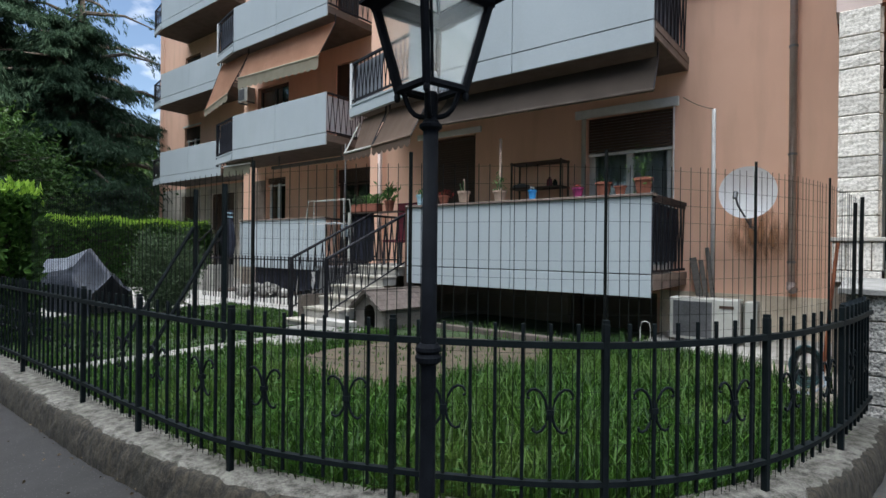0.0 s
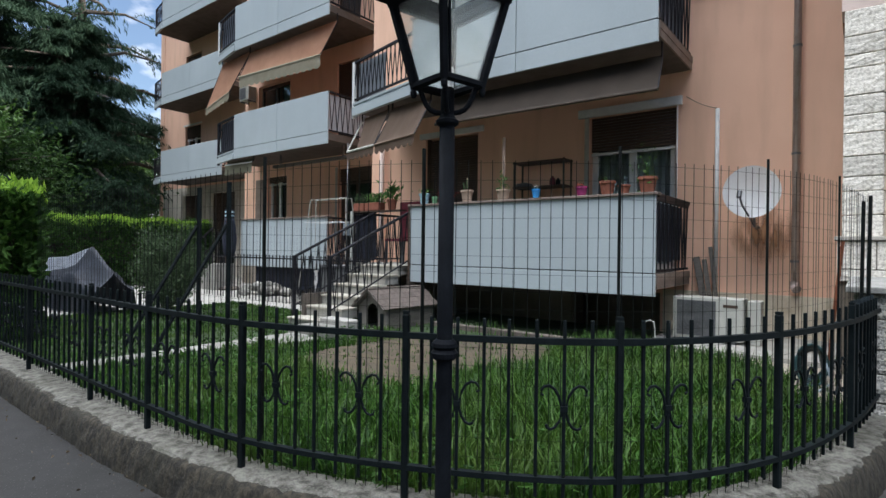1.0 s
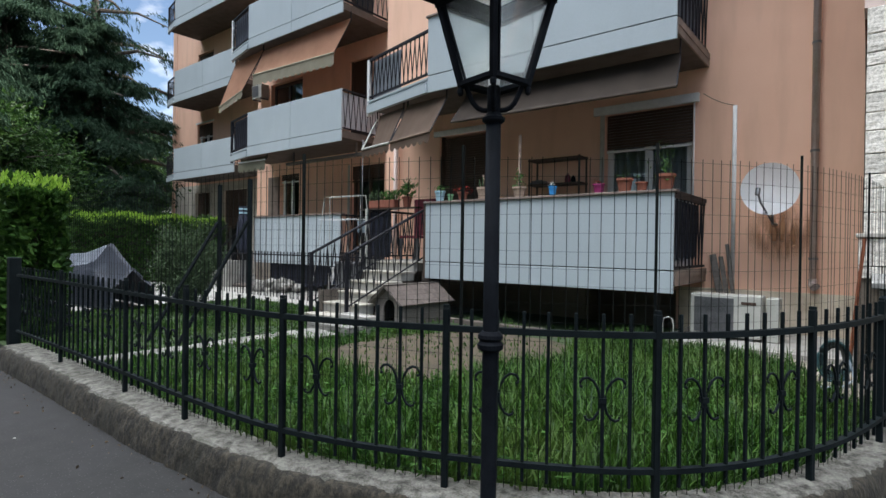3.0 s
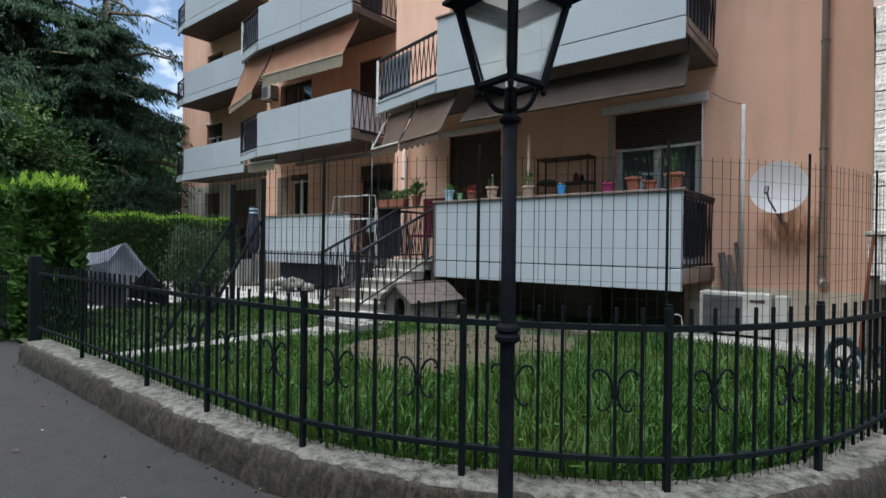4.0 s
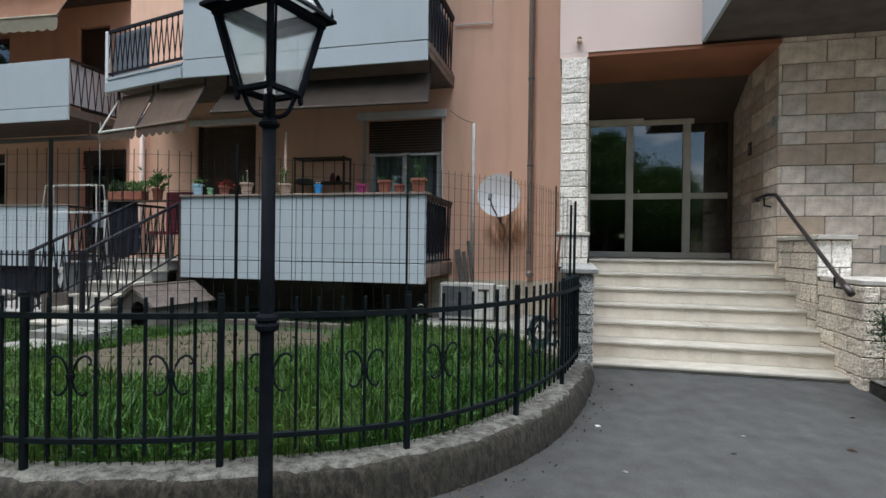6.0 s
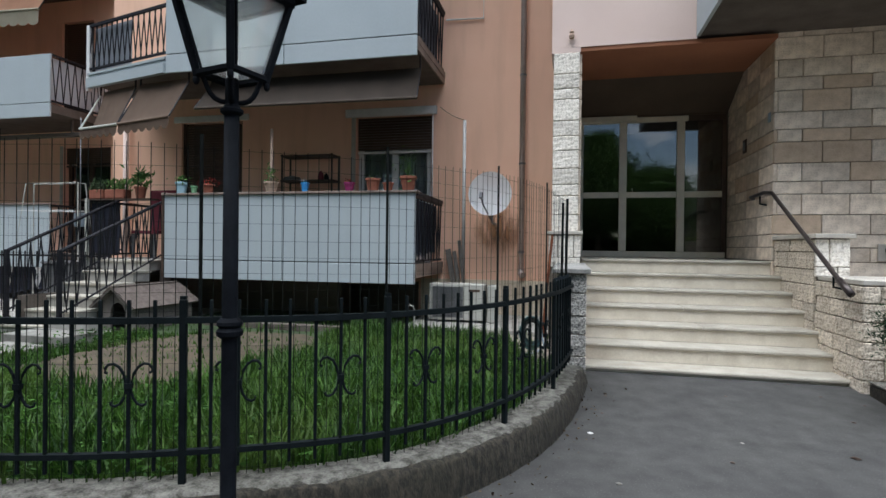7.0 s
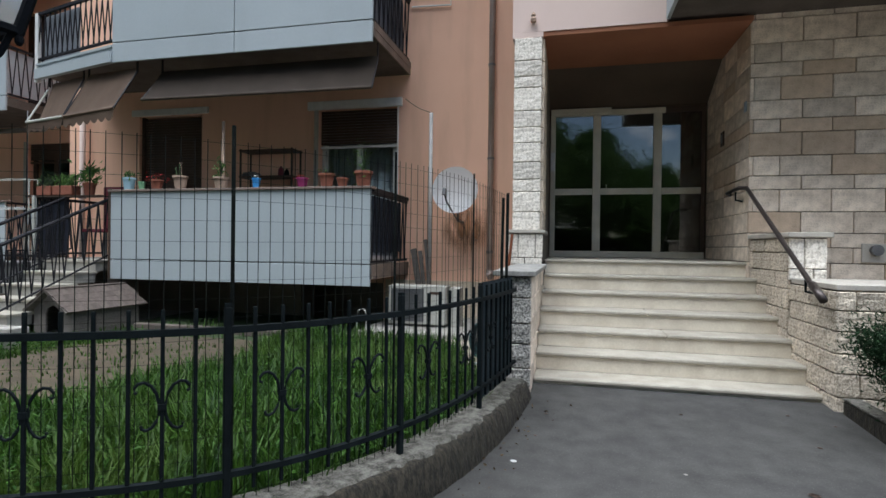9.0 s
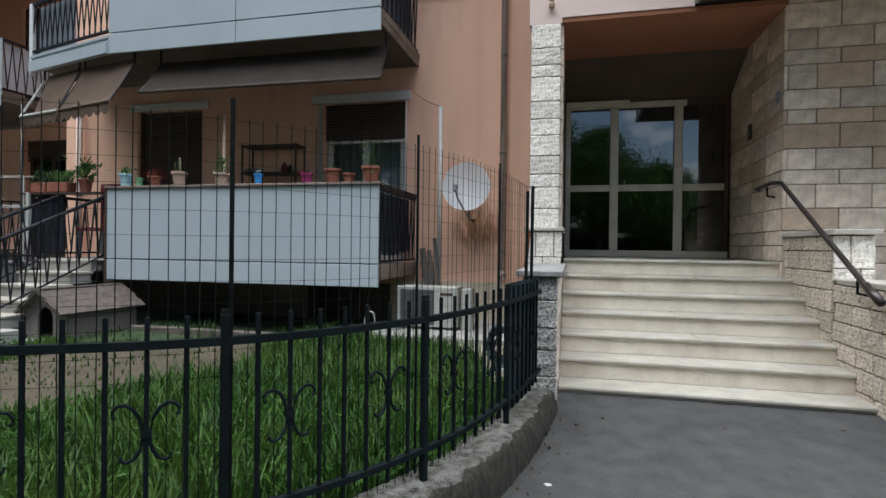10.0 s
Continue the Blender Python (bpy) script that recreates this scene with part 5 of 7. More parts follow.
edge = [[bm.verts.new((p.x + 0.004 * math.sin(d * 40), p.y, z)) for p, d in cols[::3]] for z in (0.23, 0.6, 0.985)]
for q, w2 in zip(edge, edge[1:]):
    for k in range(len(q) - 1):
        bm.faces.new((q[k], q[k + 1], w2[k + 1], w2[k]))
bmesh.ops.solidify(bm, geom=bm.faces[:], thickness=0.003)
part("cloth", bm, material("dark_teal_net", (0.014, 0.026, 0.034), (0.026, 0.044, 0.055), 20, 0.85, 0.3, 200), end_net)

# braced posts and side netting along the path
portal = thing("netting_gate", "dark tubular posts with braces holding the netting gate", "gate")
for x, y, h in ((-5.42, 3.46, 2.02), (-6.2, 3.50, 2.0)):
    bm = bmesh.new()
    tube(bm, [(x, y, 0), (x, y, h)], 0.03, 10)
    part("post", bm, M_IRON, portal)
    bm = bmesh.new()
    tube(bm, [(x, y - 0.03, 1.5), (x, y - 0.9, 0.03)], 0.022, 8)
    part("brace", bm, M_IRON, portal)
side_net = thing("wire_netting", "dark wire netting along the garden path", "netting")
for k in range(72):
    y = 1.45 + 0.051 * k
    bm = bmesh.new()
    tube(bm, [(-5.42, y, 0.05), (-5.42, y, 1.5)], 0.0008, 4, close=False)
    part("upright_wire", bm, M_WIRE, side_net)
for k in range(15):
    bm = bmesh.new()
    tube(bm, [(-5.42, 1.45, 0.1 + 0.1 * k), (-5.42, 5.1, 0.1 + 0.1 * k)], 0.0006, 4, close=False)
    part("cross_wire", bm, M_WIRE, side_net)

# ---- street lamp ----
lamp = thing("street_lamp", "black cast iron lamp post with a square glass lantern", "street lamp")
LX, LY = -0.518, 1.41
bm = bmesh.new()
lathe(bm, [(0.10, 0.0), (0.10, 0.04), (0.07, 0.06), (0.045, 0.09), (0.029, 0.12), (0.028, 0.865), (0.0265, 1.70)], 20, (LX, LY, 0))
part("pole", bm, M_LAMP, lamp, smooth=True)
bm = bmesh.new()
lathe(bm, [(0.033, 0.862), (0.046, 0.872), (0.048, 0.888), (0.038, 0.90), (0.046, 0.91), (0.044, 0.922), (0.032, 0.935)], 20, (LX, LY, 0))
part("collar", bm, M_LAMP, lamp, "turned collar ring")
bm = bmesh.new()
lathe(bm, [(0.029, 1.675), (0.040, 1.684), (0.041, 1.694), (0.031, 1.702), (0.0245, 1.715), (0.0235, 1.80), (0.018, 1.815)], 20, (LX, LY, 0))
part("neck", bm, M_LAMP, lamp, "turned neck ring")
TURN45 = math.radians(-58)


def corner(k, r, z):
    a = TURN45 + k * math.pi / 2
    return Vector((LX + r * math.cos(a), LY + r * math.sin(a), z))


RB, RT, ZB, ZT = 0.116, 0.205, 1.818, 2.115
for k in range(4):
    bm = bmesh.new()
    tube(bm, [corner(k, 0.022, 1.722), corner(k, 0.040, 1.724), corner(k, 0.058, 1.732), corner(k, 0.073, 1.748), corner(k, 0.084, 1.770), corner(k, 0.093, 1.795), corner(k, RB - 0.012, ZB)], 0.0095, 8)
    part("arm", bm, M_LAMP, lamp, "curved lantern arm")
    bm = bmesh.new()
    tube(bm, [corner(k, RB, ZB - 0.01), corner(k, RT, ZT + 0.01)], 0.0155, 6)
    part("corner_bar", bm, M_LAMP, lamp)
    bm = bmesh.new()
    tube(bm, [corner(k, RB, ZB).lerp(corner(k + 1, RB, ZB), 0.15), corner(k, RT, ZT).lerp(corner(k + 1, RT, ZT), 0.095)], 0.0055, 6)
    part("door_stile", bm, M_LAMP, lamp, "slim stile of the lantern door")
    bm = bmesh.new()
    lathe(bm, [(0.006, -0.034), (0.011, -0.026), (0.012, -0.014), (0.007, 0.0)], 8, corner(k, RB + 0.004, ZB - 0.008))
    part("drop_knob", bm, M_LAMP, lamp)
    for r, z, w in ((RB, ZB, 0.015), (RT, ZT, 0.023)):
        bm = bmesh.new()
        tube(bm, [corner(k, r, z), corner(k + 1, r, z)], w, 6)
        part("frame_bar", bm, M_LAMP, lamp)
    a, b, c, d = corner(k, RB - 0.008, ZB), corner(k + 1, RB - 0.008, ZB), corner(k + 1, RT - 0.012, ZT), corner(k, RT - 0.012, ZT)
    n = (b - a).cross(d - a).normalized() * 0.003
    bm = bmesh.new()
    vs = [bm.verts.new(v) for v in (a, b, c, d, a + n, b + n, c + n, d + n)]
    for q in ((0, 1, 2, 3), (7, 6, 5, 4), (0, 4, 5, 1), (1, 5, 6, 2), (2, 6, 7, 3), (3, 7, 4, 0)):
        bm.faces.new([vs[i] for i in q])
    g = part("pane", bm, G_CLEAR, lamp, "clear glass pane")
    g.visible_shadow = False
    # roof: rim, rafter and glass
    bm = bmesh.new()
    a, b, c, d = corner(k, 0.262, 2.125), corner(k + 1, 0.262, 2.125), corner(k + 1, 0.20, 2.165), corner(k, 0.20, 2.165)
    e = Vector((0, 0, 0.012))
    vs = [bm.verts.new(v) for v in (a, b, c, d, a + e, b + e, c + e, d + e)]
    for q in ((0, 1, 2, 3), (7, 6, 5, 4), (0, 4, 5, 1), (1, 5, 6, 2), (2, 6, 7, 3), (3, 7, 4, 0)):
        bm.faces.new([vs[i] for i in q])
    part("roof_rim", bm, M_LAMP, lamp)
    bm = bmesh.new()
    tube(bm, [corner(k, 0.20, 2.17), corner(k, 0.07, 2.36)], 0.012, 6)
    part("rafter", bm, M_LAMP, lamp)
    bm = bmesh.new()
    vs = [bm.verts.new(v) for v in (corner(k, 0.195, 2.172), corner(k + 1, 0.195, 2.172), corner(k + 1, 0.07, 2.355), corner(k, 0.07, 2.355))]
    bm.faces.new(vs)
    bmesh.ops.solidify(bm, geom=bm.faces[:], thickness=0.003)
    g = part("roof_pane", bm, G_MILK, lamp, "milky glass roof pane")
    g.visible_shadow = False
    bm = bmesh.new()
    lathe(bm, [(0.006, 0), (0.008, 0.010), (0.004, 0.020), (0.0015, 0.042)], 8, corner(k, 0.242, 2.145))
    part("finial", bm, M_LAMP, lamp)
bm = bmesh.new()
lathe(bm, [(0.075, 2.35), (0.08, 2.37), (0.04, 2.42), (0.02, 2.45), (0.03, 2.47), (0.006, 2.53)], 14, (LX, LY, 0))
part("crown", bm, M_LAMP, lamp)
bm = bmesh.new()
lathe(bm, [(0.02, 1.80), (0.022, 1.86), (0.018, 1.88)], 12, (LX, LY, 0))
part("socket", bm, M_WHITEMETAL, lamp, "white lamp socket")

# ---- planting ----
rg = np.random.default_rng(7)


def hedge(label, x0, x1, y0, y1, z1, count, size, mat, seed):
    """A clipped hedge: a dark woody core under a skin of leaves with an uneven outline."""
    r = np.random.default_rng(seed)
    t = thing("hedge", label, "hedge")
    bm = bmesh.new()
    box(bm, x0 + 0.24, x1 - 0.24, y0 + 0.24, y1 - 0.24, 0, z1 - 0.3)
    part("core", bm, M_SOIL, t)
    lx, ly = x1 - x0, y1 - y0
    areas = np.array([lx * ly * 1.3, lx * z1, lx * z1, ly * z1, ly * z1])
    pick = r.choice(5, count, p=areas / areas.sum())
    u, v, dep = r.random(count), r.random(count), np.abs(r.normal(0, 0.09, count))
    c, nrm = np.zeros((count, 3)), np.zeros((count, 3))
    for k, (fx, fy, fz, n) in enumerate((((x0, lx), (y0, ly), None, (0, 0, 1)), ((x0, lx), y0, (0, z1), (0, -1, 0)), ((x0, lx), y1, (0, z1), (0, 1, 0)), (x0, (y0, ly), (0, z1), (-1, 0, 0)), (x1, (y0, ly), (0, z1), (1, 0, 0)))):
        m = pick == k
        a, b = u[m], v[m]
        if k == 0:
            c[m] = np.stack([x0 + lx * a, y0 + ly * b, np.full(a.shape, z1)], 1)
        elif k in (1, 2):
            c[m] = np.stack([x0 + lx * a, np.full(a.shape, fy), z1 * b], 1)
        else:
            c[m] = np.stack([np.full(a.shape, fx), y0 + ly * a, z1 * b], 1)
        nrm[m] = n
        wob = 0.07 * np.sin(c[m][:, 0] * 3.1 + c[m][:, 2] * 2.3) + 0.06 * np.sin(c[m][:, 1] * 4.3 + c[m][:, 2] * 3.7)
        c[m] += np.array(n) * (wob - dep[m] + (r.random(a.shape) < 0.08) * r.uniform(0, 0.16, a.shape))[:, None]
    nrm[:, 2] += 0.5
    ob = new("leaves", leaf_cloud("leaves", c, nrm, size, mat, r, 2.0, 0.55))
    ob.parent = t
    # Top shoots: their bright colour replaces sunlight that misses the hedge.
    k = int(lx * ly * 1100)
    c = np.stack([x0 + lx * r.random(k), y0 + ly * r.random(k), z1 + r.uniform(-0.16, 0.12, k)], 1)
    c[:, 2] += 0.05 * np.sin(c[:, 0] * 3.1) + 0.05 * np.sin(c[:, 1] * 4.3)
    ob = new("sun_toned_growth", leaf_cloud("sun_toned_growth", c, np.tile([0, 0, 1.4], (k, 1)), size * 0.8, M_SUNNYSHOOT, r, 2.4, 0.5))
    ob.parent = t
    tagged(ob, label="fresh shoots along the top, sunlight put into their bright colour", kind="stuff")
    return t


hedge("clipped laurel hedge with sunlight coloured into its top shoots", -14.5, -7.5, 1.5, 2.2, 1.86, 44000, 0.13, M_HEDGE, 1)
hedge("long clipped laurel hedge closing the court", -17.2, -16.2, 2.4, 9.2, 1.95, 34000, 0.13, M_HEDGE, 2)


def bush(label, at, radius, height, count, size, mat, seed, name="shrub", aspect=3.2):
    """Stems from the ground and leaves in many loose clumps."""
    r = np.random.default_rng(seed)
    t = thing(name, label, "shrub", at=at)
    bm = bmesh.new()
    tips = []
    for k in range(16):
        a, rad = r.uniform(0, 6.28), radius * r.uniform(0.2, 0.95)
        tip = Vector((rad * math.cos(a), rad * math.sin(a), height * r.uniform(0.45, 1.0) * (1.1 - 0.45 * rad / radius)))
        tube(bm, [(0.04 * math.cos(a), 0.04 * math.sin(a), 0), tip * 0.5 + Vector((0, 0, 0.1 * height)), tip], 0.014, 5, 0.004)
        tips.append(tip)
    part("stems", bm, M_BARK, t)
    tips = np.array(tips)
    base = tips[r.integers(0, len(tips), count)] * r.uniform(0.35, 1.06, count)[:, None]
    c = base + r.normal(0, radius * 0.15, (count, 3))
    c[:, 2] = np.maximum(c[:, 2], 0.03)
    ob = new("leaves", leaf_cloud("leaves", c, c * np.array([1, 1, 0.6]), size, mat, r, aspect, 0.55))
    ob.parent = t
    return t


bush("grey-green olive bush beside the path", (-8.75, 4.25, 0.03), 0.7, 1.5, 12000, 0.075, M_OLIVE, 4)
bush("dark green juniper shrub in the bed by the steps", (3.36, 3.88, 0.08), 0.47, 0.92, 120000, 0.033, M_CONIFER, 5, aspect=3.6)


def tree(label, at, height, spread, count, size, mat, seed, kind="broad"):
    """Tapered trunk, limbs and a crown of many leaf clumps with gaps."""
    r = np.random.default_rng(seed)
    t = thing("tree", label, "tree", at=at)
    bm = bmesh.new()
    tube(bm, [(0, 0, -0.2), (0.1, 0.05, height * 0.3), (0.05, -0.1, height * 0.65), (0, 0, height * 0.97)], height * 0.028, 10, 0.03)
    clumps = []
    limbs = 54 if kind == "cedar" else 30
    for k in range(limbs):
        f = (k + r.random()) / limbs
        z = height * (0.10 + 0.86 * f if kind == "cedar" else 0.28 + 0.66 * f)
        reach = spread * ((1 - f) ** 0.7 + 0.12 if kind == "cedar" else math.sin(math.pi * (0.18 + 0.78 * f))) * r.uniform(0.7, 1.1)
        a = k * 2.4 + r.uniform(-0.5, 0.5)
        d = Vector((math.cos(a), math.sin(a), 0))
        tip = d * reach + Vector((0, 0, z + reach * (-0.06 if kind == "cedar" else 0.25)))
        midp = d * reach * 0.5 + Vector((0, 0, z + reach * (0.08 if kind == "cedar" else 0.18)))
        tube(bm, [(0, 0, z), midp, tip], 0.012 * height * (1.1 - 0.8 * f), 6, 0.012)
        for m in range(9):
            q = Vector((0, 0, z)).lerp(midp, (m + 1) / 5) if m < 4 else midp.lerp(tip, (m - 3) / 5)
            w = 0.13 * reach + 0.35
            clumps.append((*q, w, 0.22 * w + 0.08 if kind == "cedar" else 0.75 * w))
    part("trunk", bm, M_BARK, t)
    clumps = np.array(clumps)
    pick = clumps[r.integers(0, len(clumps), count)]
    off = r.normal(0, 1, (count, 3)) * np.stack([pick[:, 3], pick[:, 3], pick[:, 4]], 1)
    c = pick[:, :3] + off
    aspect, jit = 1.8, 0.6
    if kind == "cedar":
        # feathery sprays: twigs spring from both sides of each limb and hang at their tips
        tw = clumps[r.integers(0, len(clumps), count // 26)]
        k = len(tw)
        ang = np.arctan2(tw[:, 1], tw[:, 0]) + r.choice([-1, 1], k) * r.uniform(0.3, 1.3, k)
        ln = tw[:, 3] * r.uniform(0.8, 1.9, k)
        idx = np.repeat(np.arange(k), 26)
        f = r.random(len(idx))
        start = tw[idx, :3] + r.normal(0, 0.12, (len(idx), 3)) * np.array([1, 1, 0.5])
        start = tw[idx, :3] + np.repeat(r.normal(0, 1, (k, 3)), 26, 0) * np.stack([tw[idx, 3] * 0.4, tw[idx, 3] * 0.4, tw[idx, 3] * 0.18], 1)
        c = start + np.stack([np.cos(ang)[idx] * ln[idx] * f, np.sin(ang)[idx] * ln[idx] * f, 0.1 * ln[idx] * f - 0.42 * ln[idx] * f ** 2], 1) + r.normal(0, 0.05, (len(idx), 3))
        nrm = np.stack([np.cos(ang)[idx] * 0.7, np.sin(ang)[idx] * 0.7, -0.35 - 1.1 * f], 1)
        c[:, 2] = np.maximum(c[:, 2], 0.4)
        aspect, jit = 6.0, 0.28
    else:
        nrm = off
    ob = new("crown", leaf_cloud("crown", c, nrm, size, mat, r, aspect, jit))
    ob.parent = t
    return t


tree("tall dark cedar with drooping tiers of needles", (-28.6, 5.9, 0), 18, 4.9, 90000, 0.34, M_CEDAR, 21, "cedar")
tree("dense dark cedar beside the far bay", (-27.0, 8.6, 0), 11.6, 4.6, 110000, 0.28, M_CEDAR, 33, "cedar")
tree("tall thin-crowned cedar beside the far bay", (-27.8, 9.2, 0), 17.0, 5.6, 15000, 0.26, M_CEDAR, 34, "cedar")
tree("tall dark cedar behind the hedge", (-29.5, 1.0, 0), 17, 6.8, 80000, 0.34, M_CEDAR, 22, "cedar")
tree("dark conifer behind the laurel hedge", (-21.5, 0.8, 0), 10.5, 4.6, 90000, 0.27, M_CEDAR, 23, "cedar")
tree("leafy garden tree beyond the hedge", (-24.5, 5.8, 0), 5.0, 2.3, 12000, 0.17, M_BROAD, 24)
tree("leafy garden tree beside the hedge", (-22.0, 4.2, 0), 5.6, 2.4, 12000, 0.17, M_BROAD, 26)
tree("dark leafy tree behind the far bay", (-33.0, 10.6, 0), 8.0, 3.4, 16000, 0.22, M_BROAD, 27)
tree("dense dark tree behind the cedars", (-38.0, 3.0, 0), 15, 6.5, 26000, 0.45, M_BROAD, 28)
tree("dark leafy tree behind the far bay", (-35.0, 13.6, 0), 8.6, 3.6, 20000, 0.25, M_BROAD, 29)
tree("low leafy tree behind the long hedge", (-26.0, 9.3, 0), 4.6, 2.5, 12000, 0.18, M_BROAD, 71)
tree("low leafy tree beside the long hedge", (-25.5, 4.0, 0), 4.4, 2.5, 12000, 0.18, M_BROAD, 72)
tree("leafy tree beyond the court", (-39, 9, 0), 13, 5.0, 20000, 0.30, M_BROAD, 25)
# Door reflects the right-hand ones; the unseen tall left ones block low sky.
for k, (x, y, h, w) in enumerate(((-6.5, -15, 20, 5.2), (-1.0, -18, 9.5, 3.4), (2.4, -17.5, 8.4, 2.2), (5.6, -17, 5.9, 2.4), (9.6, -15, 4.6, 2.6), (-13, -13, 21, 5.4), (15, -17, 8, 3.6), (-20, -10, 16.5, 5.0), (-26, -6.5, 12.5, 4.4))):
    tree("street tree across the lane, for reflections and blocking low sky", (x, y, 0), h, w, 52000 if x > -5 else 42000, 0.15 if x > -5 else 0.26, M_BROAD, 30 + k)
# Unseen ring of tall trees, added to keep low sky off the facade.
for k, (x, y, h) in enumerate(((-9, -25, 15), (-18, -24, 15), (-27, -20, 14), (18, -25, 11), (25, -24, 13), (21, -15, 12), (-31, -11, 12))):
    tree("unseen tall tree added to block low sky", (x, y, 0), h, 5.5, 9000, 0.55, M_BROAD, 50 + k)
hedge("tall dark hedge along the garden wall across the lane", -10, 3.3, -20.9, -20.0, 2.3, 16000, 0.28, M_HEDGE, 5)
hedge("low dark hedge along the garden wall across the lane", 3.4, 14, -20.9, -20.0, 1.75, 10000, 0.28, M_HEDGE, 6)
structure("street_wall", boxes((-30, 30, -21.3, -21, 0, 1.6)), M_SLAB, "plain garden wall across the lane", "wall")

# grass
n = 105000
gxs, gys = rg.uniform(-9.9, 0.75, n), rg.uniform(1.35, 6.9, n)
keep, hts = [], []
for x, y in zip(gxs, gys):
    side = x < -5.4
    if not (side and y < 6.2 and y > 1.5 or inside_lawn(x, y)):
        continue
    if x > -1.6 and y > strip_edge(x) - 0.02 and rg.random() > 0.03:
        continue
    dirt = in_dirt(x, y)
    if dirt and rg.random() > 0.14:
        continue
    lush = 0.5 + 0.5 * noise.noise((x * 0.9, y * 0.9, 3)) + (0.55 if x > -2.0 else 0.0) - (0.35 if side else 0.0)
    if (y > 6.2 or (x > -4.95 and x < -2.1 and y > 5.45 + 0.3 * noise.noise((x * 2, y, 6)))) and rg.random() < 0.95:
        continue
    if rg.random() > 0.45 + 0.5 * lush:
        continue
    if -5.42 < x < -4.93 and y < 4.8:
        continue
    keep.append((x, y))
    hts.append((0.05 if dirt else 0.07 + 0.12 * lush) * rg.uniform(0.5, 1.35) * (0.5 if x < -3.9 else 1.0))
keep, hts = np.array(keep), np.array(hts)
m = len(keep)
ang, lean = rg.uniform(0, 6.28, m), rg.uniform(0.1, 0.75, m) * hts
bz = np.array([lawn_z(x, y) if x > -5.4 else 0.04 for x, y in keep])
w = rg.uniform(0.0035, 0.0095, m)
dx, dy = np.cos(ang), np.sin(ang)
px, py = -dy * w, dx * w
V = np.empty((m, 5, 3))
V[:, 0] = np.stack([keep[:, 0] - px, keep[:, 1] - py, bz - 0.01], 1)
V[:, 1] = np.stack([keep[:, 0] + px, keep[:, 1] + py, bz - 0.01], 1)
V[:, 2] = np.stack([keep[:, 0] + px * 0.8 + dx * lean * 0.35, keep[:, 1] + py * 0.8 + dy * lean * 0.35, bz + hts * 0.6], 1)
V[:, 3] = np.stack([keep[:, 0] - px * 0.8 + dx * lean * 0.35, keep[:, 1] - py * 0.8 + dy * lean * 0.35, bz + hts * 0.6], 1)
V[:, 4] = np.stack([keep[:, 0] + dx * lean, keep[:, 1] + dy * lean, bz + hts], 1)
I = np.arange(m) * 5
faces = [(int(i), int(i + 1), int(i + 2), int(i + 3)) for i in I] + [(int(i + 3), int(i + 2), int(i + 4)) for i in I]
tagged(new("grass", raw("grass", V.reshape(-1, 3).tolist(), faces, M_GRASS)), "tall uneven green grass of the lawn", "grass", kind="stuff")

# clover and broad-leaved weeds among the grass
n = 26000
wx, wy = rg.uniform(-4.9, 0.75, n), rg.uniform(1.4, 6.8, n)
pts = []
for x, y in zip(wx, wy):
    if inside_lawn(x, y) and not in_dirt(x, y) and not (y > 6.2 or (x < -2.1 and y > 5.4)) and not (x > -1.6 and y > strip_edge(x) - 0.02) and noise.noise((x * 1.4, y * 1.4, 9)) + (0.30 if x > -2.2 else -0.22) > rg.uniform(-0.25, 0.45):
        pts.append((x, y, lawn_z(x, y) + rg.uniform(0.03, 0.16)))
pts = np.array(pts)
tagged(new("weeds", leaf_cloud("weeds", pts, rg.normal(0, 1, pts.shape) * np.array([1, 1, 0.35]), 0.050, M_WEED, rg, 2.4, 0.3)), "clover and broad-leaved weeds in the lawn", "weeds", kind="stuff")

# ---- terrace steps between the balconies ----
ts = thing("terrace_steps", "pale stone steps up to the terrace", "stairs")
for k in range(6):
    y, z = 5.05 + 0.31 * k, 0.16 + 0.158 * k
    part("tread", boxes((-6.42, -5.5, y - 0.02, y + 0.33, z - 0.035, z), bevel=0.005), M_TREAD, ts)
    part("riser", boxes((-6.40, -5.52, y, y + 0.31, 0.0 if k == 0 else z - 0.158 + 0.002, z - 0.037)), M_PAVE, ts)
part("stringer", boxes((-6.41, -6.35, 5.3, 6.9, 0, 0.5)), M_SLAB, ts)
# Base coloured dark to paint the shade behind the step railings.
structure("terrace_base", boxes((-7.05, -6.5, 7.5, 8.28, 0.0, 0.798)), M_DARKWALL, "terrace base with the shade put into its dark colour", "terrace")
structure("terrace_floor", boxes((-7.08, -5.34, 6.94, 8.28, 0.80, 0.95)), M_PAVE, "pale stone terrace in front of the door", "terrace")
slabs = thing("stepping_stones", "two pale stepping slabs before the terrace steps", "paving")
for x, y, z, w, d in ((-4.92, 3.95, 0.0, 0.30, 0.26), (-5.0, 4.55, 0.0, 0.42, 0.22)):
    part("slab", boxes((x - w, x + w, y - d, y + d, z, z + (0.13 if y < 4.2 else 0.19)), bevel=0.008), M_PATH, slabs)
part("block", boxes((-5.35, -4.75, 4.80, 5.02, 0.0, 0.26), bevel=0.008), M_PAVE, slabs)


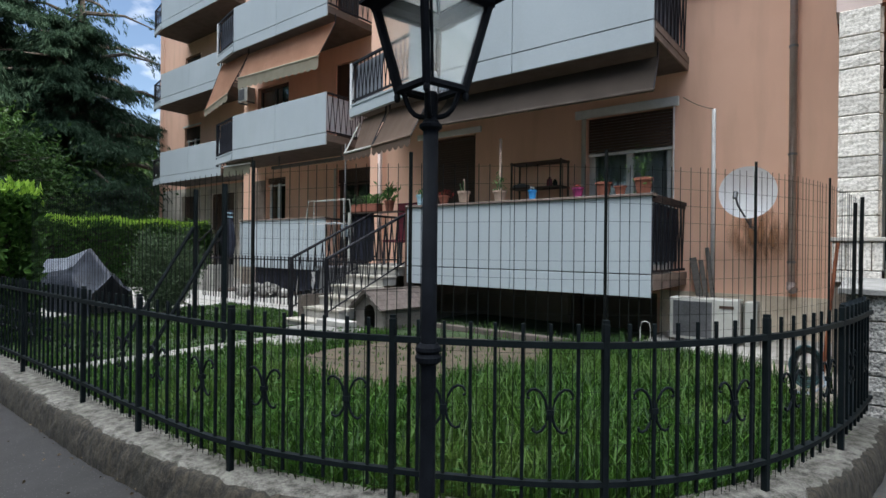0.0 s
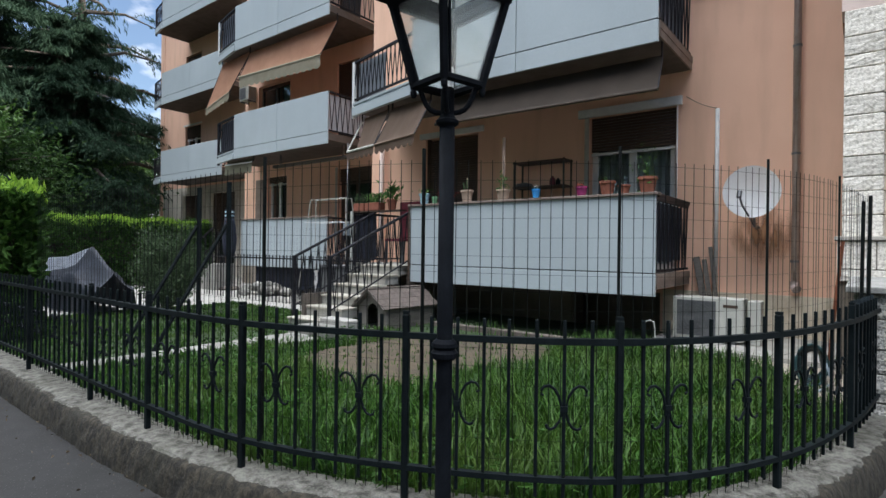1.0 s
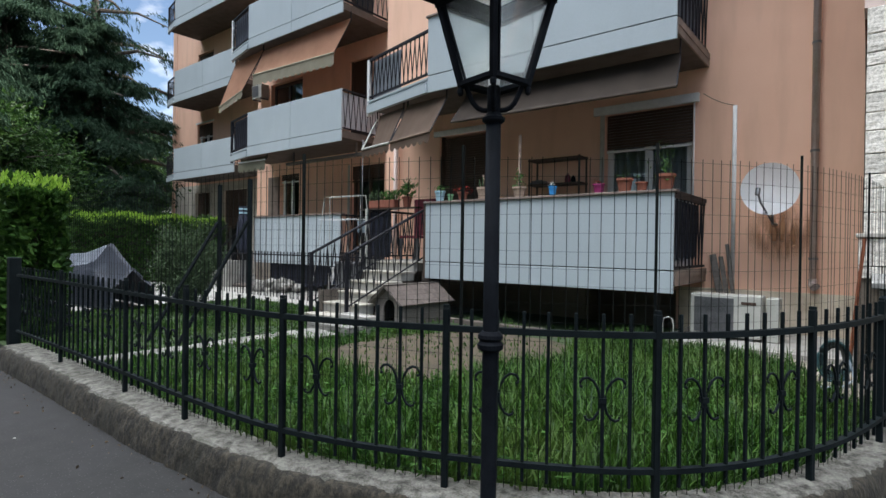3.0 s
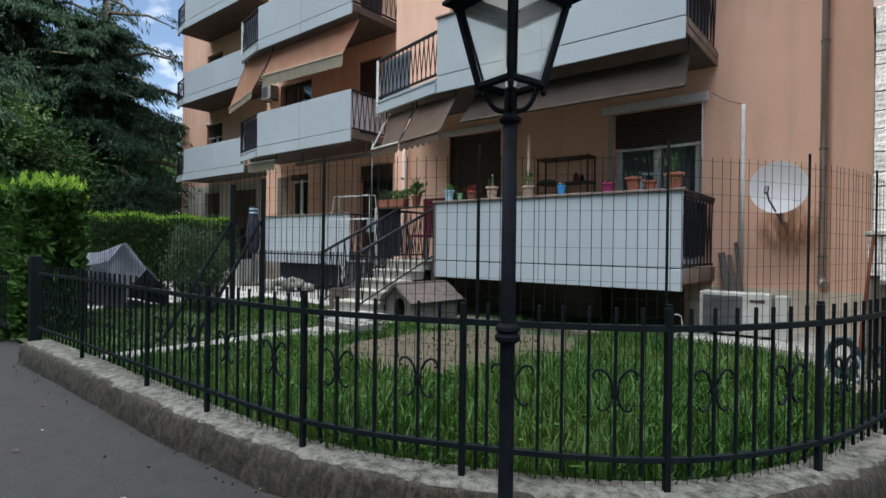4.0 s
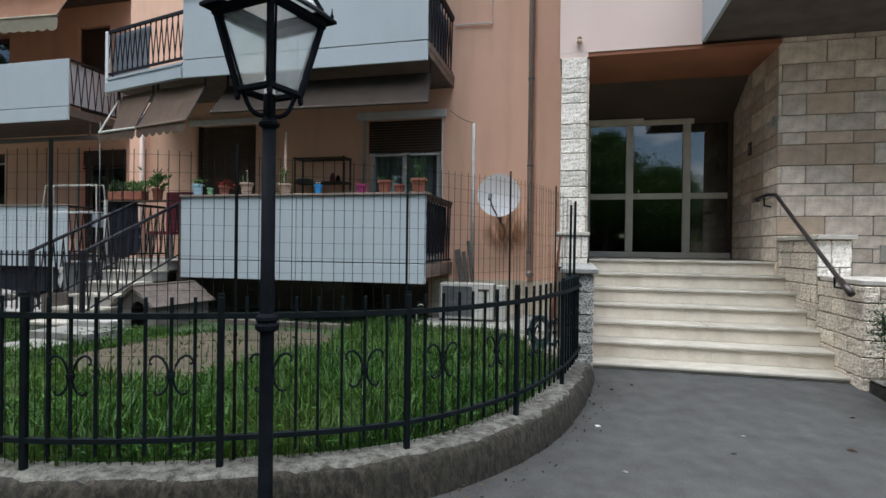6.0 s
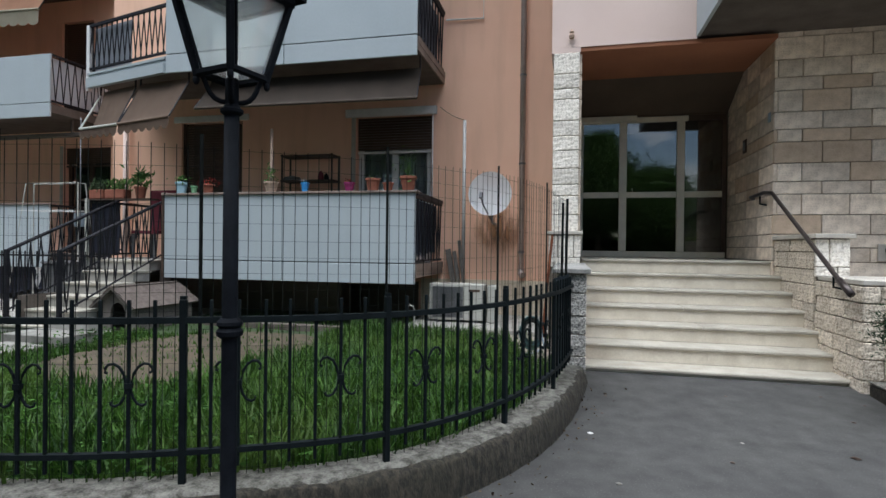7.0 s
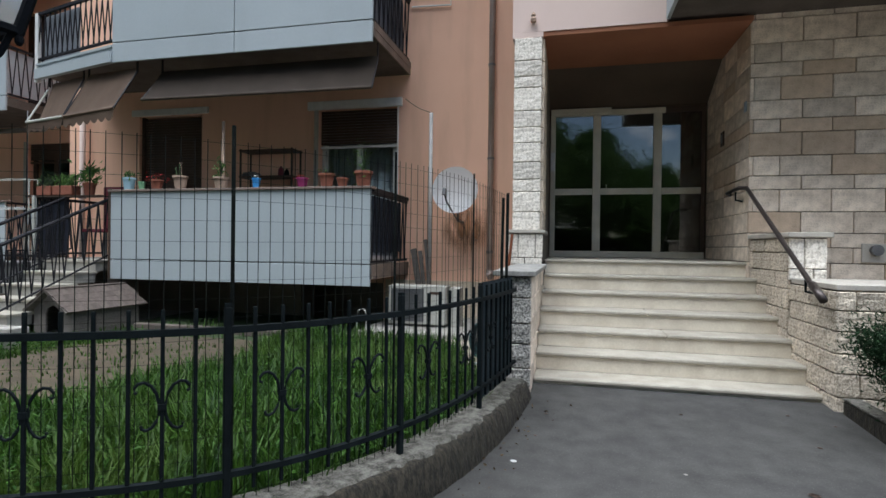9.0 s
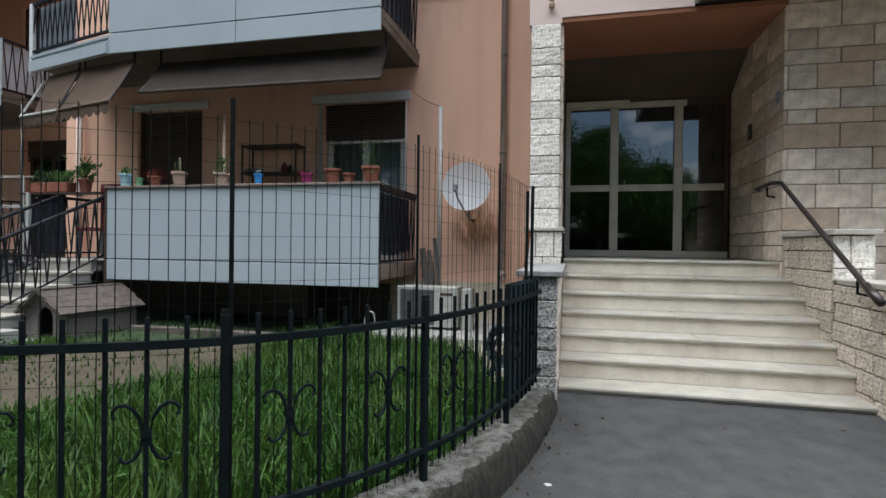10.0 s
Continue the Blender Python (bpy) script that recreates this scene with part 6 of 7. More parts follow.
def stair_rail(x, y0, z0, y1, z1, label):
    """A sloping hand rail with newel and slender bars in leaning pairs."""
    t = thing("stair_railing", label, "railing")
    bm = bmesh.new()
    tube(bm, [(x, y0, z0), (x, y1, z1)], 0.024, 8)
    part("hand_rail", bm, M_RAILPAINT, t)
    bm = bmesh.new()
    tube(bm, [(x, y0, z0 - 0.78), (x, y1, z1 - 0.82)], 0.014, 6)
    part("lower_rail", bm, M_RAILPAINT, t)
    bm = bmesh.new()
    box(bm, x - 0.025, x + 0.025, y0 - 0.05, y0, 0.03, z0 + 0.01, bevel=0.004)
    part("newel", bm, M_RAILPAINT, t)
    n = 25
    for k in range(n):
        f = (k + 0.5) / n
        y, z = y0 + (y1 - y0) * f, z0 + (z1 - z0) * f
        lean = 0.04 if k % 2 else -0.04
        bm = bmesh.new()
        tube(bm, [(x, y - lean, z - 0.80), (x, y + lean, z - 0.01)], 0.009, 6)
        part("baluster", bm, M_RAILPAINT, t)
    return t


stair_rail(-5.47, 5.10, 1.10, 6.97, 1.93, "dark iron railing on the terrace steps")
stair_rail(-6.46, 5.22, 1.10, 7.05, 1.93, "dark iron railing on the terrace steps")
tr = thing("terrace_railing", "dark iron terrace railing with leaning bars", "railing")
zigzag_rail(tr, (-7.03, 6.98), (-6.5, 6.98), 1.02, 1.90, 0.07)
zigzag_rail(tr, (-7.03, 7.02), (-7.03, 8.26), 1.02, 1.90, 0.09)
part("post", boxes((-7.055, -7.005, 6.90, 6.945, 0.03, 1.93), bevel=0.004), M_ACWHITE, tr, "pale corner post")
part("screen_cloth", boxes((-7.02, -6.47, 7.012, 7.02, 1.04, 1.86)), M_NAVY, tr, "dark screen cloth tied behind the bars")
crate = thing("storage_box", "weathered grey storage box beside the terrace", "box", at=(-7.75, 7.3, 0.035))
part("body", boxes((-0.35, 0.35, -0.25, 0.25, 0, 0.80), bevel=0.02), M_GREYBOX, crate)
part("lid", boxes((-0.37, 0.37, -0.27, 0.27, 0.802, 0.85), bevel=0.012), M_GREYMETAL, crate)
guard = thing("area_railing", "low dark picket railing before the cellar area", "railing")
bm = bmesh.new()
box(bm, -0.008, 0.008, -0.008, 0.008, 0.03, 1.06)
me = finish(bm, "picket", M_RAILPAINT)
for k in range(46):
    shared("picket", me, guard, pose(-12.4 + 0.125 * k, 6.9, 0))
part("rail", boxes((-12.5, -6.6, 6.885, 6.915, 0.97, 1.0)), M_RAILPAINT, guard)

# cloth on the step railing, rubble and an outside stair by the set-back bay, a white hoop by the wall
cloth = thing("cleaning_cloth", "white striped cloth hanging from the step railing", "cloth")
bm = bmesh.new()
grid = [[bm.verts.new((-6.44 + 0.02 * math.sin(j * 1.1 + i), 5.56 + 0.026 * i - 0.004 * j * (i - 1.5), 0.86 - 0.05 * j)) for i in range(5)] for j in range(7)]
for q, w2 in zip(grid, grid[1:]):
    for k in range(4):
        bm.faces.new((q[k], q[k + 1], w2[k + 1], w2[k]))
bmesh.ops.solidify(bm, geom=bm.faces[:], thickness=0.006)
part("cloth", bm, M_WHITEMETAL, cloth)
sheet = thing("hanging_sheet", "dark blue sheet hanging below the terrace front", "sheet")
bm = bmesh.new()
rows = [[bm.verts.new((-12.35 + 0.07 * i, 8.34 + 0.035 * math.sin(1.3 * i) * j / 6 + 0.02 * math.sin(0.5 * i), 0.775 - (0.48 + 0.16 * math.sin(math.pi * i / 40) + 0.05 * noise.noise((i * 0.3, 0, 0))) * j / 6)) for i in range(41)] for j in range(7)]
for q, w2 in zip(rows, rows[1:]):
    for k in range(40):
        bm.faces.new((q[k], q[k + 1], w2[k + 1], w2[k]))
bmesh.ops.solidify(bm, geom=bm.faces[:], thickness=0.005)
part("cloth", bm, M_NAVY, sheet, smooth=True)
rubble = thing("rubble_heap", "heap of pale broken stone beside the set-back bay", "rubble", at=(-11.1, 7.75, 0.03))
rr = random.Random(8)
for k in range(34):
    bm = bmesh.new()
    bmesh.ops.create_icosphere(bm, subdivisions=1, radius=rr.uniform(0.08, 0.19))
    for v in bm.verts:
        v.co *= 1 + 0.35 * noise.noise(v.co * 9 + Vector((k, 0, 0)))
        v.co.z *= 0.7
    a, d = rr.uniform(0, 6.28), rr.uniform(0, 1) ** 0.6
    bmesh.ops.translate(bm, verts=bm.verts, vec=(0.85 * d * math.cos(a), 0.4 * d * math.sin(a), 0.05 + 0.26 * (1 - d)))
    part("stone", bm, M_PATH if k % 3 else M_PAVE, rubble)
outer = thing("outside_stair", "pale concrete stair with a dark rail up to the set-back terrace", "stairs")
for k in range(5):
    part("tread", boxes((-14.9 + 0.34 * k, -14.55 + 0.34 * k, 7.6, 8.2, 0.0, 0.15 + 0.15 * k), bevel=0.006), M_PAVE, outer)
for y in (7.62, 8.18):
    bm = bmesh.new()
    tube(bm, [(-14.85, y, 1.0), (-13.3, y, 1.75)], 0.022, 8)
    part("hand_rail", bm, M_RAILPAINT, outer)
    for k in range(5):
        bm = bmesh.new()
        tube(bm, [(-14.72 + 0.34 * k, y, 0.14 + 0.15 * k), (-14.72 + 0.34 * k, y, 1.06 + 0.165 * k)], 0.011, 6)
        part("baluster", bm, M_RAILPAINT, outer)
hoop = thing("wire_hoop", "white bent wire hoop stuck in the grass", "hoop", at=(-1.27, 6.22, 0.06))
bm = bmesh.new()
tube(bm, [(-0.055, 0, 0), (-0.06, 0, 0.30), (-0.045, 0, 0.38), (0.0, 0, 0.40), (0.045, 0, 0.38), (0.06, 0, 0.30), (0.05, 0, 0)], 0.006, 8)
part("wire", bm, M_ACWHITE, hoop)

# ---- kennel ----
kn = thing("dog_kennel", "grey wooden dog kennel with a shingled gable roof", "kennel", at=(-5.145, 5.63, 0.035))
kn.rotation_euler = (0, 0, radians(-3.3))
W, D, HW, HR = 0.314, 0.976, 0.35, 0.585
bm = bmesh.new()
prof = [(-W, 0), (-0.125, 0), (-0.125, 0.27), (-0.088, 0.345), (0.0, 0.385), (0.088, 0.345), (0.125, 0.27), (0.125, 0), (W, 0), (W, HW), (0, HR - 0.03), (-W, HW)]
for y0, y1 in ((0.0, 0.025),):
    a = [bm.verts.new((x, y0, z)) for x, z in prof]
    b = [bm.verts.new((x, y1, z)) for x, z in prof]
    bm.faces.new(a)
    bm.faces.new(b[::-1])
    for k in range(len(prof)):
        j = (k + 1) % len(prof)
        bm.faces.new((a[k], b[k], b[j], a[j]))
part("front", bm, material("pale_weathered_board", (0.15, 0.13, 0.115), (0.24, 0.215, 0.19), 9, 0.85, 0.2, 90), kn, "boarded front with an arched doorway")
for sx in (-1, 1):
    for k in range(4):
        part("side_board", boxes((sx * W - 0.012, sx * W + 0.012, 0.027, D, 0.0875 * k, 0.0875 * k + 0.084), bevel=0.003), M_WOODGREY, kn)
part("back", boxes((-W, W, D, D + 0.02, 0, HW)), M_WOODGREY, kn)
part("floor", boxes((-W + 0.014, W - 0.014, 0.027, D - 0.002, 0.0, 0.03)), M_BLACK, kn)
bm = bmesh.new()
box(bm, 0, 0.145, -0.005, 0.118, 0, 0.014, bevel=0.003)
sh = finish(bm, "shingle", M_SHINGLE)
slope = math.degrees(math.atan2(HR - HW, W))
for sx in (-1, 1):
    part("roof_board", boxes((-0.02, 0.45, -0.11, D + 0.07, -0.02, 0.0)), M_WOODGREY, kn).matrix_basis = pose(0, 0, HR - 0.002, 0, 0, 0) @ pose(0, 0, 0, 0, slope if sx > 0 else 180 - slope, 0) @ (Matrix.Identity(4) if sx > 0 else Matrix.Diagonal((1, 1, -1, 1)))
    for r in range(4):
        for c in range(10):
            m = pose(0, 0, HR, 0, 0, 0) @ pose(0, 0, 0, 0, slope if sx > 0 else 180 - slope, 0) @ pose(0.107 * r, -0.115 + 0.118 * c + (0.05 if r % 2 else 0) * 0.4, 0.002 if sx > 0 else -0.002, 0, -2 if sx > 0 else 2, 0)
            if sx < 0:
                m = m @ Matrix.Diagonal((1, 1, -1, 1))
            shared("shingle", sh, kn, m)
part("ridge", boxes((-0.035, 0.035, -0.12, D + 0.08, HR + 0.004, HR + 0.022), bevel=0.005), M_SHINGLE, kn)

# ---- wall things ----
dish = thing("satellite_dish", "white satellite dish on a wall bracket", "satellite dish", at=(-0.492, 7.80, 2.005))
bm = bmesh.new()
rings = []
for i in range(7):
    r = 0.335 * i / 6
    rings.append([bm.verts.new((r * 0.98 * math.cos(t), -0.075 * (i / 6) ** 2, r * 1.05 * math.sin(t))) for t in [2 * math.pi * k / 32 for k in range(32)]] if i else [bm.verts.new((0, 0, 0))])
for k in range(32):
    bm.faces.new((rings[0][0], rings[1][k], rings[1][(k + 1) % 32]))
for q, w2 in zip(rings[1:], rings[2:]):
    for k in range(32):
        bm.faces.new((q[k], w2[k], w2[(k + 1) % 32], q[(k + 1) % 32]))
bmesh.ops.solidify(bm, geom=bm.faces[:], thickness=0.006)
bowl = part("reflector", bm, M_DISH, dish, "white dished reflector")
bowl.matrix_basis = pose(0, 0, 0, -14, 0, 6)
bm = bmesh.new()
tube(bm, [(0.03, -0.02, -0.40), (-0.06, -0.30, -0.17), (-0.08, -0.36, -0.06)], 0.012, 8)
part("arm", bm, M_GREYMETAL, dish)
bm = bmesh.new()
tube(bm, [(-0.085, -0.37, -0.08), (-0.08, -0.34, 0.0)], 0.028, 10)
part("receiver", bm, M_GREYMETAL, dish, "dark receiver head")
bm = bmesh.new()
tube(bm, [(0.02, 0.02, -0.05), (0.02, 0.10, -0.05), (0.02, 0.10, -0.42), (0.02, 0.495, -0.42)], 0.02, 8)
part("bracket", bm, M_GREYMETAL, dish)
ac = thing("air_conditioner", "aged white air conditioner unit beside the balcony", "air conditioner", at=(-1.27, 7.15, 0.13))
part("body", boxes((0, 0.80, 0.02, 0.32, 0.03, 0.55), bevel=0.012), M_ACWHITE, ac)
for x in (0.08, 0.66):
    part("foot", boxes((x, x + 0.06, 0.02, 0.32, 0, 0.03)), M_GREYMETAL, ac)
fan = part("fan_opening", boxes((0.05, 0.50, 0.012, 0.019, 0.07, 0.51), bevel=0.002), M_GREYMETAL, ac, "dark grey fan grille")
for k in range(5):
    bm = bmesh.new()
    pts = [(0.27 + 0.04 * (k + 1) * math.cos(t), 0.006, 0.29 + 0.04 * (k + 1) * math.sin(t)) for t in [2 * math.pi * q / 24 for q in range(25)]]
    tube(bm, pts, 0.004, 4)
    part("grille_ring", bm, M_GREYMETAL, fan)
part("badge", boxes((0.58, 0.74, 0.014, 0.019, 0.44, 0.475)), M_SHUTTER, ac)
acp = thing("condenser_box", "narrow pale service box beside the air conditioner", "box")
part("body", boxes((-0.44, -0.30, 7.25, 7.5, 0.13, 0.66), bevel=0.01), M_ACWHITE, acp)
for x, w, z1, tilt, lab in ((-0.99, 0.09, 1.10, -14, "weathered board leaning on the wall"), (-0.86, 0.05, 1.24, -10, "narrow weathered board leaning on the wall"), (-0.925, 0.06, 1.06, -12, "thin batten leaning on the wall")):
    b = thing("board", lab, "board", group="leaning boards")
    bm = bmesh.new()
    box(bm, -w / 2, w / 2, -0.012, 0.012, 0, z1, bevel=0.003)
    part("plank", bm, M_WOODGREY, b).matrix_basis = pose(x, 7.95, 0.14, -16, tilt, 0)
hose = thing("garden_hose", "dark green garden hose hung in coils on a stand", "hose", at=(0.31, 5.42, 0.09))
for k in range(6):
    bm = bmesh.new()
    rr = 0.115 - 0.008 * k
    tube(bm, [(rr * math.cos(t), 0.018 * k - 0.05, 0.22 + rr * 1.5 * math.sin(t)) for t in [2 * math.pi * q / 20 for q in range(21)]], 0.011, 6)
    part("coil", bm, M_TEAL if k % 3 else M_TEALPALE, hose)
bm = bmesh.new()
tube(bm, [(-0.11, 0, 0), (-0.04, 0, 0.38), (0.04, 0, 0.38), (0.11, 0, 0)], 0.012, 6)
part("stand", bm, M_GREYMETAL, hose)
bm = bmesh.new()
tube(bm, [(0.1, -0.05, 0.25), (0.14, -0.1, 0.10), (0.05, -0.16, 0.03), (-0.1, -0.2, 0.02)], 0.01, 6)
part("loose_end", bm, M_TARPLIGHT, hose, "pale blue hose end")

# ---- plant pots on the coping ----
COPE = 0.69 + 1.245 + 0.036


def pot(label, x, r, h, mat, plant, seed, y=6.70, z=COPE, leaf=0.06, spread=0.06, tall=0.12, count=60):
    """A tapered pot with a rim, soil and a plant."""
    t = thing("plant_pot", label, "plant pot", at=(x, y, z))
    bm = bmesh.new()
    lathe(bm, [(r * 0.72, 0), (r * 0.95, h * 0.82), (r * 1.08, h * 0.82), (r * 1.08, h), (r * 0.92, h), (r * 0.88, h * 0.9)], 18)
    pot_body = part("pot", bm, mat, t, smooth=False)
    bm = bmesh.new()
    lathe(bm, [(r * 0.86, h * 0.86), (r * 0.86, h * 0.91)], 14)
    part("soil", bm, M_SOIL, pot_body)
    if plant:
        r0 = np.random.default_rng(seed)
        c = r0.normal(0, 1, (count, 3)) * np.array([spread, spread, tall * 0.35]) + np.array([0, 0, h + tall * 0.5])
        ob = tagged(new("foliage", leaf_cloud("foliage", c, c - np.array([0, 0, h * 0.5]), leaf, plant, r0, 3.0, 0.35)), kind="stuff")
        ob.parent = t
        bm = bmesh.new()
        for k in range(6):
            a = k * 1.05
            tube(bm, [(0, 0, h * 0.9), (spread * 0.6 * math.cos(a), spread * 0.6 * math.sin(a), h + tall * 0.8)], 0.004, 5, 0.002)
        part("stems", bm, M_CONIFER, t)
    return t


M_REDFLOWER = leafy("red_petal", (0.30, 0.02, 0.02), (0.50, 0.06, 0.05), 0.6, 0.2)
M_WHITEFLOWER = leafy("white_petal", (0.5, 0.5, 0.45), (0.75, 0.75, 0.7), 0.6, 0.2)
pot("pale blue pot with small plant on the coping", -5.05, 0.085, 0.17, M_BLUEPOT, M_POTLEAF, 1, tall=0.09, count=50)
pot("small green pot on the coping", -4.83, 0.05, 0.11, M_GREENPOT, None, 2)
pot("terracotta pot with red flowers on the coping", -4.58, 0.085, 0.13, M_TERRA, M_REDFLOWER, 3, tall=0.08, spread=0.09, leaf=0.035, count=70)
cactus = pot("beige clay pot with a branching cactus", -4.19, 0.095, 0.18, M_BEIGEPOT, None, 4)
for k, (a, h, r) in enumerate(((0.0, 0.20, 0.022), (2.1, 0.15, 0.02), (4.0, 0.13, 0.018), (5.2, 0.17, 0.018))):
    bm = bmesh.new()
    d = Vector((math.cos(a), math.sin(a), 0)) * (0.05 if k else 0.0)
    tube(bm, [(d.x * 0.5, d.y * 0.5, 0.15), (d.x, d.y, 0.2), (d.x * 1.2, d.y * 1.2, 0.17 + h)], r, 8, r * 0.6)
    part("cactus_stem", bm, M_BEIGEPOT if k == 0 else M_OLIVE, cactus)
pot("beige clay pot with a leafy plant", -3.54, 0.10, 0.15, M_BEIGEPOT, M_POTLEAF, 5, tall=0.26, spread=0.05, leaf=0.07, count=45)
pot("small bright blue pot with white flowers", -3.0, 0.058, 0.13, M_VIVIDBLUE, M_WHITEFLOWER, 6, tall=0.05, spread=0.03, leaf=0.03, count=30)
pot("magenta pot on the coping", -2.32, 0.075, 0.12, M_MAGENTA, M_REDFLOWER, 7, tall=0.06, spread=0.05, leaf=0.03, count=30)
pot("terracotta pot with a thin plant", -1.97, 0.10, 0.17, M_TERRA, M_POTLEAF, 8, tall=0.07, leaf=0.04, count=22)
pot("low terracotta pot on the coping", -1.75, 0.075, 0.11, M_TERRA, None, 9)
pot("large terracotta pot with a feathery plant", -1.46, 0.11, 0.19, M_TERRA, M_POTLEAF, 10, tall=0.34, spread=0.07, leaf=0.06, count=60)
box_flower = []
for k, (x, lab) in enumerate(((-6.88, "terracotta trough with grey-green plants on the railing"), (-6.52, "terracotta trough with leafy plants on the railing"))):
    t = thing("flower_trough", lab, "planter", at=(x, 7.02, 1.93))
    bm = bmesh.new()
    hw = 0.14 + 0.05 * k
    box(bm, -hw, hw, -0.085, 0.085, 0, 0.15, bevel=0.012)
    part("trough", bm, M_TERRA, t)
    r0 = np.random.default_rng(40 + k)
    c = r0.uniform(-1, 1, (170, 3)) * np.array([hw, 0.09, 0.09]) + np.array([0, 0, 0.22])
    ob = tagged(new("foliage", leaf_cloud("foliage", c, np.tile([0, 0, 1.0], (170, 1)), 0.09, M_POTLEAF if k else M_OLIVE, r0, 3, 0.5)), kind="stuff")
    ob.parent = t
pot("terracotta pot with a spiky plant beside the steps", -6.08, 0.09, 0.19, M_TERRA, M_POTLEAF, 12, y=7.02, z=1.93, tall=0.26, spread=0.09, leaf=0.14, count=80)
tagged(thing("railing_shelf", "flat shelf over the terrace railing", "shelf"))
shelf_top = bpy.data.objects["railing_shelf"]
part("board", boxes((-7.22, -5.80, 6.93, 7.11, 1.905, 1.928)), M_SHUTTER, shelf_top)

# ---- on the main balcony ----
et = thing("etagere", "brown metal shelf rack against the balcony wall", "shelf")
for x in (-4.07, -3.16):
    for y in (7.92, 8.2):
        bm = bmesh.new()
        box(bm, x - 0.012, x + 0.012, y - 0.012, y + 0.012, 0.95, 2.74)
        part("upright", bm, M_SHUTTER, et)
for z in (1.35, 1.85, 2.28, 2.70):
    part("shelf", boxes((-4.09, -3.14, 7.9, 8.22, z, z + 0.025)), M_SHUTTER, et)
for x, z, w, h, mat, lab in ((-3.95, 2.306, 0.16, 0.08, M_GREYMETAL, "dark grey box on the rack"), (-3.42, 2.306, 0.05, 0.16, M_RED, "dark red lantern on the rack"), (-3.32, 2.306, 0.04, 0.12, M_IRON, "dark bottle on the rack")):
    t = thing("shelf_item", lab, "ornament", at=(x, 8.05, z))
    bm = bmesh.new()
    lathe(bm, [(w * 0.9, 0), (w, h * 0.3), (w * 0.85, h * 0.75), (w * 0.4, h * 0.9), (w * 0.4, h)], 12)
    part("body", bm, mat, t)

post_b = thing("balcony_end_post", "red-brown steel post at the end of the balcony front", "post")
part("shaft", boxes((-5.372, -5.326, 6.66, 6.70, 0.70, 1.985), bevel=0.004), M_SHUTTER, post_b)
part("bracket", boxes((-5.40, -5.325, 6.702, 6.78, 0.80, 0.86)), M_SHUTTER, post_b)
structure("stair_pier", boxes((-5.50, -5.28, 6.78, 7.15, 0.0, 0.797), bevel=0.006), M_SLAB, "grey rendered pier beside the terrace steps", "pier")

# ---- terrace things ----
chair = thing("garden_chair", "red cloth covered garden chair on the terrace", "chair", at=(-6.2, 7.42, 0.95))
part("seat", boxes((-0.24, 0.24, -0.22, 0.22, 0.42, 0.47), bevel=0.015), M_RED, chair)
part("backrest", boxes((-0.25, 0.36, 0.20, 0.24, 0.48, 1.18), bevel=0.015), M_RED, chair)
for sx in (-0.21, 0.21):
    for sy in (-0.19, 0.21):
        part("leg", boxes((sx - 0.018, sx + 0.018, sy - 0.018, sy + 0.018, 0, 0.418)), M_GREYMETAL, chair)
rack = thing("drying_rack", "tall white folding clothes drying rack beside the terrace", "drying rack", at=(-8.40, 7.55, 0.035))
for y in (-0.25, 0.25):
    bm = bmesh.new()
    tube(bm, [(-0.80, y, 0), (-0.58, y * 0.3, 2.24), (0.58, y * 0.3, 2.24), (0.80, y, 0)], 0.013, 8)
    part("frame", bm, M_ACWHITE, rack)
for k in (0, 3, 6):
    bm = bmesh.new()
    tube(bm, [(-0.63, -0.2 + 0.066 * k, 1.74), (0.63, -0.2 + 0.066 * k, 1.74)], 0.005, 5)
    part("wire", bm, M_WHITEMETAL, rack)
towel = thing("towel", "pale blue cloth hanging from the drying rack", "towel")
bm = bmesh.new()
grid = [[bm.verts.new((-7.98 + 0.045 * i, 7.546 - 0.012 * math.sin(i * 1.3), 1.742 - 0.05 * j)) for i in range(7)] for j in range(6)]
for q, w2 in zip(grid, grid[1:]):
    for k in range(6):
        bm.faces.new((q[k], q[k + 1], w2[k + 1], w2[k]))
bmesh.ops.solidify(bm, geom=bm.faces[:], thickness=0.008)
part("cloth", bm, M_TARPLIGHT, towel)

parasol = thing("garden_parasol", "closed parasol in navy cloth with striped blue cap", "parasol", at=(-13.15, 8.0, 0.03))
bm = bmesh.new()
lathe(bm, [(0.27, 0), (0.29, 0.04), (0.24, 0.09), (0.03, 0.10)], 16)
part("base", bm, M_SLAB, parasol)
bm = bmesh.new()
tube(bm, [(0, 0, 0.09), (0, 0, 2.0)], 0.022, 8)
part("pole", bm, M_GREYMETAL, parasol)
bm = bmesh.new()
rings = []
for r, z in ((0.11, 0.93), (0.15, 1.1), (0.17, 1.4), (0.14, 1.75), (0.10, 2.02)):
    rings.append([bm.verts.new((r * (1 + 0.16 * math.cos(8 * a)) * math.cos(a), r * (1 + 0.16 * math.cos(8 * a)) * math.sin(a), z)) for a in [2 * math.pi * k / 48 for k in range(48)]])
for q, w2 in zip(rings, rings[1:]):
    for k in range(48):
        bm.faces.new((q[k], q[(k + 1) % 48], w2[(k + 1) % 48], w2[k]))
bm.faces.new(rings[0][::-1])
bm.faces.new(rings[-1])
furled = part("cover", bm, M_NAVY, parasol, "dark navy folded cloth", smooth=True)
for k in range(4):
    bm = bmesh.new()
    lathe(bm, [(0.125, 2.02 + 0.052 * k), (0.128, 2.03 + 0.052 * k), (0.115, 2.07 + 0.052 * k)], 14)
    part("cap_band", bm, (M_BLUEPOT, M_NAVY)[k % 2], furled)
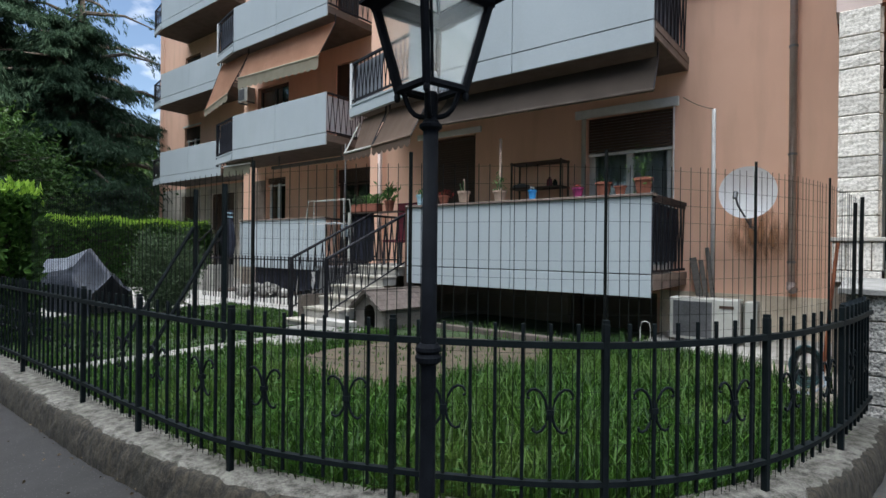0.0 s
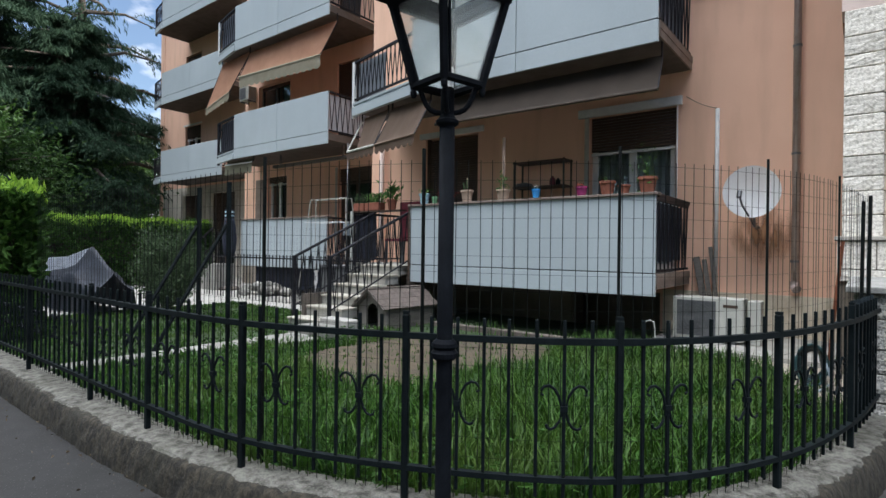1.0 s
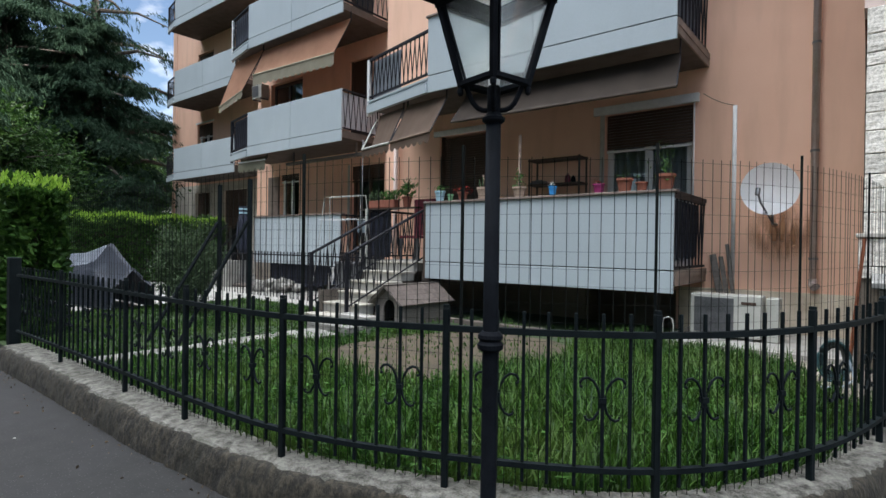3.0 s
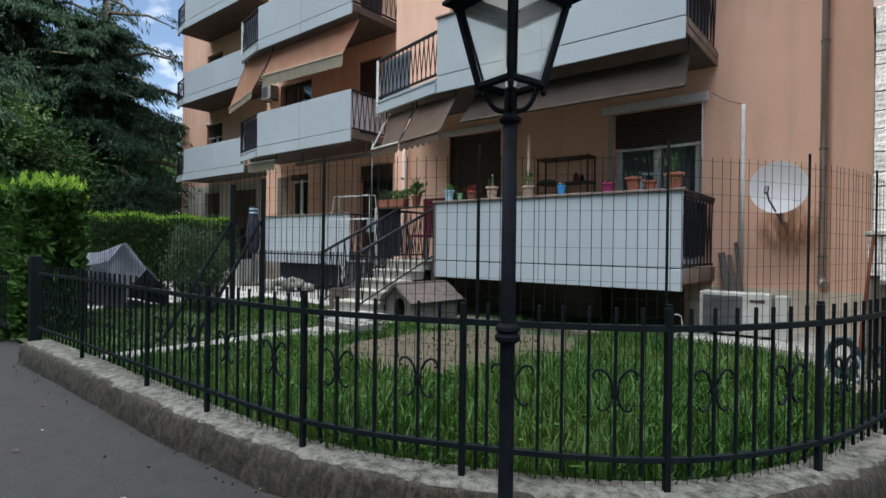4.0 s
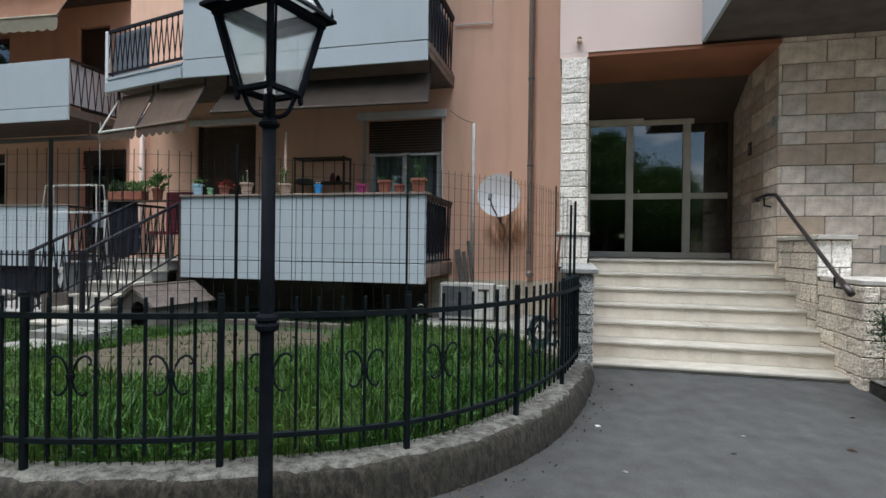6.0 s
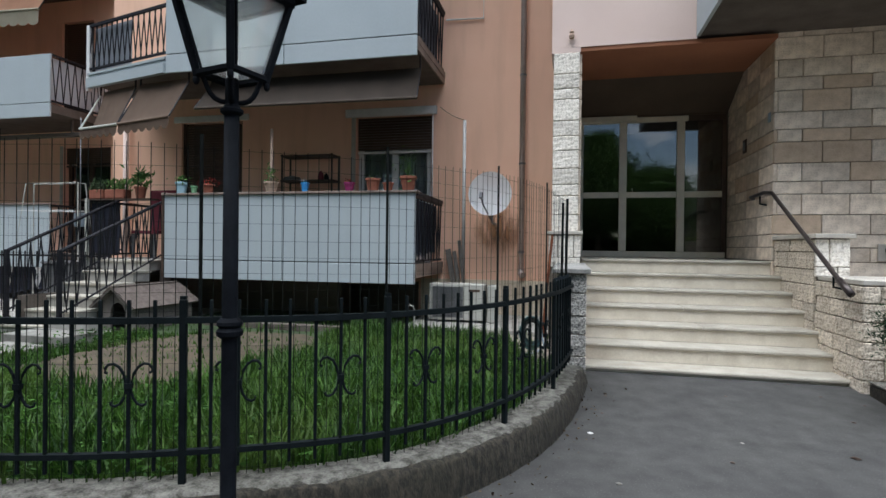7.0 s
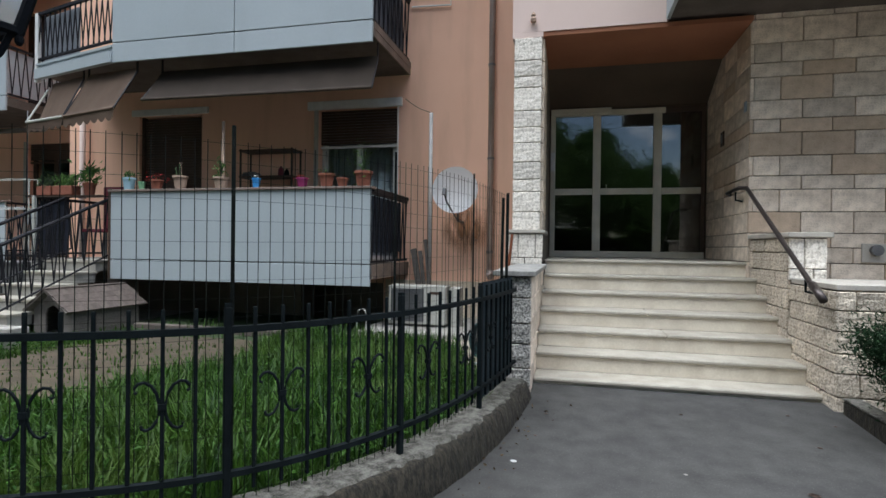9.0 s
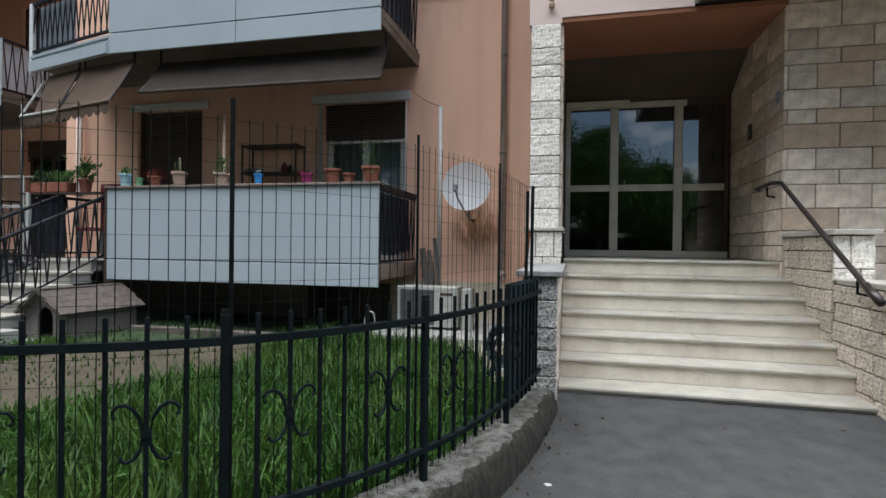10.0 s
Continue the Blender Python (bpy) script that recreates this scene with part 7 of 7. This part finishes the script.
uac = thing("air_conditioner", "small aged white air conditioner on the first floor wall", "air conditioner", at=(-15.12, LEFTWALL - 0.3, 5.92))
part("body", boxes((-0.27, 0.27, 0, 0.28, 0.02, 0.46), bevel=0.012), M_ACWHITE, uac)
part("fan_opening", boxes((-0.24, 0.10, -0.006, -0.002, 0.07, 0.42)), M_GREYMETAL, uac, "dark grey fan grille")
for x in (-0.22, 0.19):
    part("bracket", boxes((x, x + 0.03, 0.0, 0.299, -0.02, 0.018)), M_GREYMETAL, uac)

# ---- court things ----
tarp = thing("covered_motorcycle", "motorcycle under a grey and pale blue tarpaulin", "motorcycle", at=(-11.2, 3.75, 0.0))


def cover_point(u, a, lift=0.0):
    """A sheet pulled over the handlebars and tail like a low tent: a ridge that rises to the front, slack sides and folds."""
    top = float(np.interp(u, (-1, -0.35, 0.40, 0.46, 1), (0.96, 1.00, 1.20, 1.19, 0.74)))
    half = 0.50 - 0.10 * abs(u)
    fold = 0.020 * math.sin(9 * u + 4 * a) + 0.012 * math.sin(23 * u + 2 * a)
    c = math.cos(a)
    t, side = abs(c), -1 if c > 0 else 1
    if t < 0.8:
        return (1.65 * u, side * half * t, (top - 0.04 * math.sin(math.pi * t / 0.8)) * (1 - 0.42 * t / 0.8) + fold * t + lift)
    return (1.65 * u, side * (half * (0.8 + 0.5 * (t - 0.8)) + fold), top * 0.58 * (1 - (t - 0.8) / 0.2) + 0.06 + lift)


def cover_sheet(us, angles, lift):
    bm = bmesh.new()
    g = [[bm.verts.new(cover_point(u, a, lift)) for a in angles] for u in us]
    for q, w2 in zip(g, g[1:]):
        for k in range(len(angles) - 1):
            bm.faces.new((q[k], q[k + 1], w2[k + 1], w2[k]))
    bmesh.ops.solidify(bm, geom=bm.faces[:], thickness=0.008)
    return bm


part("cover", cover_sheet([-1 + k / 15 for k in range(31)], [math.pi * k / 30 for k in range(31)], 0.0), M_TARP, tarp, "grey tarpaulin cover", smooth=True)
# The pale sheet's colour also carries the highlight along the ridge.
part("highlight_sheet", cover_sheet([-1 + k / 12 for k in range(17)], [math.pi * (0.33 + 0.02 * k) for k in range(10)], 0.014), material("pale_sheet_highlight", (0.16, 0.175, 0.215), (0.34, 0.365, 0.42), 4, 0.45, 0.3, 50), tarp, "pale blue sheet on top, ridge highlight in its colour", smooth=True)

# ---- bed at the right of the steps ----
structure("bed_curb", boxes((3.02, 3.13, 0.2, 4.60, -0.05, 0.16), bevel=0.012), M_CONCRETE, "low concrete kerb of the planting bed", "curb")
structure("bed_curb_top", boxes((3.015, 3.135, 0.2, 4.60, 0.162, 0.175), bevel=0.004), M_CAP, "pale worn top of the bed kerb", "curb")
structure("bed_soil", boxes((3.14, 9.0, 0.2, 4.62, -0.05, 0.09)), M_SOIL, "dark soil of the planting bed", "soil")
rf = thing("iron_fence", "dark iron fence behind the planting bed", "fence")
for k in range(14):
    shared("bar", bar_me, rf, pose(3.34, 4.45 - 0.12 * k, 0.02))
part("rail", boxes((3.325, 3.355, 2.8, 4.5, 0.90, 0.93), (3.325, 3.355, 2.8, 4.5, 0.33, 0.36)), M_IRON, rf)

# ---- litter ----
for x, y, s, mat, lab in ((0.835, 3.29, 0.022, M_WHITEMETAL, "scrap of white paper"), (2.32, 3.25, 0.03, M_SHUTTER, "dark dead leaf"), (2.55, 2.7, 0.035, M_TERRA, "curled brown leaf"), (2.6, 3.9, 0.02, M_SHUTTER, "dark dead leaf"), (0.95, 2.55, 0.018, M_PAVE, "pale pebble"),
                          (-3.3, 0.55, 0.03, M_SHUTTER, "dark dead leaf"), (-3.1, 0.25, 0.02, M_PAVE, "pale pebble"), (-2.55, 0.28, 0.035, M_OLIVE, "dry leaf"), (-2.2, 0.72, 0.02, M_PAVE, "pale pebble"), (-1.75, 0.55, 0.03, M_PAVE, "scrap of pale paper"), (-4.2, 0.9, 0.03, M_SHUTTER, "dark dead leaf"), (1.75, 3.35, 0.014, M_PAVE, "pale pebble"), (1.9, 4.3, 0.016, M_SHUTTER, "dark dead leaf"), (1.45, 4.77, 0.014, M_SHUTTER, "dark dead leaf"), (2.05, 4.76, 0.012, M_SHUTTER, "dark dead leaf"), (2.5, 4.75, 0.016, M_SHUTTER, "dark dead leaf"), (1.75, 4.77, 0.010, M_SHUTTER, "dark dead leaf"), (1.35, 2.2, 0.012, M_PAVE, "pale pebble"), (2.2, 2.4, 0.012, M_PAVE, "pale pebble"), (1.6, 3.0, 0.018, M_SHUTTER, "dark dead leaf"), (2.75, 3.2, 0.012, M_PAVE, "pale pebble"), (0.98, 4.1, 0.018, M_SHUTTER, "dark dead leaf"), (0.93, 3.7, 0.014, M_SHUTTER, "dark dead leaf"), (2.62, 4.45, 0.018, M_SHUTTER, "dark dead leaf"), (2.85, 4.3, 0.014, M_SHUTTER, "dark dead leaf"), (-2.9, 0.62, 0.016, M_SHUTTER, "dark dead leaf"), (-2.4, 0.45, 0.014, M_SHUTTER, "dark dead leaf"), (-3.6, 0.75, 0.012, M_PAVE, "pale pebble")):
    t = thing("litter", lab + " on the asphalt", "litter", at=(x, y, ground_z(x, y)))
    bm = bmesh.new()
    vs = [bm.verts.new((s * (1 + 0.4 * math.sin(3 * k)) * math.cos(k * 0.785), 0.6 * s * (1 + 0.3 * math.cos(2 * k)) * math.sin(k * 0.785), 0.004 + 0.25 * s * (k % 3) / 2)) for k in range(8)]
    c = bm.verts.new((0, 0, 0.006 + 0.2 * s))
    for k in range(8):
        bm.faces.new((c, vs[k], vs[(k + 1) % 8]))
    bmesh.ops.solidify(bm, geom=bm.faces[:], thickness=0.002)
    part("piece", bm, mat, t)

# thin pipe from the upper balcony to the wall
tp = thing("pipe", "thin bent white pipe beside the upper balcony", "pipe")
bm = bmesh.new()
tube(bm, [(-0.70, WALL - 0.03, 5.4), (-0.70, WALL - 0.03, 4.91), (-1.32, WALL - 0.03, 4.93)], 0.014, 8)
part("shaft", bm, M_WHITEMETAL, tp)

# the dish's soft shadow, painted with brown staining on the plaster below it
M_DISHSHADE = bpy.data.materials.new("brown_dish_shade_stain")
M_DISHSHADE.use_nodes = True
n, l = M_DISHSHADE.node_tree.nodes, M_DISHSHADE.node_tree.links
n["Principled BSDF"].inputs["Base Color"].default_value = (0.56, 0.30, 0.165, 1)
n["Principled BSDF"].inputs["Roughness"].default_value = 0.95
co, mp2, tex, rng_node, fade, mul = n.new("ShaderNodeTexCoord"), n.new("ShaderNodeMapping"), n.new("ShaderNodeTexNoise"), n.new("ShaderNodeMapRange"), n.new("ShaderNodeTexGradient"), n.new("ShaderNodeMath")
mp2.inputs["Scale"].default_value = (14, 14, 2.5)
l.new(co.outputs["Object"], mp2.inputs["Vector"])
l.new(mp2.outputs["Vector"], tex.inputs["Vector"])
tex.inputs["Scale"].default_value = 1.0
rng_node.inputs["From Min"].default_value, rng_node.inputs["From Max"].default_value = 0.30, 0.70
l.new(tex.outputs["Fac"], rng_node.inputs["Value"])
mp3 = n.new("ShaderNodeMapping")
mp3.inputs["Location"].default_value, mp3.inputs["Scale"].default_value = (0.95, 0, -3.55), (2.3, 0, 2.4)
l.new(co.outputs["Object"], mp3.inputs["Vector"])
fade.gradient_type = "SPHERICAL"
l.new(mp3.outputs["Vector"], fade.inputs["Vector"])
mul.operation = "MULTIPLY"
l.new(fade.outputs["Fac"], mul.inputs[0])
l.new(rng_node.outputs["Result"], mul.inputs[1])
l.new(mul.outputs[0], n["Principled BSDF"].inputs["Alpha"])
structure("wall_streak", boxes((-0.86, 0.03, WALL - 0.004, WALL - 0.002, 1.05, 1.90)), M_DISHSHADE, "brown stain with the dish's soft shadow painted into it", "stain")

# rusty rod leaning by the pillar
rod = thing("iron_rod", "rusty iron rod leaning beside the stone pillar", "rod")
bm = bmesh.new()
tube(bm, [(0.39, 6.24, 0.13), (0.44, 6.27, 0.8), (0.488, 6.33, 1.36)], 0.017, 8)
part("shaft", bm, M_RUST, rod)
